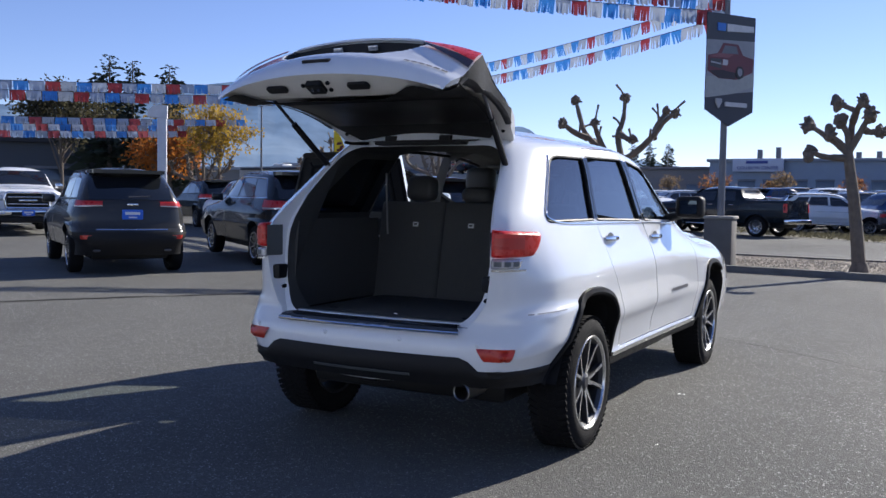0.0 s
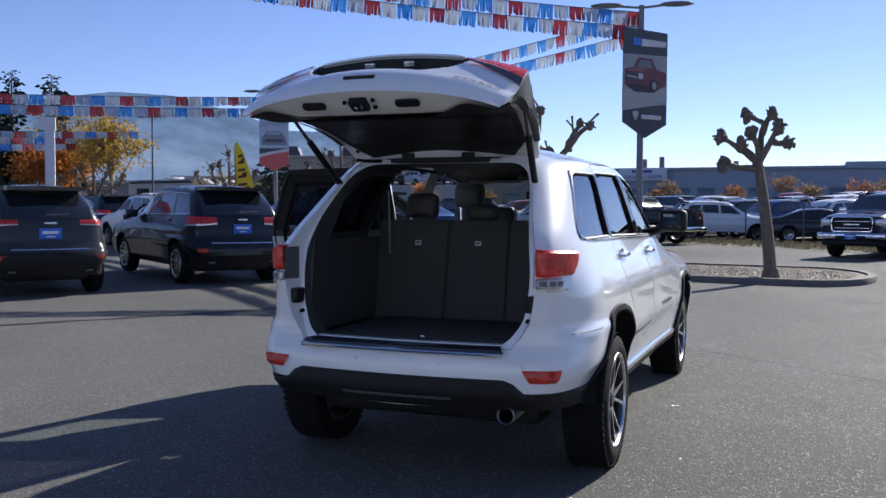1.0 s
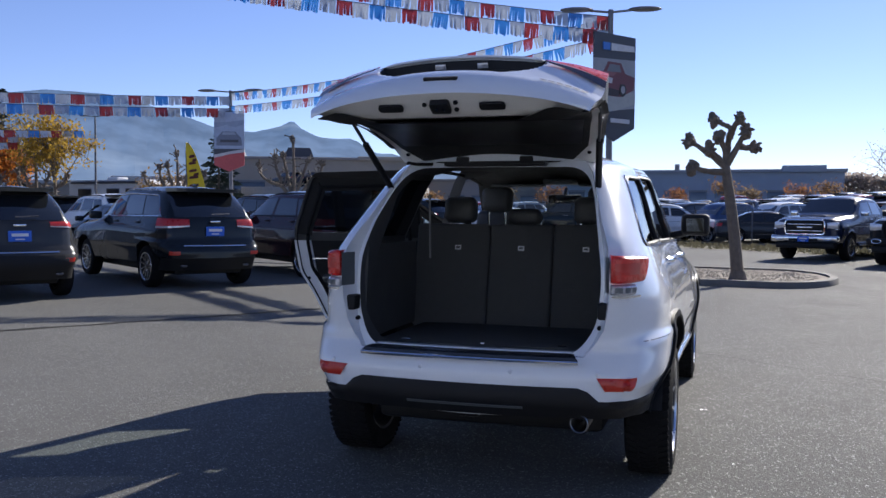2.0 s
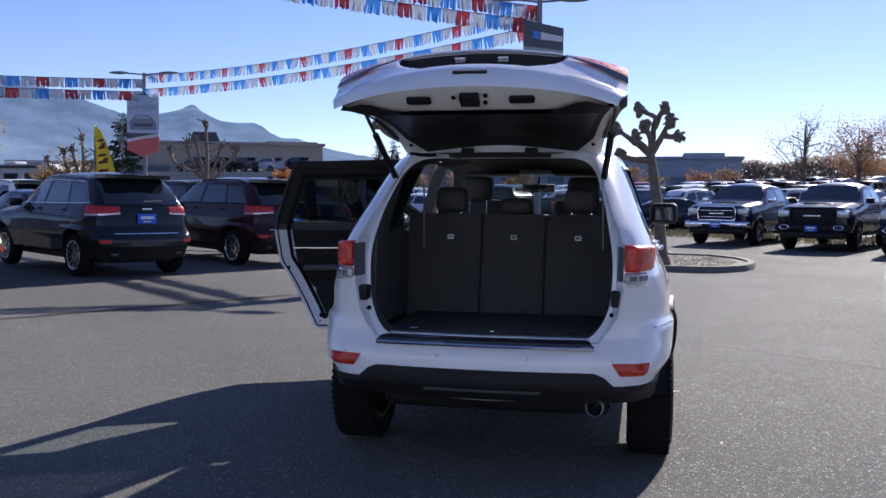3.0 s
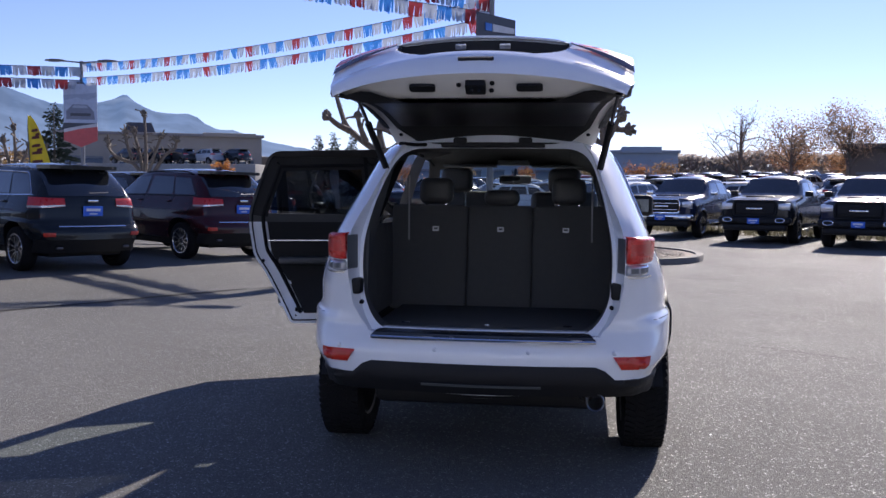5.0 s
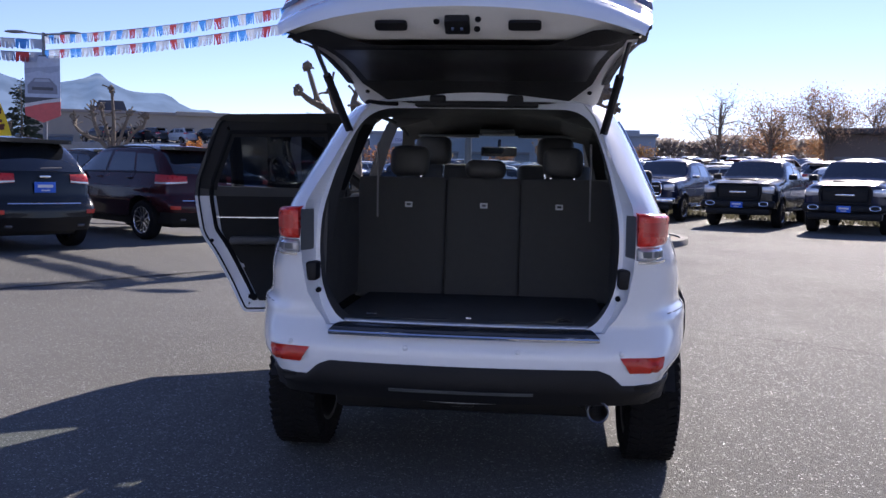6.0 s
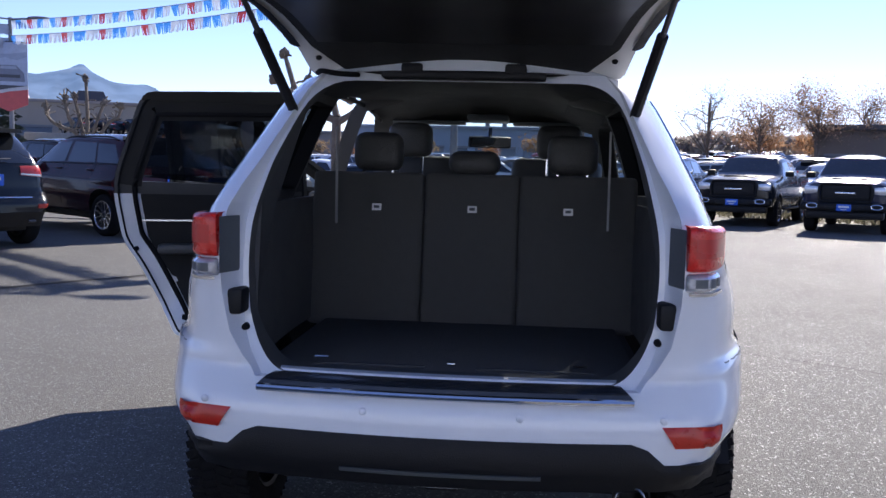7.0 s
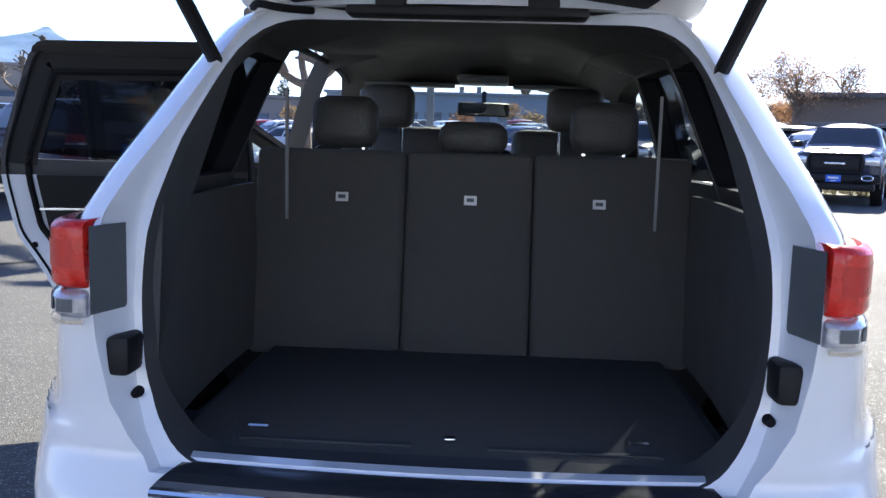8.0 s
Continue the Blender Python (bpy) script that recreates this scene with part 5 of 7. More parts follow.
PICKUP_STATIONS = [
    (0.00, half(0.52, 0.90, 0.75, 0.97, 1.05, 0.97, 1.28, 0.95, 1.36, 0.93, 1.38)),
    (1.78, half(0.48, 0.92, 0.75, 0.985, 1.05, 0.985, 1.28, 0.96, 1.36, 0.94, 1.38)),
    (1.90, half(0.45, 0.92, 0.75, 0.985, 1.05, 0.985, 1.34, 0.93, 1.76, 0.74, 1.88)),
    (2.90, half(0.45, 0.92, 0.75, 0.985, 1.05, 0.985, 1.33, 0.93, 1.80, 0.75, 1.93)),
    (3.60, half(0.45, 0.92, 0.75, 0.985, 1.05, 0.985, 1.32, 0.93, 1.74, 0.74, 1.86)),
    (4.30, half(0.45, 0.92, 0.75, 0.985, 1.05, 0.985, 1.24, 0.93, 1.29, 0.84, 1.36)),
    (5.50, half(0.48, 0.92, 0.75, 0.985, 1.00, 0.98, 1.17, 0.92, 1.22, 0.82, 1.28)),
    (5.80, half(0.50, 0.90, 0.72, 0.96, 0.95, 0.95, 1.10, 0.90, 1.16, 0.80, 1.20)),
]
pickup_loft = Loft(PICKUP_STATIONS, ([0.4, 0.6, 1.4, 1.9], [0.06, 0.0, 0.02, 0.02]), 5.8, corner=0.12, shrink=0.06, bulge=0.03, nose=0.3)
SEDAN_STATIONS = [
    (0.00, half(0.28, 0.76, 0.50, 0.84, 0.80, 0.82, 0.95, 0.76, 1.00, 0.66, 1.04)),
    (0.55, half(0.24, 0.78, 0.52, 0.89, 0.80, 0.87, 0.97, 0.78, 1.04, 0.66, 1.09)),
    (1.35, half(0.22, 0.80, 0.52, 0.90, 0.80, 0.88, 0.97, 0.80, 1.32, 0.56, 1.41)),
    (2.20, half(0.22, 0.80, 0.52, 0.90, 0.80, 0.88, 0.96, 0.81, 1.36, 0.58, 1.46)),
    (2.60, half(0.22, 0.80, 0.52, 0.90, 0.80, 0.88, 0.95, 0.81, 1.31, 0.58, 1.41)),
    (3.45, half(0.22, 0.80, 0.52, 0.90, 0.78, 0.88, 0.88, 0.80, 0.93, 0.68, 1.00)),
    (4.30, half(0.24, 0.78, 0.50, 0.87, 0.68, 0.85, 0.74, 0.76, 0.78, 0.64, 0.84)),
    (4.60, half(0.28, 0.72, 0.48, 0.80, 0.60, 0.78, 0.66, 0.70, 0.68, 0.58, 0.72)),
]
sedan_loft = Loft(SEDAN_STATIONS, ([0.2, 0.5, 0.8, 1.1], [0.08, 0.0, 0.04, 0.10]), 4.6, corner=0.3, shrink=0.16, bulge=0.1, nose=0.4)


def body_mesh(loft, wheels, r, steps=30):
    me = to_mesh(loft.solid(steps), 0)
    for s in (1, -1):
        for y in wheels:
            c = to_mesh(prism([(y + r * math.cos(a), 0.36 + r * math.sin(a)) for a in np.linspace(0, 2 * math.pi, 28, endpoint=False)], s * 0.55, s * 1.4), 2)
            me = carve(me, c)
    clear_slots(me)
    return me


SUV_BODY = body_mesh(park_loft, (0.80, 3.71), 0.45)
PICKUP_BODY = body_mesh(pickup_loft, (1.15, 4.85), 0.50)
bed = to_mesh(box(-0.80, 0.80, 0.10, 1.74, 0.85, 1.6), 2)
PICKUP_BODY = carve(PICKUP_BODY, bed)
clear_slots(PICKUP_BODY)
SEDAN_BODY = body_mesh(sedan_loft, (0.85, 3.55), 0.37)


def screen(lo, hi, bow=0.05):
    """A bowed pane between a low and a high edge: (half width, y, z)."""
    rows = []
    for t in np.linspace(0, 1, 4):
        w, y, z = (lo[i] + (hi[i] - lo[i]) * t for i in range(3))
        rows.append([(w * k, y + bow * (1 - k * k) * (1 if hi[1] < lo[1] else -1), z + 0.012) for k in np.linspace(-1, 1, 9)])
    return grid_mesh(rows)


def side_windows(car, loft, panes):
    for s in (1, -1):
        for p in panes:
            part("window", loft.patch(p, s, 0.005, 6, 4), DARKGLASS, car)


def plate_bars(parent, x, y, z, w, h, face):
    """A dealer plate: blue sheet with plain pale bars."""
    p = part("plate", box(x - w / 2, x + w / 2, y - 0.006, y + 0.006, z - h / 2, z + h / 2, 0.004), BLUEPLATE, parent, "blue dealer plate")
    b = box(x - w * 0.36, x + w * 0.36, y + face * 0.012 - 0.003, y + face * 0.012 + 0.003, z - h * 0.02, z + h * 0.26, 0.0)
    part("lettering_bar", b, BARS, p)
    b = box(x - w * 0.2, x + w * 0.2, y + face * 0.012 - 0.003, y + face * 0.012 + 0.003, z - h * 0.34, z - h * 0.22, 0.0)
    part("lettering_bar", b, BARS, p)


def mirrors(car, x, y, z, material):
    for s in (1, -1):
        bm = box(-0.02, 0.2, -0.05, 0.06, -0.07, 0.08, 0.03)
        bmesh.ops.transform(bm, matrix=Matrix.Translation((x, y, z)), verts=bm.verts)
        if s < 0:
            bmesh.ops.scale(bm, vec=(-1, 1, 1), verts=bm.verts)
        part("door_mirror", bm, material, car)


def parked_suv(color, m, label, wheels=PLAIN_WHEEL, plate=True, bright=True, group="cars in the parked row", lite=False, lamp=(0.42, 1.02, 1.03, 1.205), clad=0.53):
    L = park_loft
    car = thing("parked_suv", label, "car", m, group)
    part("body", SUV_BODY.copy(), [color, TRIM, BLACKP], car, smooth=30)
    side_windows(car, L, ([(0.48, 1.25), (1.12, 1.25), (1.26, 1.58), (0.80, 1.57)], [(1.18, 1.25), (2.02, 1.235), (1.98, 1.60), (1.31, 1.59)], [(2.11, 1.235), (2.98, 1.21), (2.50, 1.56), (2.07, 1.60)]))
    for s in (1, -1):
        part("window_trim", L.patch([(0.42, 1.23), (2.95, 1.19), (2.95, 1.205), (0.42, 1.245)], s, 0.008, 20, 1), CHROME if bright else BLACKP, car)
        if bright and not lite:
            ring = fillet([(0.45, 1.238), (2.99, 1.198), (2.51, 1.575), (1.98, 1.622), (0.79, 1.592)], [0.05, 0.05, 0.1, 0.2, 0.1])
            part("window_surround", tube([(s * (L.x(y, z) + 0.004), y, z) for y, z in ring + ring[:1]], 0.011, 5), CHROME, car, "bright window surround")
        if not lite:
            part("door_gap", L.patch([(2.085, 0.5), (2.092, 0.5), (2.122, 1.22), (2.115, 1.22)], s, 0.003, 1, 8), BLACKP, car)
            part("door_gap", L.patch([(1.27, 0.7), (1.277, 0.7), (1.112, 1.22), (1.105, 1.22)], s, 0.003, 1, 8), BLACKP, car)
        for y in () if lite else (1.25, 2.24):
            part("door_handle", tube([(s * (L.x(y, 1.12) + 0.01), y - 0.1, 1.12), (s * (L.x(y, 1.12) + 0.03), y, 1.12), (s * (L.x(y, 1.12) + 0.01), y + 0.1, 1.12)], 0.013, 6), color, car)
        for y in (0.80, 3.71):
            add_wheel(car, wheels, s * 0.785, y, 0.38 if wheels is PLAIN_WHEEL else 0.36)
        def lamp_piece(f0, f1, off, n):
            """A piece of the tapering tail lamp, between two shares of its height."""
            rows = []
            for t in np.linspace(f0, f1, n):
                row = []
                for q in np.linspace(0, 1, 13):
                    z0 = lamp[2] + 0.16 * (lamp[3] - lamp[2]) * (1 - q) ** 2
                    z1 = lamp[3] - 0.10 * (lamp[3] - lamp[2]) * (1 - q)
                    p = L.rear_at(lamp[0] + (lamp[1] - lamp[0]) * q, z0 + (z1 - z0) * t, off - 0.006 * abs(2 * t - 1) ** 4)
                    row.append((s * p.x, p.y, p.z))
                rows.append(row)
            return grid_mesh(rows)
        tl = part("tail_light", lamp_piece(0.0, 1.0, 0.016, 7), LAMPRED, car, "red tail lamp")
        part("reverse_lens", lamp_piece(0.02, 0.21, 0.019, 3), CLEARLENS, tl)
        part("rear_reflector", L.rear_strip(0.62, 0.80, 0.585, 0.648, s, 0.008, 6, 2), REFLECT, car)
        part("headlamp", L.patch([(4.30, 0.80), (4.62, 0.80), (4.60, 0.90), (4.28, 0.92)], s, 0.006, 6, 3), CLEARLENS, car)
        rail = [(s * 0.60, 0.80, 1.645), (s * 0.60, 0.95, 1.69), (s * 0.603, 1.2, 1.705), (s * 0.605, 2.2, 1.695), (s * 0.60, 2.45, 1.63)]
        part("roof_rail", tube(chaikin(rail, 1), 0.016, 6), ALLOY if bright else BLACKP, car)
        if lite:
            continue
        pipe = box(min(s * 0.49, s * 0.60), max(s * 0.49, s * 0.60), 0.03, 0.15, 0.38, 0.42, 0.015)
        part("exhaust_tip", pipe, STEEL, car)
    part("rear_window", L.rear_strip(-0.64, 0.64, 1.225, 1.60, 1, 0.008, 16, 6), DARKGLASS, car, "dark rear window")
    part("windscreen", screen((0.72, 3.26, 1.19), (0.58, 2.62, 1.60)), DARKGLASS, car)
    part("spoiler", prism(fillet([(-0.60, 0.72), (0.60, 0.72), (0.55, 0.30), (0.42, 0.25), (-0.42, 0.25), (-0.55, 0.30)], 0.05), 1.655, 1.715, "z"), BLACK_PAINT, car)
    if lite:
        return car
    part("wiper", tube([(-0.05, 0.10, 1.27), (0.28, 0.12, 1.285)], 0.012, 6), STEEL, car)
    fin = bmesh.new()
    add_box(fin, -0.012, 0.012, 0.78, 0.95, 1.74, 1.80, 0.008)
    part("antenna_fin", fin, color, car)
    part("chrome_strip", L.rear_strip(-0.55, 0.55, 0.735, 0.752, 1, 0.014, 14, 1), CHROME, car)
    part("lower_bumper", L.rear_strip(-1.0, 1.0, 0.32, clad, 1, 0.012, 30, 5), BLACKP, car)
    bd = box(-0.085, 0.085, 0.055, 0.07, 1.13, 1.165, 0.004)
    part("badge", bd, CHROME, car)
    mirrors(car, 0.86, 3.02, 1.2, color)
    if plate:
        plate_bars(car, 0, 0.065, 0.985, 0.32, 0.16, -1)
    part("underbody", box(-0.6, 0.6, 0.3, 4.4, 0.24, 0.5, 0.03), BLACKP, car)
    return car


def pickup(color, m, label, chrome=True, group="parked pickup trucks", plate=True):
    L = pickup_loft
    fin = CHROME if chrome else BLACKP
    car = thing("pickup_truck", label, "pickup truck", m, group)
    part("body", PICKUP_BODY.copy(), [color, TRIM, BLACKP], car, smooth=30)
    side_windows(car, L, ([(2.05, 1.36), (2.86, 1.35), (2.84, 1.72), (2.14, 1.70)], [(2.96, 1.35), (4.02, 1.33), (3.55, 1.69), (2.94, 1.72)]))
    for s in (1, -1):
        part("bed_gap", L.patch([(1.83, 0.6), (1.845, 0.6), (1.845, 1.34), (1.83, 1.34)], s, 0.003, 1, 6), BLACKP, car)
        part("door_gap", L.patch([(2.90, 0.55), (2.91, 0.55), (2.92, 1.33), (2.91, 1.33)], s, 0.003, 1, 6), BLACKP, car)
        part("running_board", box(min(s * 0.86, s * 1.02), max(s * 0.86, s * 1.02), 1.95, 4.15, 0.42, 0.47, 0.015), CHROME if chrome else BLACKP, car)
        for y in (2.2, 3.1):
            part("door_handle", tube([(s * (L.x(y, 1.2) + 0.01), y - 0.1, 1.2), (s * (L.x(y, 1.2) + 0.03), y, 1.2), (s * (L.x(y, 1.2) + 0.01), y + 0.1, 1.2)], 0.015, 6), CHROME if chrome else color, car)
        for y in (1.15, 4.85):
            add_wheel(car, DARK_WHEEL, s * 0.86, y, 0.40)
            rows = []
            for r, o in ((0.50, 0.0), (0.515, 0.02), (0.56, 0.004)):
                rows.append([(s * (L.x(min(y + r * math.cos(a), 5.7), max(0.55, 0.36 + r * math.sin(a))) + o), y + r * math.cos(a), max(0.36 + r * math.sin(a), 0.42)) for a in np.linspace(0, math.pi, 22)])
            part("wheel_arch_trim", grid_mesh(rows), color, car)
        part("tail_light", L.rear_strip(0.80, 0.99, 0.95, 1.28, s, 0.01, 4, 3), REDLENS, car)
        hl = part("headlamp", box(min(s * 0.585, s * 0.92), max(s * 0.585, s * 0.92), 5.62, 5.815, 0.93, 1.13, 0.035), CLEARLENS, car, "clear headlamp")
        part("lamp_bezel", box(min(s * 0.57, s * 0.93), max(s * 0.57, s * 0.93), 5.60, 5.80, 0.905, 0.928, 0.006), fin, hl)
        fog = bmesh.new()
        bmesh.ops.create_cone(fog, cap_ends=True, segments=14, radius1=0.06, radius2=0.05, depth=0.05, matrix=Matrix.Translation((s * 0.7, 5.93, 0.66)) @ Matrix.Rotation(radians(90), 4, "X"))
        part("fog_lamp", fog, CLEARLENS, car)
    part("windscreen", screen((0.80, 4.24, 1.36), (0.66, 3.66, 1.80)), DARKGLASS, car)
    part("rear_window", screen((0.62, 1.84, 1.42), (0.56, 1.88, 1.76), 0.0), DARKGLASS, car)
    gr = part("grille", box(-0.54, 0.54, 5.76, 5.86, 0.78, 1.17, 0.05, None, 3), BLACKP, car, "black grille")
    frame_pts = fillet([(-0.55, 0.77), (0.55, 0.77), (0.58, 1.0), (0.54, 1.18), (-0.54, 1.18), (-0.58, 1.0)], 0.06)
    part("grille_frame", tube([(x, 5.865, z) for x, z in frame_pts + frame_pts[:1]], 0.03, 8), fin, gr)
    for z in (0.87, 1.06):
        part("grille_bar", box(-0.50, 0.50, 5.855, 5.875, z - 0.012, z + 0.012, 0.005), fin, gr)
    part("grille_letter_bar", box(-0.22, 0.22, 5.862, 5.888, 0.945, 0.995, 0.008), CHROME if chrome else ALLOY, gr)
    bp = box(-0.97, 0.97, 5.72, 5.96, 0.55, 0.74, 0.06, None, 3)
    part("front_bumper", bp, fin, car, "chrome front bumper" if chrome else "black front bumper")
    part("bumper_opening", box(-0.42, 0.42, 5.94, 5.975, 0.575, 0.655, 0.01), BLACKP, car)
    for s in (1, -1):
        ring = [(s * 0.70 + 0.12 * math.cos(a), 5.965, 0.66 + 0.055 * math.sin(a)) for a in np.linspace(0, 2 * math.pi, 25)]
        part("fog_lamp_bezel", tube(ring, 0.016, 6), CHROME, car)
    part("lower_valance", box(-0.85, 0.85, 5.6, 5.9, 0.36, 0.54, 0.05), BLACKP, car)
    part("rear_bumper", box(-0.93, 0.93, -0.12, 0.06, 0.52, 0.70, 0.04), fin, car)
    part("hood_scoop", box(-0.38, 0.38, 4.55, 5.3, 1.285, 1.32, 0.03), color, car)
    mirrors(car, 0.96, 3.95, 1.38, fin)
    if plate:
        plate_bars(car, 0, 5.975, 0.63, 0.32, 0.16, 1)
    part("underbody", box(-0.6, 0.6, 0.3, 5.4, 0.36, 0.6, 0.03), BLACKP, car)
    return car


def sedan(color, m, label, group="cars in the far car park"):
    L = sedan_loft
    car = thing("sedan", label, "car", m, group)
    part("body", SEDAN_BODY.copy(), [color, TRIM, BLACKP], car, smooth=30)
    side_windows(car, L, ([(0.98, 1.0), (1.95, 0.99), (1.92, 1.32), (1.40, 1.30)], [(2.03, 0.99), (3.05, 0.97), (2.55, 1.29), (2.0, 1.33)]))
    for s in (1, -1):
        for y in (0.85, 3.55):
            add_wheel(car, SMALL_WHEEL, s * 0.78, y, 0.33)
        part("tail_light", L.rear_strip(0.5, 0.9, 0.78, 0.92, s, 0.01, 5, 2), REDLENS, car)
        part("headlamp", L.patch([(4.1, 0.62), (4.42, 0.60), (4.36, 0.68), (4.05, 0.73)], s, 0.008, 4, 2), CLEARLENS, car)
    part("windscreen", screen((0.70, 3.36, 1.0), (0.54, 2.62, 1.38)), DARKGLASS, car)
    part("rear_window", screen((0.62, 0.72, 1.06), (0.50, 1.32, 1.37)), DARKGLASS, car)
    part("grille", box(-0.42, 0.42, 4.62, 4.72, 0.42, 0.6, 0.03), BLACKP, car)
    mirrors(car, 0.84, 2.9, 1.0, color)
    return car


H = 57.0
parked_suv(GREY_PAINT, on_ground(-8.10, 6.06, H) @ Matrix.Diagonal((0.95, 0.96, 0.925, 1)), "dark grey compact SUV parked with its tail outwards", SUV_DARK_WHEEL, bright=False, lamp=(0.44, 0.96, 1.10, 1.21), clad=0.70)
parked_suv(BLACK_PAINT, on_ground(-6.87, 9.04, H) @ Matrix.Diagonal((1, 1, 0.96, 1)), "glossy black SUV with chrome trim, parked", SUV_DARK_WHEEL)
parked_suv(MAROON_PAINT, on_ground(-5.55, 12.1, H) @ Matrix.Diagonal((1, 1, 0.96, 1)), "dark maroon SUV parked with its tail outwards", SUV_DARK_WHEEL, bright=False)
T = 155.0
pickup(NAVY_PAINT, on_ground(5.75, 29.5, T), "dark blue pickup truck with chrome grille and bumper")
pickup(BLACK_PAINT, on_ground(8.0, 27.0, T), "black pickup truck with black grille", False)
pickup(NAVY_PAINT, on_ground(10.1, 24.9, T), "dark pickup truck with dark grille bar", False)
pickup(BLACK_PAINT, on_ground(-1.9, 32.4, 70), "black crew cab pickup truck seen side on", True)
pickup(WHITE2, on_ground(-24.2, 15.7, -121), "white pickup truck with a cross-bar grille", True)


# ---- poles, banners and pennants ----
def banner(parent, m, w, h, tip, art):
    """A two-sided pole banner: dark sheet with a pointed foot and plain printed shapes."""
    def sheet(name, pts, d, material, label="", up=None):
        bm = prism(pts, -d, d, "y")
        bmesh.ops.transform(bm, matrix=m, verts=bm.verts)
        return part(name, bm, material, up or parent, label)
    base = sheet("banner", [(-w / 2, 0), (0, -tip), (w / 2, 0), (w / 2, h), (-w / 2, h)], 0.012, mat("banner_dark", (0.05, 0.055, 0.07), 0.55, var=0.15), "printed vertical banner")
    for name, pts, color, lab in art:
        k = 0.014 + 0.002 * art.index((name, pts, color, lab))
        sheet(name, [(x * w / 2, z * h) for x, z in pts], k, mat("print_" + name, color, 0.55, var=0.15, scale=8), lab, base)
    return base


def lamp_pole(x, y, height, label, arm, heads, material=GREYPOLE):
    p = thing("street_lamp", label, "street lamp", pose(x, y, 0))
    part("pole", tube([(0, 0, 0), (0, 0, height * 0.5), (0, 0, height)], [0.075, 0.065, 0.055], 12), material, p)
    for s in heads:
        part("arm", tube([(0, 0, height - 0.05), (s * arm * 0.6 * math.cos(0.2), s * arm * 0.6 * math.sin(0.2), height)], 0.025, 8), material, p)
        hd = bmesh.new()
        bmesh.ops.create_uvsphere(hd, u_segments=16, v_segments=8, radius=1, matrix=Matrix.Translation((s * (arm * 0.75), s * 0.15, height + 0.01)) @ Matrix.Rotation(0.2, 4, "Z") @ Matrix.Diagonal((0.34, 0.15, 0.05, 1)))
        part("lamp_head", hd, material, p, "flat dark lamp head")
    return p


ART1 = [
    ("sky_panel", [(-1, 0.14), (1, 0.22), (1, 0.97), (-1, 0.97)], (0.30, 0.31, 0.33), "pale printed panel"),
    ("top_band", [(-1, 0.72), (1, 0.75), (1, 0.99), (-1, 0.99)], (0.06, 0.065, 0.08), "dark band"),
    ("floor_panel", [(-1, 0.12), (0.1, 0.18), (1, 0.27), (1, 0.40), (-1, 0.34)], (0.36, 0.37, 0.36), "pale floor"),
    ("truck_body", [(-0.96, 0.40), (-0.5, 0.33), (0.25, 0.33), (0.92, 0.42), (0.97, 0.56), (0.5, 0.59), (0.28, 0.70), (-0.34, 0.70), (-0.55, 0.59), (-0.95, 0.56)], (0.16, 0.05, 0.06), "muted red vehicle shape"),
    ("truck_glass", [(-0.40, 0.59), (0.3, 0.60), (0.2, 0.675), (-0.27, 0.675)], (0.16, 0.17, 0.19), ""),
    ("truck_hood", [(-0.90, 0.545), (-0.1, 0.55), (0.1, 0.59), (-0.5, 0.592)], (0.26, 0.10, 0.11), ""),
    ("truck_shade", [(-0.9, 0.40), (-0.5, 0.335), (0.2, 0.335), (0.2, 0.40), (-0.4, 0.42)], (0.04, 0.03, 0.035), ""),
    ("truck_grille", [(-0.88, 0.45), (-0.40, 0.43), (-0.40, 0.53), (-0.86, 0.53)], (0.07, 0.07, 0.075), ""),
    ("grille_line", [(-0.86, 0.485), (-0.42, 0.472), (-0.42, 0.488), (-0.85, 0.50)], (0.4, 0.4, 0.42), ""),
    ("headlight", [(-0.36, 0.47), (-0.16, 0.47), (-0.14, 0.525), (-0.34, 0.53)], (0.5, 0.5, 0.52), ""),
    ("truck_wheel", [(0.22, 0.36), (0.36, 0.335), (0.5, 0.36), (0.54, 0.42), (0.46, 0.47), (0.28, 0.47), (0.2, 0.42)], (0.03, 0.03, 0.03), ""),
    ("wheel_disc", [(0.28, 0.385), (0.37, 0.365), (0.46, 0.385), (0.47, 0.425), (0.42, 0.45), (0.31, 0.45), (0.265, 0.425)], (0.3, 0.3, 0.32), ""),
    ("blue_mark", [(-0.6, 0.82), (-0.28, 0.82), (-0.28, 0.90), (-0.6, 0.90)], (0.05, 0.2, 0.6), "blue mark"),
    ("white_mark", [(-0.22, 0.82), (0.9, 0.84), (0.9, 0.90), (-0.22, 0.90)], (0.6, 0.6, 0.62), "pale mark"),
    ("foot_mark", [(-0.2, 0.045), (0.7, 0.045), (0.7, 0.09), (-0.2, 0.09)], (0.55, 0.55, 0.57), "pale mark"),
    ("foot_shield", [(-0.6, 0.08), (-0.48, 0.02), (-0.36, 0.08), (-0.36, 0.12), (-0.6, 0.12)], (0.4, 0.4, 0.42), ""),
]
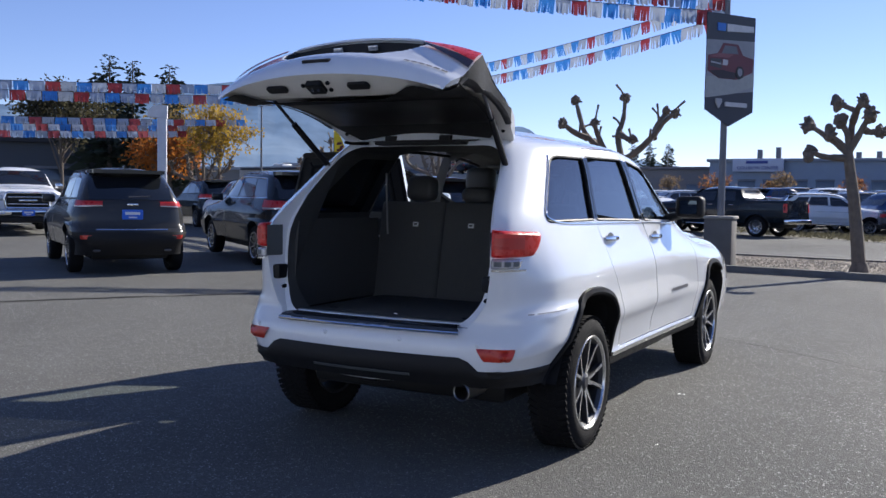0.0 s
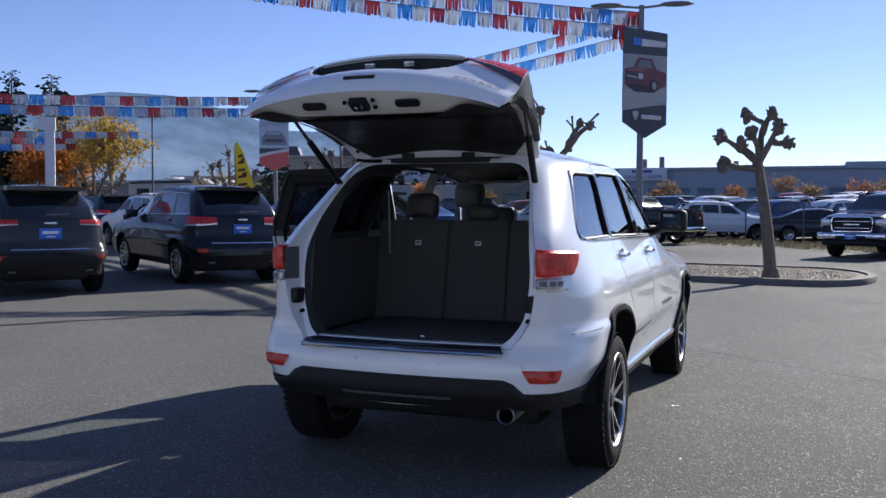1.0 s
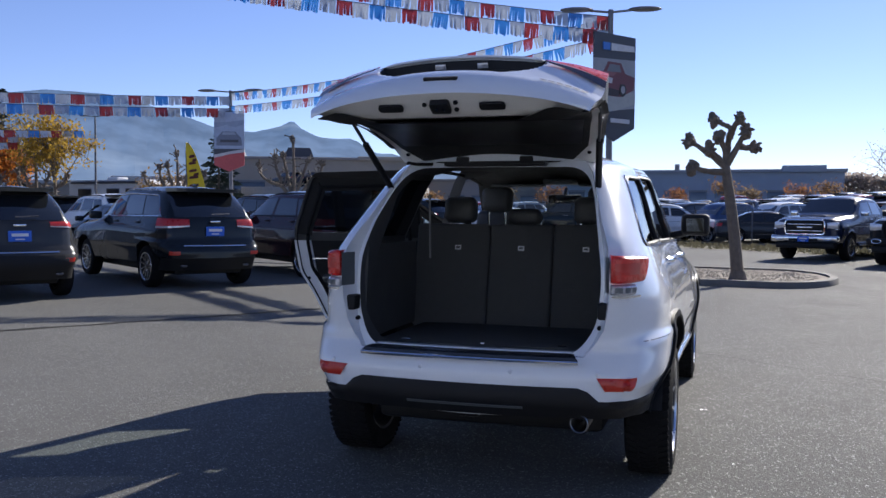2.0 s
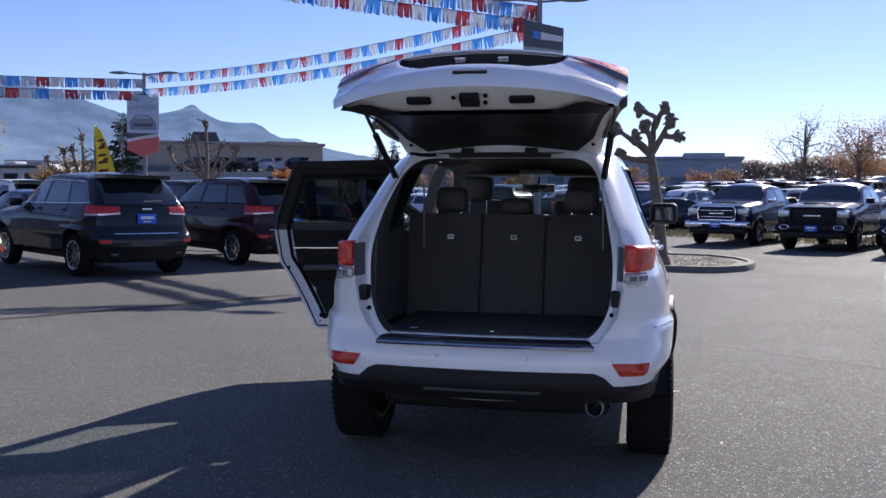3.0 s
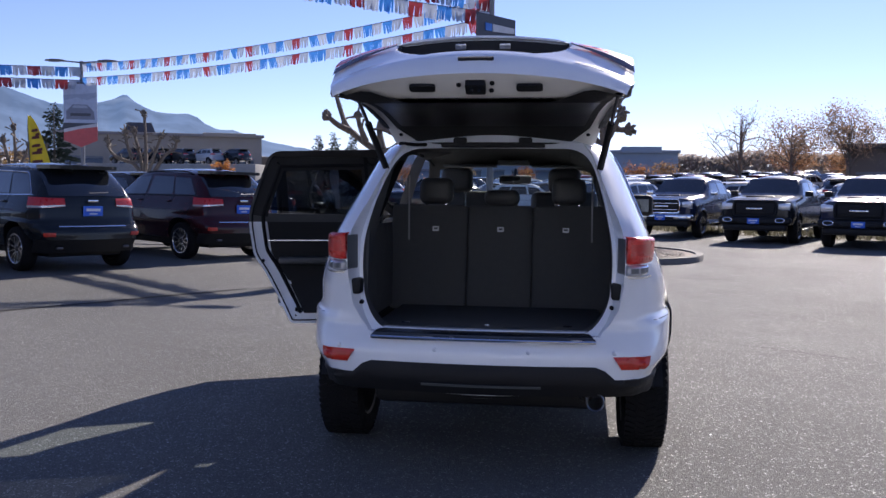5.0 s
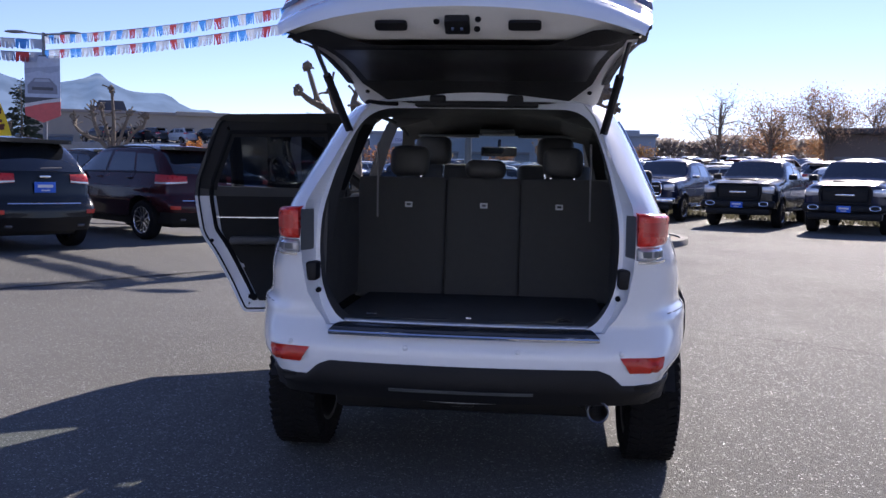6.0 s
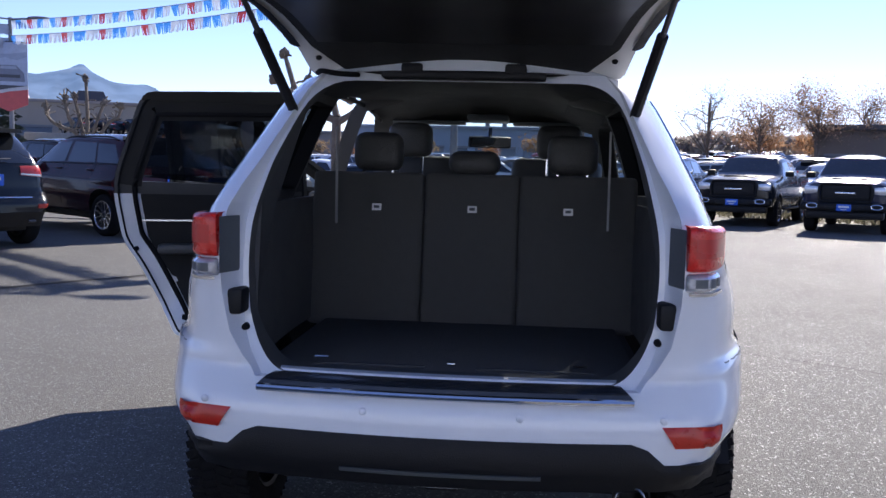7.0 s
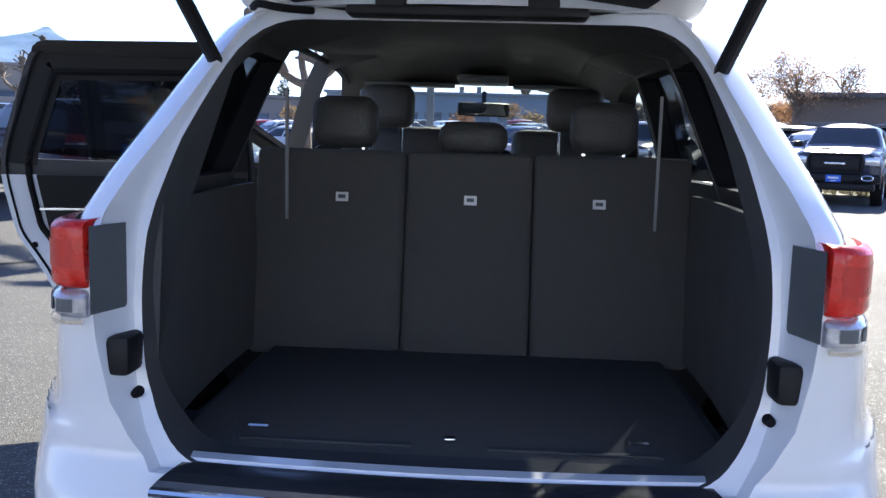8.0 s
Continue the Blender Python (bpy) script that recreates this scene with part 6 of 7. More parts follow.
ART2 = [
    ("sky_print", [(-1, 0.3), (1, 0.3), (1, 0.98), (-1, 0.98)], (0.36, 0.42, 0.54), "blue printed panel"),
    ("car_print", [(-0.85, 0.36), (0.85, 0.36), (0.8, 0.5), (0.4, 0.62), (-0.45, 0.62), (-0.85, 0.5)], (0.17, 0.19, 0.25), "dark vehicle shape"),
    ("car_glass", [(-0.5, 0.56), (0.45, 0.56), (0.36, 0.605), (-0.4, 0.605)], (0.3, 0.34, 0.42), ""),
    ("car_grille", [(-0.6, 0.42), (0.6, 0.42), (0.6, 0.47), (-0.6, 0.47)], (0.06, 0.065, 0.08), ""),
    ("far_hill", [(-1, 0.68), (-0.2, 0.74), (0.4, 0.70), (1, 0.76), (1, 0.84), (0.1, 0.80), (-1, 0.78)], (0.28, 0.33, 0.44), ""),
    ("red_foot", [(-1, 0.0), (0, -0.12), (1, 0.0), (1, 0.24), (0, 0.2), (-1, 0.13)], (0.5, 0.09, 0.09), "red foot"),
    ("white_swoosh", [(-1, 0.13), (0, 0.2), (1, 0.24), (1, 0.30), (0, 0.25), (-1, 0.19)], (0.5, 0.5, 0.52), ""),
]
POLE_A = (-1.2, 14.75)
pa = lamp_pole(*POLE_A, 5.5, "dark lamp pole with a printed vehicle banner, in a concrete planter", 0.9, (1, -1))
banner(pa, pose(0.10, -0.08, 3.12, 0, 0, 56), 1.26, 1.86, 0.3, ART1)
pl = box(-0.27, 0.27, -0.27, 0.27, 0, 1.0, 0.03)
part("pole_base", pl, mat("dark_concrete", (0.13, 0.125, 0.12), 0.85, var=0.22, scale=4, bump=0.4, bscale=80), pa, "square concrete pole base")
part("base_cap", box(-0.3, 0.3, -0.3, 0.3, 1.0, 1.06, 0.02), CONCRETE, pa)
POLE_B = (-15.2, 23.6)
pb = lamp_pole(*POLE_B, 5.45, "grey lamp pole with a blue and red banner", 1.1, (1, -1))
banner(pb, pose(0.0, -0.10, 2.9, 0, 0, 22), 1.02, 1.85, 0.2, ART2)
POLE_C = (-35.7, 42.5)
lamp_pole(*POLE_C, 7.0, "thin grey lamp pole by the trees", 0.9, (1, -1))

def foil(name, color, rough, metal=0.0):
    """Thin coloured foil: some sunlight shines through it."""
    m = mat(name, color, rough, metal=metal, var=0.2)
    nt = m.node_tree
    tr, mx = nt.nodes.new("ShaderNodeBsdfTranslucent"), nt.nodes.new("ShaderNodeMixShader")
    tr.inputs["Color"].default_value = (*color, 1)
    mx.inputs[0].default_value = 0.28
    nt.links.new(nt.nodes["Principled BSDF"].outputs[0], mx.inputs[1])
    nt.links.new(tr.outputs[0], mx.inputs[2])
    nt.links.new(mx.outputs[0], nt.nodes["Material Output"].inputs["Surface"])
    return m


PENNANT_MATS = [foil("pennant_red", (0.32, 0.04, 0.05), 0.35), foil("pennant_silver", (0.36, 0.41, 0.50), 0.3, 0.35), foil("pennant_blue", (0.04, 0.22, 0.62), 0.35), foil("pennant_white", (0.42, 0.47, 0.56), 0.4)]


def pennant_mesh(material, seed, w, h):
    """One fringed foil pennant: a folded head and hanging strips."""
    r = random.Random(seed)
    n = 7
    top = [(-w / 2 + w * k / n, 0, 0) for k in range(n + 1)]
    low = [(-w / 2 + w * k / n, 0.006, -h * 0.22) for k in range(n + 1)]
    verts, faces = top + low, []
    for k in range(n):
        faces.append((k, k + 1, n + 2 + k, n + 1 + k))
        x0, x1 = -w / 2 + w * k / n, -w / 2 + w * (k + 0.97) / n
        sw, b1, l = r.uniform(-0.014, 0.014), r.uniform(-0.04, 0.04), h * r.uniform(0.90, 1.04)
        b0 = len(verts)
        verts += [(x1 + sw * 0.5, b1 * 0.4, -l * 0.6), (x0 + sw * 0.5, b1 * 0.4, -l * 0.6), (x1 + sw, b1, -l), (x0 + sw, b1, -l)]
        faces += [(n + 1 + k, n + 2 + k, b0, b0 + 1), (b0 + 1, b0, b0 + 2, b0 + 3)]
    me = bpy.data.meshes.new("pennant")
    me.from_pydata(verts, [], faces)
    me.materials.append(material)
    return me


PENNANTS = {}


def pennant_string(a, c, sag, w, h, order, seed, label):
    a, c = Vector(a), Vector(c)
    th = thing("pennant_string", label, "pennant string", pose(*a), "strings of pennants")
    d = c - a
    pts = [Vector((d.x * t, d.y * t, d.z * t - 4 * sag * t * (1 - t))) for t in np.linspace(0, 1, 25)]
    part("cord", tube(pts, 0.008, 5), STEEL, th)
    n = int(d.length / (w * 1.04))
    yaw = math.atan2(d.y, d.x)
    r = random.Random(seed)
    for i in range(n):
        t = (i + 0.5) / n
        k = order[(i + seed) % len(order)]
        key = (k, r.randrange(4), w, h)
        if key not in PENNANTS:
            PENNANTS[key] = pennant_mesh(PENNANT_MATS[k], hash(key[:2]) % 97 + 1, w, h)
        o = new("pennant", PENNANTS[key])
        o.parent = th
        slope = math.atan2(d.z - 4 * sag * (1 - 2 * t), math.hypot(d.x, d.y))
        o.matrix_basis = Matrix.Translation((d.x * t, d.y * t, d.z * t - 4 * sag * t * (1 - t))) @ Matrix.Rotation(yaw, 4, "Z") @ Matrix.Rotation(-slope, 4, "Y") @ Matrix.Rotation(r.uniform(-0.25, 0.25), 4, "X")
    return th


AT, BT = (POLE_A[0], POLE_A[1]), (POLE_B[0], POLE_B[1])
FOIL = "red, silver and blue foil pennants strung between poles"
pennant_string((*AT, 5.36), (*BT, 5.37), 0.25, 0.30, 0.26, (1, 0, 1, 2, 3, 2), 0, FOIL)
pennant_string((*AT, 4.98), (*BT, 4.92), 0.22, 0.30, 0.26, (2, 1, 0, 1, 3, 2), 1, FOIL)
pennant_string((*AT, 5.36), (-17.8, 3.6, 7.35), 0.4, 0.30, 0.28, (2, 1, 0, 1), 2, FOIL)
pennant_string((*AT, 5.07), (-17.8, 3.5, 7.05), 0.4, 0.30, 0.28, (0, 1, 2, 3), 3, FOIL)
pennant_string((*BT, 5.24), (-25.6, 8.2, 4.42), 0.15, 0.42, 0.30, (3, 2, 1, 0), 0, FOIL)
pennant_string((*BT, 4.84), (-25.6, 8.0, 4.20), 0.15, 0.42, 0.30, (2, 1, 0, 1), 1, FOIL)
for k, (ea, ec) in enumerate((((-27.4, 31.2, 4.95), (-32.0, 18.0, 4.25)), ((-29.4, 29.3, 4.62), (-32.0, 18.0, 3.96)), ((-29.4, 29.3, 4.32), (-32.0, 18.0, 3.68)))):
    pennant_string(ea, ec, 0.05, 0.50, 0.30, (2, 1, 0, 1), k, FOIL)


# ---- trees ----
def pollard(name, base, right, trunk, limbs, label, seed, knob=0.13, r0=0.14, stubs=2):
    """A pollarded tree: leaning trunk, bare limbs and knobbly ends with stubs."""
    t = thing(name, label, "tree", pose(*base))
    rr = random.Random(seed)
    rt = Vector((right[0], right[1], 0)).normalized()
    dp = Vector((-rt.y, rt.x, 0))
    def pt(q, depth=0.0):
        return rt * q[0] + dp * depth + Vector((0, 0, q[1]))
    bm = bmesh.new()
    tp = [pt(q) for q in trunk]
    add_tube(bm, chaikin(tp, 2), list(np.linspace(r0, r0 * 0.6, len(chaikin(tp, 2)))), 10)
    add_tube(bm, [tp[0] - Vector((0, 0, 0.05)), tp[0] + Vector((0, 0, 0.16))], [r0 * 1.5, r0 * 1.02], 10)
    part("trunk", bm, BARK, t, "bare grey-brown trunk")
    for pts in limbs:
        dep = rr.uniform(-0.5, 0.5)
        p3 = [pt(q, dep * i / (len(pts) - 1)) for i, q in enumerate(pts)]
        c = chaikin(p3, 2)
        lb = bmesh.new()
        add_tube(lb, c, [r0 * (0.58 - 0.32 * i / len(c)) * rr.uniform(0.9, 1.12) for i in range(len(c))], 8)
        for _ in range(stubs):
            i = rr.randrange(len(c) // 3, len(c))
            d = Vector((rr.gauss(0, 1), rr.gauss(0, 1), rr.gauss(0.8, 0.7))).normalized()
            q = Vector(c[i])
            ln = rr.uniform(0.15, 0.4) * (1 + r0 * 2)
            add_tube(lb, [q, q + d * ln * 0.5 + Vector((0, 0, 0.03)), q + d * ln], [r0 * 0.2, r0 * 0.15, r0 * 0.2], 6)
        limb = part("limb", lb, BARK, t)
        kb = bmesh.new()
        end = Vector(c[-1])
        bmesh.ops.create_icosphere(kb, subdivisions=3, radius=knob, matrix=Matrix.Translation(end))
        for v in kb.verts:
            n = noise.noise(v.co * 7) * 0.75 + noise.noise(v.co * 19) * 0.4
            q = (v.co - end) * (0.95 + n)
            v.co = end + Vector((q.x, q.y, q.z * 1.25))
        for _ in range(12):
            d = Vector((rr.gauss(0, 1), rr.gauss(0, 1), rr.gauss(0.6, 0.8))).normalized()
            add_tube(kb, [end + d * knob * 0.5, end + d * knob * rr.uniform(1.15, 1.6)], [0.034, 0.018], 5)
        part("knob", kb, BARK, limb, "knobbly pollard head")
    return t


pollard("pollarded_tree", (1.34, 14.5, 0.1), (0.998, 0.063), [(0.019, 0.000), (-0.037, 0.661), (-0.130, 1.417), (-0.205, 1.890), (-0.251, 2.221)], [
    [(-0.233, 2.079), (-0.465, 2.079), (-0.670, 2.098), (-0.883, 2.173)],
    [(-0.251, 2.173), (-0.465, 2.362), (-0.698, 2.533), (-0.949, 2.703)],
    [(-0.251, 2.221), (-0.419, 2.381), (-0.577, 2.514)],
    [(-0.251, 2.173), (-0.242, 2.457), (-0.326, 2.627), (-0.391, 2.740)],
    [(-0.242, 2.268), (-0.205, 2.693), (-0.130, 2.948), (-0.279, 3.024), (-0.465, 3.118)],
    [(-0.186, 2.740), (-0.130, 2.929), (-0.037, 3.071)],
    [(-0.223, 2.221), (-0.093, 2.457), (0.019, 2.693), (0.093, 2.854)],
    [(-0.019, 2.599), (0.112, 2.533), (0.279, 2.551)],
], "bare pollarded tree in the gravel island", 1, 0.105, 0.13, 0)
pollard("pollarded_tree", (-3.85, 16.6, 0.1), (0.96, 0.28), [(0.05, 0), (0.02, 0.9), (0, 1.7), (0, 2.25)], [
    [(0, 2.15), (-0.40, 2.36), (-0.85, 2.75), (-0.98, 3.2), (-1.08, 3.55)],
    [(-0.78, 2.66), (-1.05, 2.75), (-1.3, 2.95)],
    [(0, 2.25), (-0.10, 2.75), (0.04, 3.07), (0.06, 3.62)],
    [(0.04, 2.15), (0.40, 2.36), (0.76, 2.75), (0.96, 3.05), (1.20, 3.18)],
    [(0.72, 2.65), (0.80, 2.98), (1.0, 3.28)],
    [(-0.04, 2.75), (0.16, 2.62), (0.24, 2.58)],
    [(-0.40, 2.4), (-0.56, 2.8), (-0.6, 2.97)],
], "bare pollarded tree in the gravel island", 2, 0.095, 0.145, 3)
for k, (x, y, s) in enumerate(((-25.0, 35.0, 1.1), (-18.0, 33.8, 1.22), (-30.0, 31.0, 1.0))):
    pollard("pollarded_tree", (x, y, 0), (0.85, 0.5), [(0, 0), (0.03, 1.0), (0, 1.7)], [
        [(0, 1.5), (-0.37, 2.0 * s), (-0.89, 2.1 * s), (-1.41, 2.35 * s), (-1.55, 2.8 * s)],
        [(0, 1.6), (-0.22, 2.4 * s), (-0.44, 3.2 * s)],
        [(0, 1.7), (0.07, 2.6 * s), (0, 3.8 * s)],
        [(0, 1.6), (0.37, 2.3 * s), (0.67, 3.0 * s)],
        [(0, 1.5), (0.52, 1.9 * s), (0.89, 2.4 * s), (1.26, 2.5 * s), (1.33, 2.9 * s)],
        [(-0.52, 2.2 * s), (-0.74, 2.6 * s), (-0.81, 3.1 * s)],
    ], "bare pollarded tree before the shops", 5 + k, 0.125, 0.17, 14)


def leafy_tree(x, y, h, crown, color, label, seed, leaves=2600, size=0.09):
    """A trunk with forking limbs and a ragged crown of loose leaves."""
    t = thing("tree", label, "tree", pose(x, y, lie(x, y)))
    r = random.Random(seed)
    cw, ch = crown
    bm = bmesh.new()
    cz = h - ch / 2
    add_tube(bm, [(0, 0, 0), (0.05, 0, h * 0.25), (0, 0.03, h * 0.6), (0.05, 0, h * 0.9)], [0.020 * h, 0.016 * h, 0.010 * h, 0.004 * h], 8)
    tips = []
    for k in range(22):
        a, e = r.uniform(0, 6.28), r.uniform(-0.2, 1.2)
        st = Vector((0, 0, h * r.uniform(0.28, 0.75)))
        d = Vector((math.cos(a) * math.cos(e) * cw / 2, math.sin(a) * math.cos(e) * cw / 2, math.sin(e) * ch / 2))
        en = Vector((0, 0, cz)) + d * r.uniform(0.75, 1.05)
        mid = st.lerp(en, 0.5) + Vector((0, 0, 0.1 * h * r.uniform(-0.3, 1)))
        add_tube(bm, [st, mid, en], [0.008 * h, 0.005 * h, 0.0015 * h], 5)
        for _ in range(7):
            q = mid.lerp(en, r.random())
            e2 = q + Vector((r.gauss(0, 1), r.gauss(0, 1), r.gauss(0.5, 0.8))) * 0.12 * cw
            add_tube(bm, [q, e2], [0.0026 * h, 0.0009 * h], 3)
            tips.append(e2)
        tips.append(en)
        tips.append(mid)
    part("trunk", bm, BARK, t)
    verts, faces = [], []
    for k in range(leaves):
        c = r.choice(tips)
        g = cw * 0.065
        p = c + Vector((r.gauss(0, g), r.gauss(0, g), r.gauss(0, g * 0.8)))
        s = size * r.uniform(0.5, 1.3)
        u = Vector((r.gauss(0, 1), r.gauss(0, 1), r.gauss(0, 1))).normalized() * s
        w = u.cross(Vector((r.gauss(0, 1), r.gauss(0, 1), r.gauss(0, 1)))).normalized() * s * 0.6
        b0 = len(verts)
        verts.extend((p + u, p + w, p - u, p - w))
        faces.append((b0, b0 + 1, b0 + 2, b0 + 3))
    if leaves:
        me = bpy.data.meshes.new("crown")
        me.from_pydata([tuple(v) for v in verts], [], faces)
        o = part("crown", me, leaf_mat(color), t, smooth=0)
    return t


ORANGE, YELLOW, RUST = (0.36, 0.13, 0.025), (0.34, 0.22, 0.035), (0.28, 0.19, 0.135)
leafy_tree(-34.4, 32.9, 4.35, (3.6, 2.9), ORANGE, "round orange autumn tree", 1, 4200, size=0.11)
leafy_tree(-28.9, 31.0, 5.8, (3.3, 4.4), YELLOW, "tall thinning yellow autumn tree", 2, 3600, size=0.08)
leafy_tree(-36.0, 36.5, 6.2, (5.0, 4.0), (0.2, 0.14, 0.05), "half bare autumn tree", 3, 2000, size=0.1)
leafy_tree(-43.5, 33.5, 7.0, (4.6, 2.6), (0.06, 0.055, 0.03), "dark olive tree behind the pennants", 4, 5200, size=0.12)


def conifer(x, y, h, label, seed, w=0.2):
    """A spire with uneven whorls of drooping boughs; sky shows between them."""
    t = thing("conifer", label, "tree", pose(x, y, lie(x, y)))
    r = random.Random(seed)
    part("trunk", tube([(0, 0, 0), (0, 0, h)], [0.022 * h, 0.003 * h], 6), BARK, t)
    verts, faces = [], []
    for k in range(34):
        f = k / 34 + r.uniform(-0.02, 0.02)
        for _ in range(9):
            if r.random() < 0.25:
                continue
            a = r.uniform(0, 6.28)
            L = h * w * (0.25 + 0.9 * (1 - f) ** 0.8) * r.uniform(0.45, 1.1) * (0.75 if k % 3 else 1.1)
            d = Vector((math.cos(a), math.sin(a), r.uniform(-0.3, 0.12)))
            n = Vector((-d.y, d.x, 0))
            for q in (0.3, 0.55, 0.8, 1.0):
                p = Vector((0, 0, h * min(1.0, 0.2 + 0.8 * f + r.gauss(0, 0.022)))) + d * L * q + Vector((0, 0, -0.12 * L * q * q + r.gauss(0, 0.03 * L)))
                c = L * r.uniform(0.13, 0.26)
                b0 = len(verts)
                verts.extend(tuple(v) for v in (p - d * c, p + n * c * 0.8, p + d * c * 1.3, p - n * c * 0.8, p + Vector((0, 0, c * 0.6)), p - Vector((0, 0, c * 0.5))))
                faces.extend(((b0, b0 + 1, b0 + 2, b0 + 3), (b0, b0 + 4, b0 + 2, b0 + 5)))
    me = bpy.data.meshes.new("crown")
    me.from_pydata(verts, [], faces)
    part("crown", me, mat("conifer_needles", (0.045, 0.06, 0.042), 0.9, var=0.3, island=0.4), t, smooth=0)
    return t


for k, (x, y, h) in enumerate(((-46.8, 40.1, 10.4), (-45.8, 41.2, 10.1), (-44.0, 42.8, 9.9), (-40.6, 64.6, 8.0), (-33.5, 118.0, 7.2), (-31.5, 119.0, 7.6), (-29.0, 119.0, 7.2))):
    conifer(x, y, h, "dark green conifer in the distance", 20 + k)

# bare and rust-coloured trees past the car park
for k, (x, y, h, c, n) in enumerate(((9.5, 58, 6.4, RUST, 160), (12.5, 57, 6.0, RUST, 900), (15.5, 55, 6.2, RUST, 1300), (18.5, 56, 6.0, RUST, 500), (22.0, 54, 5.5, RUST, 700), (25.5, 52, 6.0, RUST, 300), (13.8, 62, 4.2, (0.30, 0.17, 0.09), 1000), (17.5, 61, 4.0, (0.30, 0.17, 0.09), 1000), (21.5, 60, 4.2, RUST, 900))):
    leafy_tree(x + 2.2, y, h * 0.93, (h * 0.75, h * 0.72), c, "half bare rust-brown autumn tree", 30 + k, int(n * 4.5), size=0.06)
for k, (x, y, h, w, c) in enumerate(((-30.9, 42.4, 3.2, 3.2, (0.24, 0.15, 0.06)), (-32.6, 43.4, 2.8, 2.6, (0.2, 0.14, 0.07)), (-24.6, 60.0, 3.2, 1.7, (0.34, 0.14, 0.04)), (-46.0, 70.5, 3.4, 3.6, (0.22, 0.15, 0.07)))):
    leafy_tree(x, y, h, (w, h * 0.8), c, "small orange-brown autumn tree before the shops", 80 + k, 900, size=0.10)
rt = random.Random(50)
for k, (x, y) in enumerate(((-27, 82), (-20.5, 87), (-15.5, 84), (-11, 88), (-9.6, 84.5), (-3.6, 85), (0.8, 89), (3, 84), (7.2, 88), (9.6, 85))):
    h = rt.uniform(2.0, 3.3)
    leafy_tree(x, y, h, (h * rt.uniform(0.7, 1.1), h * 0.75), ((0.22, 0.13, 0.06), (0.17, 0.12, 0.07), (0.24, 0.11, 0.05))[k % 3], "small autumn tree in the far car park", 50 + k, 420, size=0.12)


def far_woods(line, label, seed, n, color):
    """A distant hedge of trees: uneven clumps of small leaves on short stems."""
    r = random.Random(seed)
    verts, faces = [], []
    for k in range(n):
        f = r.random() * (len(line) - 1)
        i = int(f)
        a, c = Vector(line[i]), Vector(line[i + 1])
        p = a.lerp(c, f - i)
        q = (p.x + p.y) * 0.11
        top = 4.6 + 1.3 * noise.noise(Vector((q, 3.1, 0))) + 1.1 * noise.noise(Vector((q * 3.3, 1.7, 0)))
        z = top * (r.random() ** 0.7)
        o = Vector((p.x + r.gauss(0, 0.6), p.y + r.uniform(-1.5, 1.5), z + 1.6))
        u = Vector((r.gauss(0, 1), r.gauss(0, 1), r.gauss(0, 1))).normalized() * r.uniform(0.12, 0.34)
        w = u.cross(Vector((r.gauss(0, 1), r.gauss(0, 1), r.gauss(0, 1)))).normalized() * 0.2
        b0 = len(verts)
        verts.extend((tuple(o + u), tuple(o + w), tuple(o - u), tuple(o - w)))
        faces.append((b0, b0 + 1, b0 + 2, b0 + 3))
    me = bpy.data.meshes.new("far_woods")
    me.from_pydata(verts, [], faces)
    return tagged(part("far_woods", me, leaf_mat(color), smooth=0), label, "trees", kind="stuff")


far_woods([(10, 118), (26, 112), (42, 100), (60, 80), (74, 58)], "brown and olive autumn trees along the horizon", 71, 26000, (0.36, 0.32, 0.29))


# ---- buildings ----
def building(name, x0, y0, x1, y1, depth, h, wallc, roofc, label, bays, parapets=(), base=0.0, wcol=(0.05, 0.06, 0.07)):
    """A long low building: walls, band of windows, roof edge and raised parapets; front runs from (x0, y0) to (x1, y1)."""
    d = Vector((x1 - x0, y1 - y0, 0))
    w = d.length
    b = thing(name, label, "building", pose(x0, y0, base, 0, 0, math.degrees(math.atan2(d.y, d.x))))
    wm = mat("wall_%s" % name, wallc, 0.85, var=0.12, scale=0.6, bump=0.2, bscale=20)
    part("wall", box(0, w, 0, depth, 0, h), wm, b, smooth=0)
    part("roof", box(-0.3, w + 0.3, -0.4, depth + 0.3, h, h + 0.35, 0.04), mat("roof_%s" % name, roofc, 0.7, var=0.1), b)
    for a, c, hh in parapets:
        part("parapet", box(a * w, c * w, -0.5, depth * 0.5, h - 0.02, h + hh, 0.05), wm, b)
    for k in range(bays):
        cx = w * (k + 0.5) / bays
        ww = w / bays * 0.34
        win = part("window", box(cx - ww, cx + ww, -0.05, 0.02, h * 0.18, h * 0.62, 0.02), mat("window_band", wcol, 0.12, var=0.1, coat=1.0), b)
        part("frame", box(cx - ww - 0.08, cx + ww + 0.08, -0.08, 0.0, h * 0.62, h * 0.66, 0.01), GREYPOLE, win)
    return b


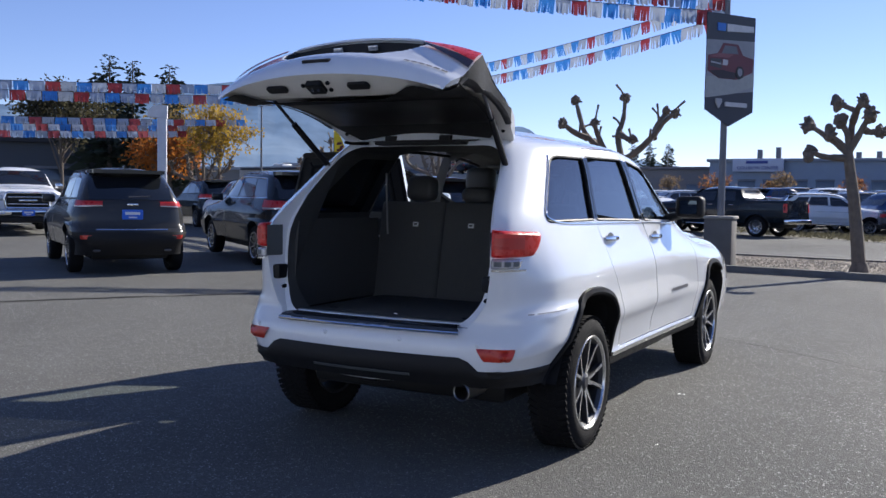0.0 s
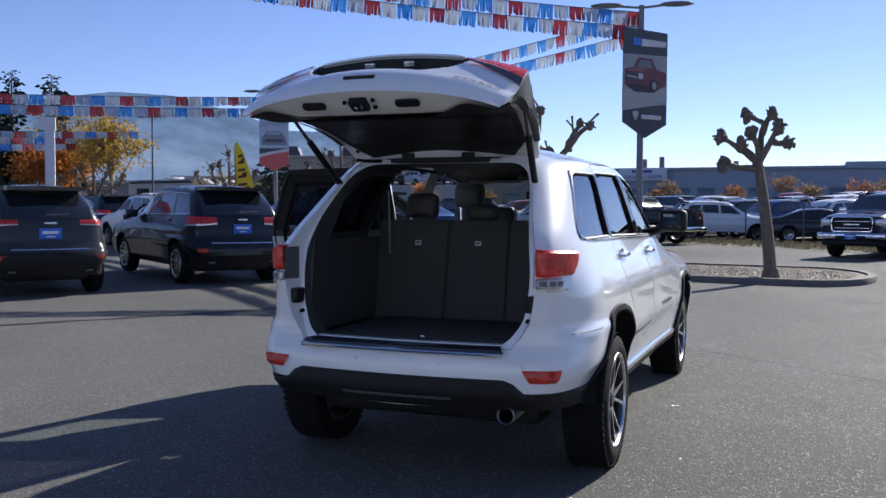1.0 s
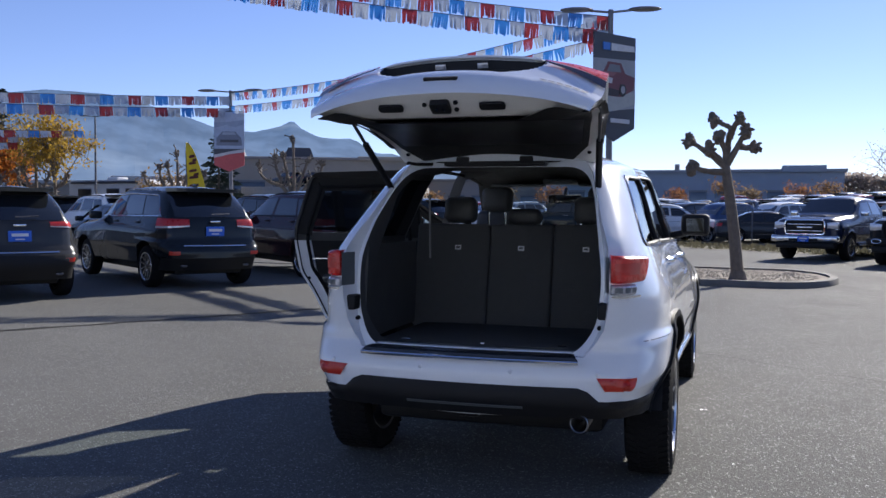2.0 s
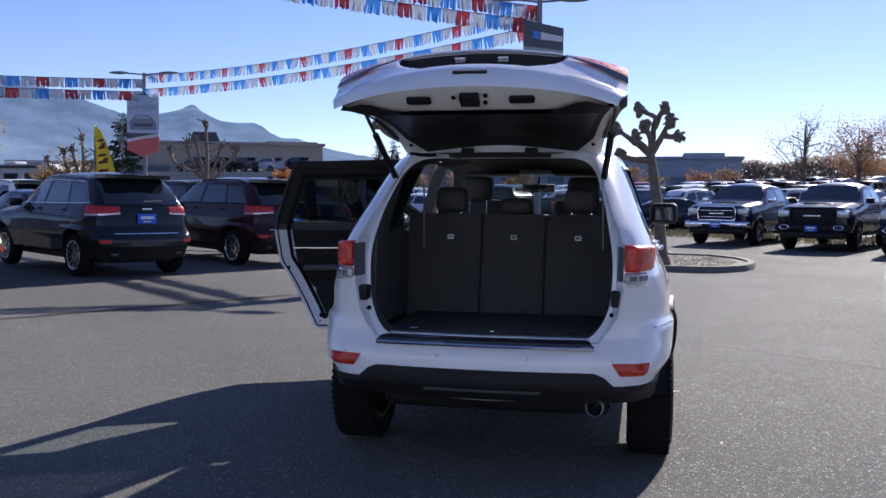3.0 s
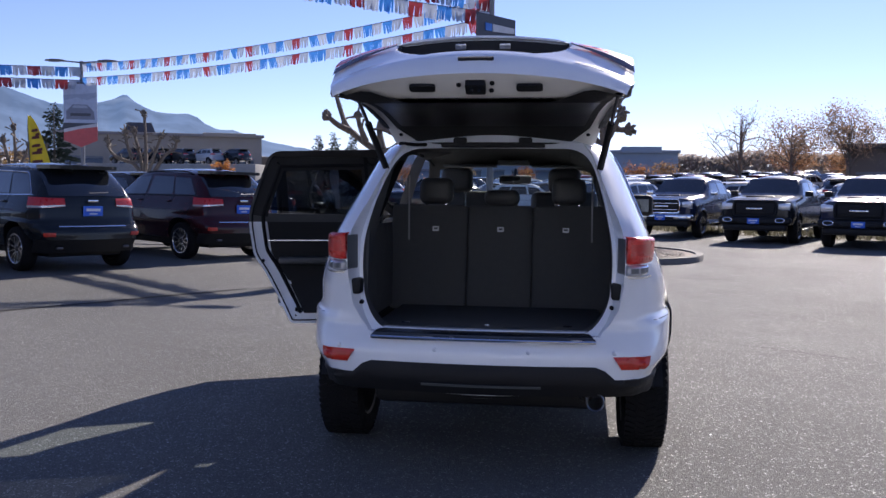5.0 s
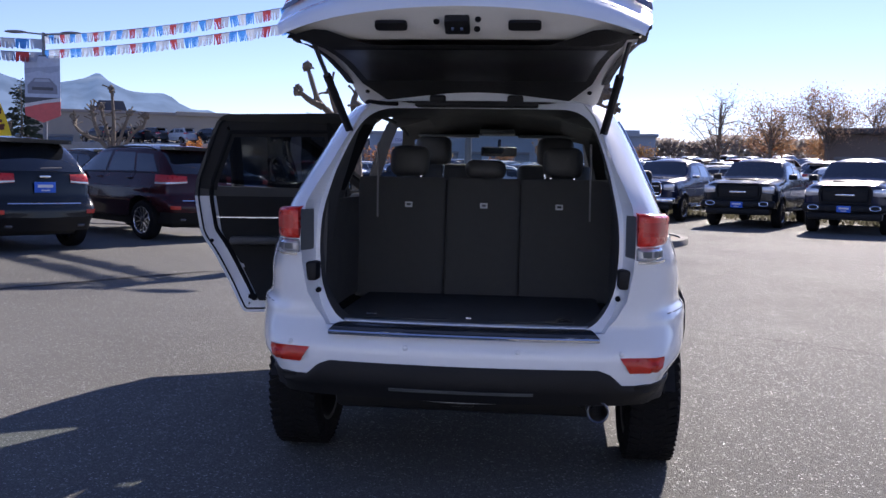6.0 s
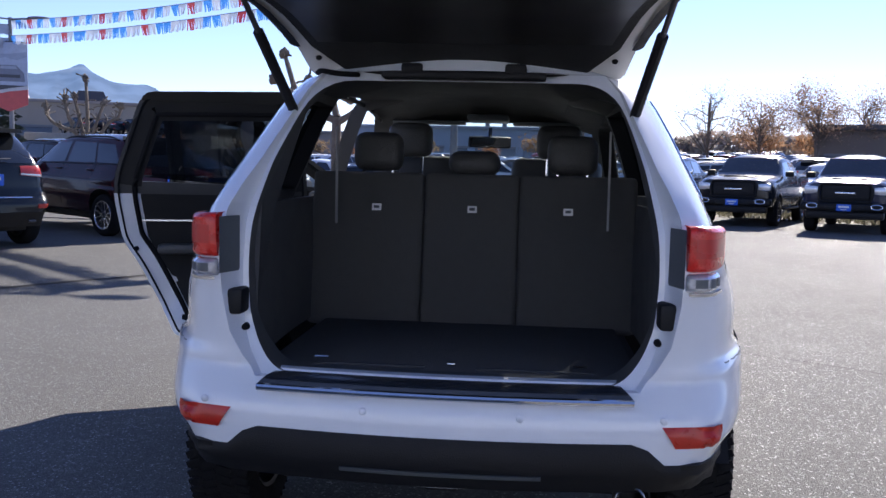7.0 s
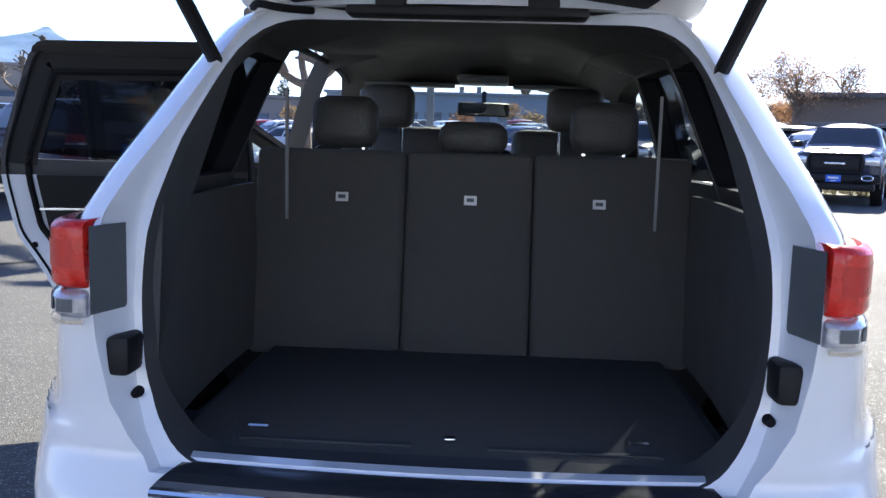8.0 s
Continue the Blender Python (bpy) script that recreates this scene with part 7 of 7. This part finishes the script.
hall = building("service_building", -20.8, 106.4, 13.3, 105.3, 30, 5.9, (0.27, 0.32, 0.39), (0.24, 0.27, 0.32), "long low grey-blue commercial building", 12, ((0.81, 0.945, 0.75),))
for x, hh in ((4.7, 1.3), (6.8, 1.55), (15.5, 0.9), (17.6, 0.95)):
    part("roof_vent", box(x, x + 0.55, 3.5, 4.1, 6.2, 6.2 + hh, 0.03), GREYPOLE, hall)
building("low_shop_building", -52.0, 113.0, -22.0, 112.0, 20, 5.2, (0.26, 0.24, 0.23), (0.2, 0.19, 0.19), "low grey-brown shop building in the distance", 9, ((0.2, 0.35, 0.6),))
shops = building("shop_building", -59.7, 97.3, -38.0, 107.5, 30, 7.7, (0.3, 0.27, 0.24), (0.24, 0.22, 0.22), "tan flat-roofed shop building with parapets", 4, ((0.7, 0.97, 0.5),))
building("low_store", -61.5, 78.0, -52.0, 84.6, 12, 4.5, (0.30, 0.27, 0.235), (0.42, 0.43, 0.45), "low tan store with a pale flat roof", 3, ((0.62, 0.95, 0.5),))
building("low_store", -78.0, 70.0, -63.5, 80.0, 12, 4.0, (0.26, 0.25, 0.24), (0.40, 0.41, 0.43), "low grey store with a pale flat roof", 4)
for a, c in ((0.3, 2.4), (7.4, 11.2)):
    dm = prism([(a, 8.0), (c, 8.0), (c - 0.5, 9.3), (a + 0.5, 9.3)], 1.0, 7.0, "y")
    part("dormer_roof", dm, mat("slate_dormer", (0.05, 0.055, 0.075), 0.6, var=0.15), shops, "dark slate mansard roof")
building("dark_hall", -70, 14.5, -44.0, 44.5, 16, 4.5, (0.085, 0.092, 0.105), (0.035, 0.035, 0.04), "dark low hall behind the trees", 7)
building("brown_shed", 17.8, 56.0, 37.0, 47.5, 10, 4.15, (0.16, 0.13, 0.11), (0.1, 0.09, 0.09), "brown shed beyond the trees", 5)
# rooftop vents and sign board
sb = thing("building_sign", "white and blue sign board on the long building", "sign", pose(-18.0, 106.0, 4.75))
part("board", box(0, 5.6, -0.6, -0.45, 0, 1.5, 0.02), mat("sign_board", (0.5, 0.53, 0.62), 0.6, var=0.08), sb)
SIGNBLUE = mat("sign_blue", (0.03, 0.05, 0.25), 0.6)
def words(text, size, x, z, y, up):
    cu = bpy.data.curves.new("lettering", "FONT")
    cu.body, cu.size, cu.extrude = text, size, 0.02
    o = new("lettering", cu)
    me = bpy.data.meshes.new_from_object(o.evaluated_get(bpy.context.evaluated_depsgraph_get()))
    bpy.data.objects.remove(o)
    ob = part("lettering", me, SIGNBLUE, up, smooth=0)
    ob.matrix_basis = pose(x, y, z, 90, 0, 0)
for k, word in enumerate(("COLLISION", "CENTER")):
    words(word, 0.5, 0.5 + 2.72 * k, 0.25, -0.63, sb)
part("lettering_bar", box(1.5, 3.9, -0.63, -0.6, 0.92, 1.22, 0.0), SIGNBLUE, sb)


# canopy column with its beam
cc = thing("canopy_column", "square white canopy column", "column", pose(-28.3, 26.6, 0, 0, 0, 42))
part("column", box(-0.20, 0.20, -0.20, 0.20, 0, 5.2, 0.02), mat("column_white", (0.62, 0.63, 0.66), 0.6, var=0.08), cc)
part("cap", prism(fillet([(-0.62, 4.72), (0.24, 4.66), (0.24, 5.25), (-0.30, 5.25), (-0.60, 5.02)], 0.03), -0.25, 0.25, "y"), mat("column_white", (0.62, 0.63, 0.66), 0.6, var=0.08), cc)

# feather flag
ff = thing("feather_flag", "yellow feather flag with dark figures on a pole", "flag", pose(-19.95, 28.2, lie(-19.95, 28.2), 0, 0, 32))
part("pole", tube([(0, 0, 0), (0, 0, 2.2), (-0.04, 0, 3.5), (-0.03, 0, 3.85), (0.08, 0, 4.02)], [0.03, 0.025, 0.018, 0.014, 0.01], 8), STEEL, ff)
rows = []
for t in np.linspace(0, 1, 21):
    z = 0.9 + 3.08 * t
    w = 0.98 * (1 - t * 0.985) ** 0.55
    rows.append([(0.02 - 0.06 * t + w * k, 0.05 * math.sin(5 * k + 4 * t), z) for k in np.linspace(0, 1, 7)])
flag = part("cloth", grid_mesh(rows), mat("flag_yellow", (0.72, 0.52, 0.02), 0.7, var=0.12), ff, "yellow cloth")
for k, z in enumerate((1.3, 1.9, 2.5, 3.08)):
    w = 0.62 - 0.10 * k
    for q, (x0, x1, dz) in enumerate(((0.05, 0.95, 0.0), (0.45, 0.98, 0.12), (0.05, 0.80, 0.27))):
        g = prism(fillet([(w * x0 + 0.06, z + dz), (w * x1 + 0.06, z + dz + 0.05), (w * x1 + 0.04, z + dz + 0.16), (w * x0 + 0.08, z + dz + 0.11)], 0.04), -0.07, 0.07, "y")
        part("printed_bar", g, mat("flag_print", (0.1, 0.02, 0.015), 0.7), flag)

# motorhome
def motorhome(m, label):
    rv = thing("motorhome", label, "motorhome", m)
    shell = mat("weathered_white_panel", (0.66, 0.66, 0.66), 0.45, var=0.1, scale=1.5)
    beige, dark = mat("beige_stripe", (0.24, 0.215, 0.19), 0.5, var=0.1), mat("dark_stripe", (0.07, 0.07, 0.08), 0.5, var=0.1)
    part("body", prism(fillet([(0, 0.55), (6.8, 0.55), (6.8, 1.75), (8.05, 1.95), (8.1, 2.35), (7.75, 2.78), (7.2, 2.95), (0, 2.95)], [0.1, 0.1, 0.1, 0.2, 0.3, 0.3, 0.2, 0.12]), -1.2, 1.2, "y"), shell, rv)
    part("cab", prism(fillet([(6.75, 0.5), (8.95, 0.5), (9.0, 0.95), (8.75, 1.15), (8.1, 1.24), (7.5, 1.85), (6.75, 1.85)], 0.12), -1.0, 1.0, "y"), shell, rv, "white van cab")
    ws = bmesh.new()
    ws.faces.new([ws.verts.new(p) for p in ((8.03, -0.86, 1.31), (8.03, 0.86, 1.31), (7.58, 0.8, 1.80), (7.58, -0.8, 1.80))])
    bmesh.ops.translate(ws, vec=(0.03, 0, 0.02), verts=ws.verts)
    part("windscreen", ws, DARKGLASS, rv)
    part("cab_window", prism([(6.95, 1.24), (7.85, 1.24), (7.42, 1.72), (6.95, 1.72)], -1.015, -0.995, "y"), DARKGLASS, rv)
    for x, w in ((0.9, 1.2), (3.6, 1.1), (5.35, 0.5)):
        win = part("window", box(x, x + w, -1.225, -1.195, 1.78, 2.38, 0.03), INNERGLASS, rv, "dark side window")
        part("frame", box(x - 0.05, x + w + 0.05, -1.212, -1.196, 1.73, 2.43, 0.02), GREYPOLE, win)
    part("door", box(5.95, 6.6, -1.215, -1.198, 0.75, 2.45, 0.01), shell, rv)
    part("awning", tube([(0.3, -1.28, 2.80), (6.4, -1.28, 2.80)], 0.08, 8), dark, rv, "rolled dark awning")
    for z0, z1, a, k in ((1.28, 1.50, 0.1, beige), (0.98, 1.12, 0.1, dark), (0.60, 0.90, 0.1, beige)):
        part("stripe", prism([(a, z0), (6.7, z0 - 0.1), (6.7, z1 - 0.22), (3.4, z1), (a, z1 + 0.05)], -1.208, -1.196, "y"), k, rv)
    part("roof_unit", box(2.6, 3.6, -0.4, 0.4, 2.94, 3.15, 0.06), shell, rv)
    for x in (1.6, 7.9):
        for y in (-1.0, 1.0):
            add_wheel(rv, SMALL_WHEEL, y, x, 0.4).matrix_basis = pose(x, y, 0.4, 0, 0, -90 if y < 0 else 90)
    return rv


motorhome(on_ground(-40.8, 47.9, -14) @ Matrix.Scale(1.06, 4), "white motorhome with beige and dark stripes parked by the shops")


# ---- distance ----
def ridge(name, points, dist, color, label, seed, rough=1.0, rib_lift=0.0):
    """A far ridge: azimuth in degrees east of north against height in degrees, as a relief with ribs."""
    az = np.linspace(points[0][0], points[-1][0], 320)
    el = np.interp(az, [p[0] for p in points], [p[1] for p in points])
    rows = []
    for j in range(14):
        f = j / 13
        row = []
        for a, e in zip(az, el):
            n = noise.fractal(Vector((a * 0.8, f * 2.0, seed)), 0.7, 2.1, 6)
            z = dist * math.tan(radians(max(0.1, e + 0.12 * rough * n * f))) * f
            dd = dist * (0.7 + 0.3 * f) * (1 + 0.02 * n)
            row.append((dd * math.sin(radians(a)), dd * math.cos(radians(a)), z - 5 * (1 - f)))
        rows.append(row)
    m = bpy.data.materials.new(name)
    m.use_nodes = True
    nt = m.node_tree
    b = nt.nodes["Principled BSDF"]
    co, n1, rp = nt.nodes.new("ShaderNodeTexCoord"), nt.nodes.new("ShaderNodeTexNoise"), nt.nodes.new("ShaderNodeValToRGB")
    mp = nt.nodes.new("ShaderNodeMapping")
    mp.inputs["Scale"].default_value = (0.010, 0.010, 0.014)
    n1.inputs["Scale"].default_value, n1.inputs["Detail"].default_value = 1.0, 8
    nt.links.new(co.outputs["Object"], mp.inputs[0])
    nt.links.new(mp.outputs[0], n1.inputs["Vector"])
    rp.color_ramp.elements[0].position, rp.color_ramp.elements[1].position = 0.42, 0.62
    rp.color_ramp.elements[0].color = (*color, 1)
    rp.color_ramp.elements[1].color = (*[c * (1 + rib_lift) for c in color], 1)
    nt.links.new(n1.outputs["Fac"], rp.inputs[0])
    # valley haze and low cloud painted into the glow, thicker towards the foot
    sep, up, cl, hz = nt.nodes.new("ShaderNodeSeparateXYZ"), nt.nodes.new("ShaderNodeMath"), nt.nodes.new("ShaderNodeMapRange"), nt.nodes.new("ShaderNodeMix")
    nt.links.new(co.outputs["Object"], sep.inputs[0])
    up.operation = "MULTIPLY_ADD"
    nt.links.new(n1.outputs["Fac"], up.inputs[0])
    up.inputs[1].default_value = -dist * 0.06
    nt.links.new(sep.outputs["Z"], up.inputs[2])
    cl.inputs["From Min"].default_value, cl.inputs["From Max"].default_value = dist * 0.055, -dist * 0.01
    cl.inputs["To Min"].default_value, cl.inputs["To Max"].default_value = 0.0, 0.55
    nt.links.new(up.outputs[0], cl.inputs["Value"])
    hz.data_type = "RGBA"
    # drifting cloud streaks, painted into the same glow
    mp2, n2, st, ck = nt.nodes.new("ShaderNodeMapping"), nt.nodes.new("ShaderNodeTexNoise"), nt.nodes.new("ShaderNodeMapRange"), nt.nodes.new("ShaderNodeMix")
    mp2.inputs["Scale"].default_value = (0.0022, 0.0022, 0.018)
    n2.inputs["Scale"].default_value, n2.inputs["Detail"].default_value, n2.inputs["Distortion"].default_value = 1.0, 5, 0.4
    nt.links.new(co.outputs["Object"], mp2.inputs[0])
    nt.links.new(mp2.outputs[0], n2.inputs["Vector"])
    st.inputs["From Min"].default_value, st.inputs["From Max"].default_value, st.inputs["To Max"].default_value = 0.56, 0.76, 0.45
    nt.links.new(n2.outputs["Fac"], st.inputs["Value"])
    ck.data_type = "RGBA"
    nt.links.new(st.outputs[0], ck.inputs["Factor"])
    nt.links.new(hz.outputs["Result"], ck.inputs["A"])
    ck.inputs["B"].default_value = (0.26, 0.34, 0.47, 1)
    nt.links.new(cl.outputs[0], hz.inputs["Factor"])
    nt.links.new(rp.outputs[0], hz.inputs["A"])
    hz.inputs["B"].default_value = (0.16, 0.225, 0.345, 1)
    # base almost black: the ridge glows by itself in the painted haze tones
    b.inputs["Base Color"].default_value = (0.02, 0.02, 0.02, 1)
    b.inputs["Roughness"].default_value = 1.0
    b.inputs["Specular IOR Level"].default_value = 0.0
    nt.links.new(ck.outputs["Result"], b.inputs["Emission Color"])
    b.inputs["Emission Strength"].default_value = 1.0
    return tagged(part(name, grid_mesh(rows), m), label, "mountain", kind="structure")


ridge("backdrop_mountain", [(-75, 2.2), (-62, 3.8), (-56, 4.6), (-50, 5.2), (-45, 6.2), (-41, 6.8), (-37.5, 6.7), (-34, 5.8), (-31, 4.8), (-29.2, 4.75), (-28.3, 4.95), (-27.5, 5.17), (-27.05, 5.4), (-26.8, 5.38), (-26.3, 5.0), (-25.4, 4.6), (-24.7, 4.45), (-23.4, 4.45), (-22.7, 4.2), (-22.3, 3.85), (-21.6, 3.6), (-20.5, 3.45), (-19, 3.0), (-17, 2.6), (-14, 2.1), (-10, 1.6), (0, 0.9)], 2600, (0.062, 0.104, 0.19), "blue-grey mountain range with haze and low cloud painted in", 3.0, 1.3, 0.30)
ridge("backdrop_hills", [(-60, 1.2), (-20, 1.0), (-5, 1.4), (5, 1.0), (20, 0.7), (45, 0.9)], 3400, (0.27, 0.345, 0.47), "pale far hills with haze painted in", 9.0, 0.6, 0.05)


# ---- the far car park ----
PAINTS = [WHITE2, SILVER_PAINT, BLACK_PAINT, GREY_PAINT, BLUE_PAINT, WHITE2, WHITE2, RED_PAINT, SILVER_PAINT, SILVER_PAINT]
PAINT_WORDS = ["white", "silver", "black", "dark grey", "blue", "white", "white", "red", "silver", "silver"]
PROTO = {}
FAR_WHEEL = {k: PLAIN_WHEEL[k] for k in ("rim", "tyre", "spokes")}
SMALL_WHEEL = {k: SMALL_WHEEL[k] for k in ("rim", "tyre", "spokes")}
LOT = "cars in the far car park"


def lot_car(kind, k, m):
    key = (kind, k)
    if key not in PROTO:
        if kind == "sedan":
            PROTO[key] = sedan(PAINTS[k], m, PAINT_WORDS[k] + " sedan parked in the far car park")
        else:
            PROTO[key] = parked_suv(PAINTS[k], m, PAINT_WORDS[k] + " SUV parked in the far car park", FAR_WHEEL, False, False, LOT, True)
        return PROTO[key]
    return copy_thing(PROTO[key], m)


r = random.Random(11)
lot_car("suv", 0, on_ground(-3.6, 39.4, -80))
lot_car("sedan", 3, on_ground(0.6, 38.2, -84))
lot_car("suv", 9, on_ground(6.6, 37.6, -84))
for row in range(9):
    off = 11.6 + row * 6.0
    for i in range(-12, 15):
        if r.random() < 0.07:
            continue
        x, y = verge_point(i * 2.75 + r.uniform(-0.15, 0.15) + row * 1.3, off + r.uniform(-0.3, 0.3))
        if y < 26 or abs(x - 6) > 48:
            continue
        h = -39.7 + (0 if row % 2 else 180) + r.uniform(-2, 2)
        lot_car("suv" if r.random() < 0.5 else "sedan", r.randrange(10), on_ground(x, y, h))
# cars behind the parked row
for x, y, kind, k, h in ((-13.8, 17.2, "sedan", 2, 60), (-16.2, 19.6, "suv", 0, 62), (-11.0, 20.4, "suv", 3, 60), (-8.6, 23.6, "sedan", 4, 58), (-12.6, 26.0, "suv", 0, 150), (-16.0, 30.0, "sedan", 1, 60), (-20.0, 21.5, "suv", 2, 60), (-27.5, 18.2, "suv", 3, -120), (-22.5, 30.6, "sedan", 8, 60), (-9.5, 30.5, "suv", 2, 60), (-6.5, 34.0, "sedan", 0, 60)):
    lot_car(kind, k, on_ground(x, y, h))
# display deck with cars beside the shops
tagged(part("display_deck", box(-52, -32, 88, 96, 0, 3.9, 0.05, pose(0, 0, 0)), CONCRETE), "low concrete display deck", "deck", kind="structure")
for k, (x, y) in enumerate(((-45.6, 90.0), (-42.8, 90.6), (-40.2, 91.0), (-37.1, 91.0), (-34.0, 91.2))):
    lot_car("suv", (3, 2, 3, 1, 2)[k], pose(x, y, 3.9, 0, 0, 62))

# chain fence posts along the verge
fence = thing("fence", "thin wire fence on steel posts along the verge", "fence")
post = tube([(0, 0, 0), (0, 0, 1.5)], 0.03, 6)
pm = bpy.data.meshes.new("post")
post.to_mesh(pm)
post.free()
pm.materials.append(STEEL)
ends = []
for i in range(-8, 8):
    x, y = verge_point(i * 3.0, 5.0)
    o = new("post", pm)
    o.parent = fence
    o.matrix_basis = pose(x, y, 0)
    ends.append((x, y))
for z in (0.5, 0.95, 1.45):
    part("wire", tube([(x, y, z) for x, y in ends], 0.006, 4), STEEL, fence)

# unseen plain wall, added behind the walk to bounce light onto the tail
wall = box(-32, 26, -14.6, -14.2, 0, 5.2, 0.0)
tagged(part("wall_showroom", wall, mat("bounce_wall_grey", (0.36, 0.40, 0.47), 0.85, var=0.08, scale=2, bump=0.3, bscale=60), smooth=0), "plain blue-grey wall behind the walk, added unseen to bounce light", "wall", kind="structure")
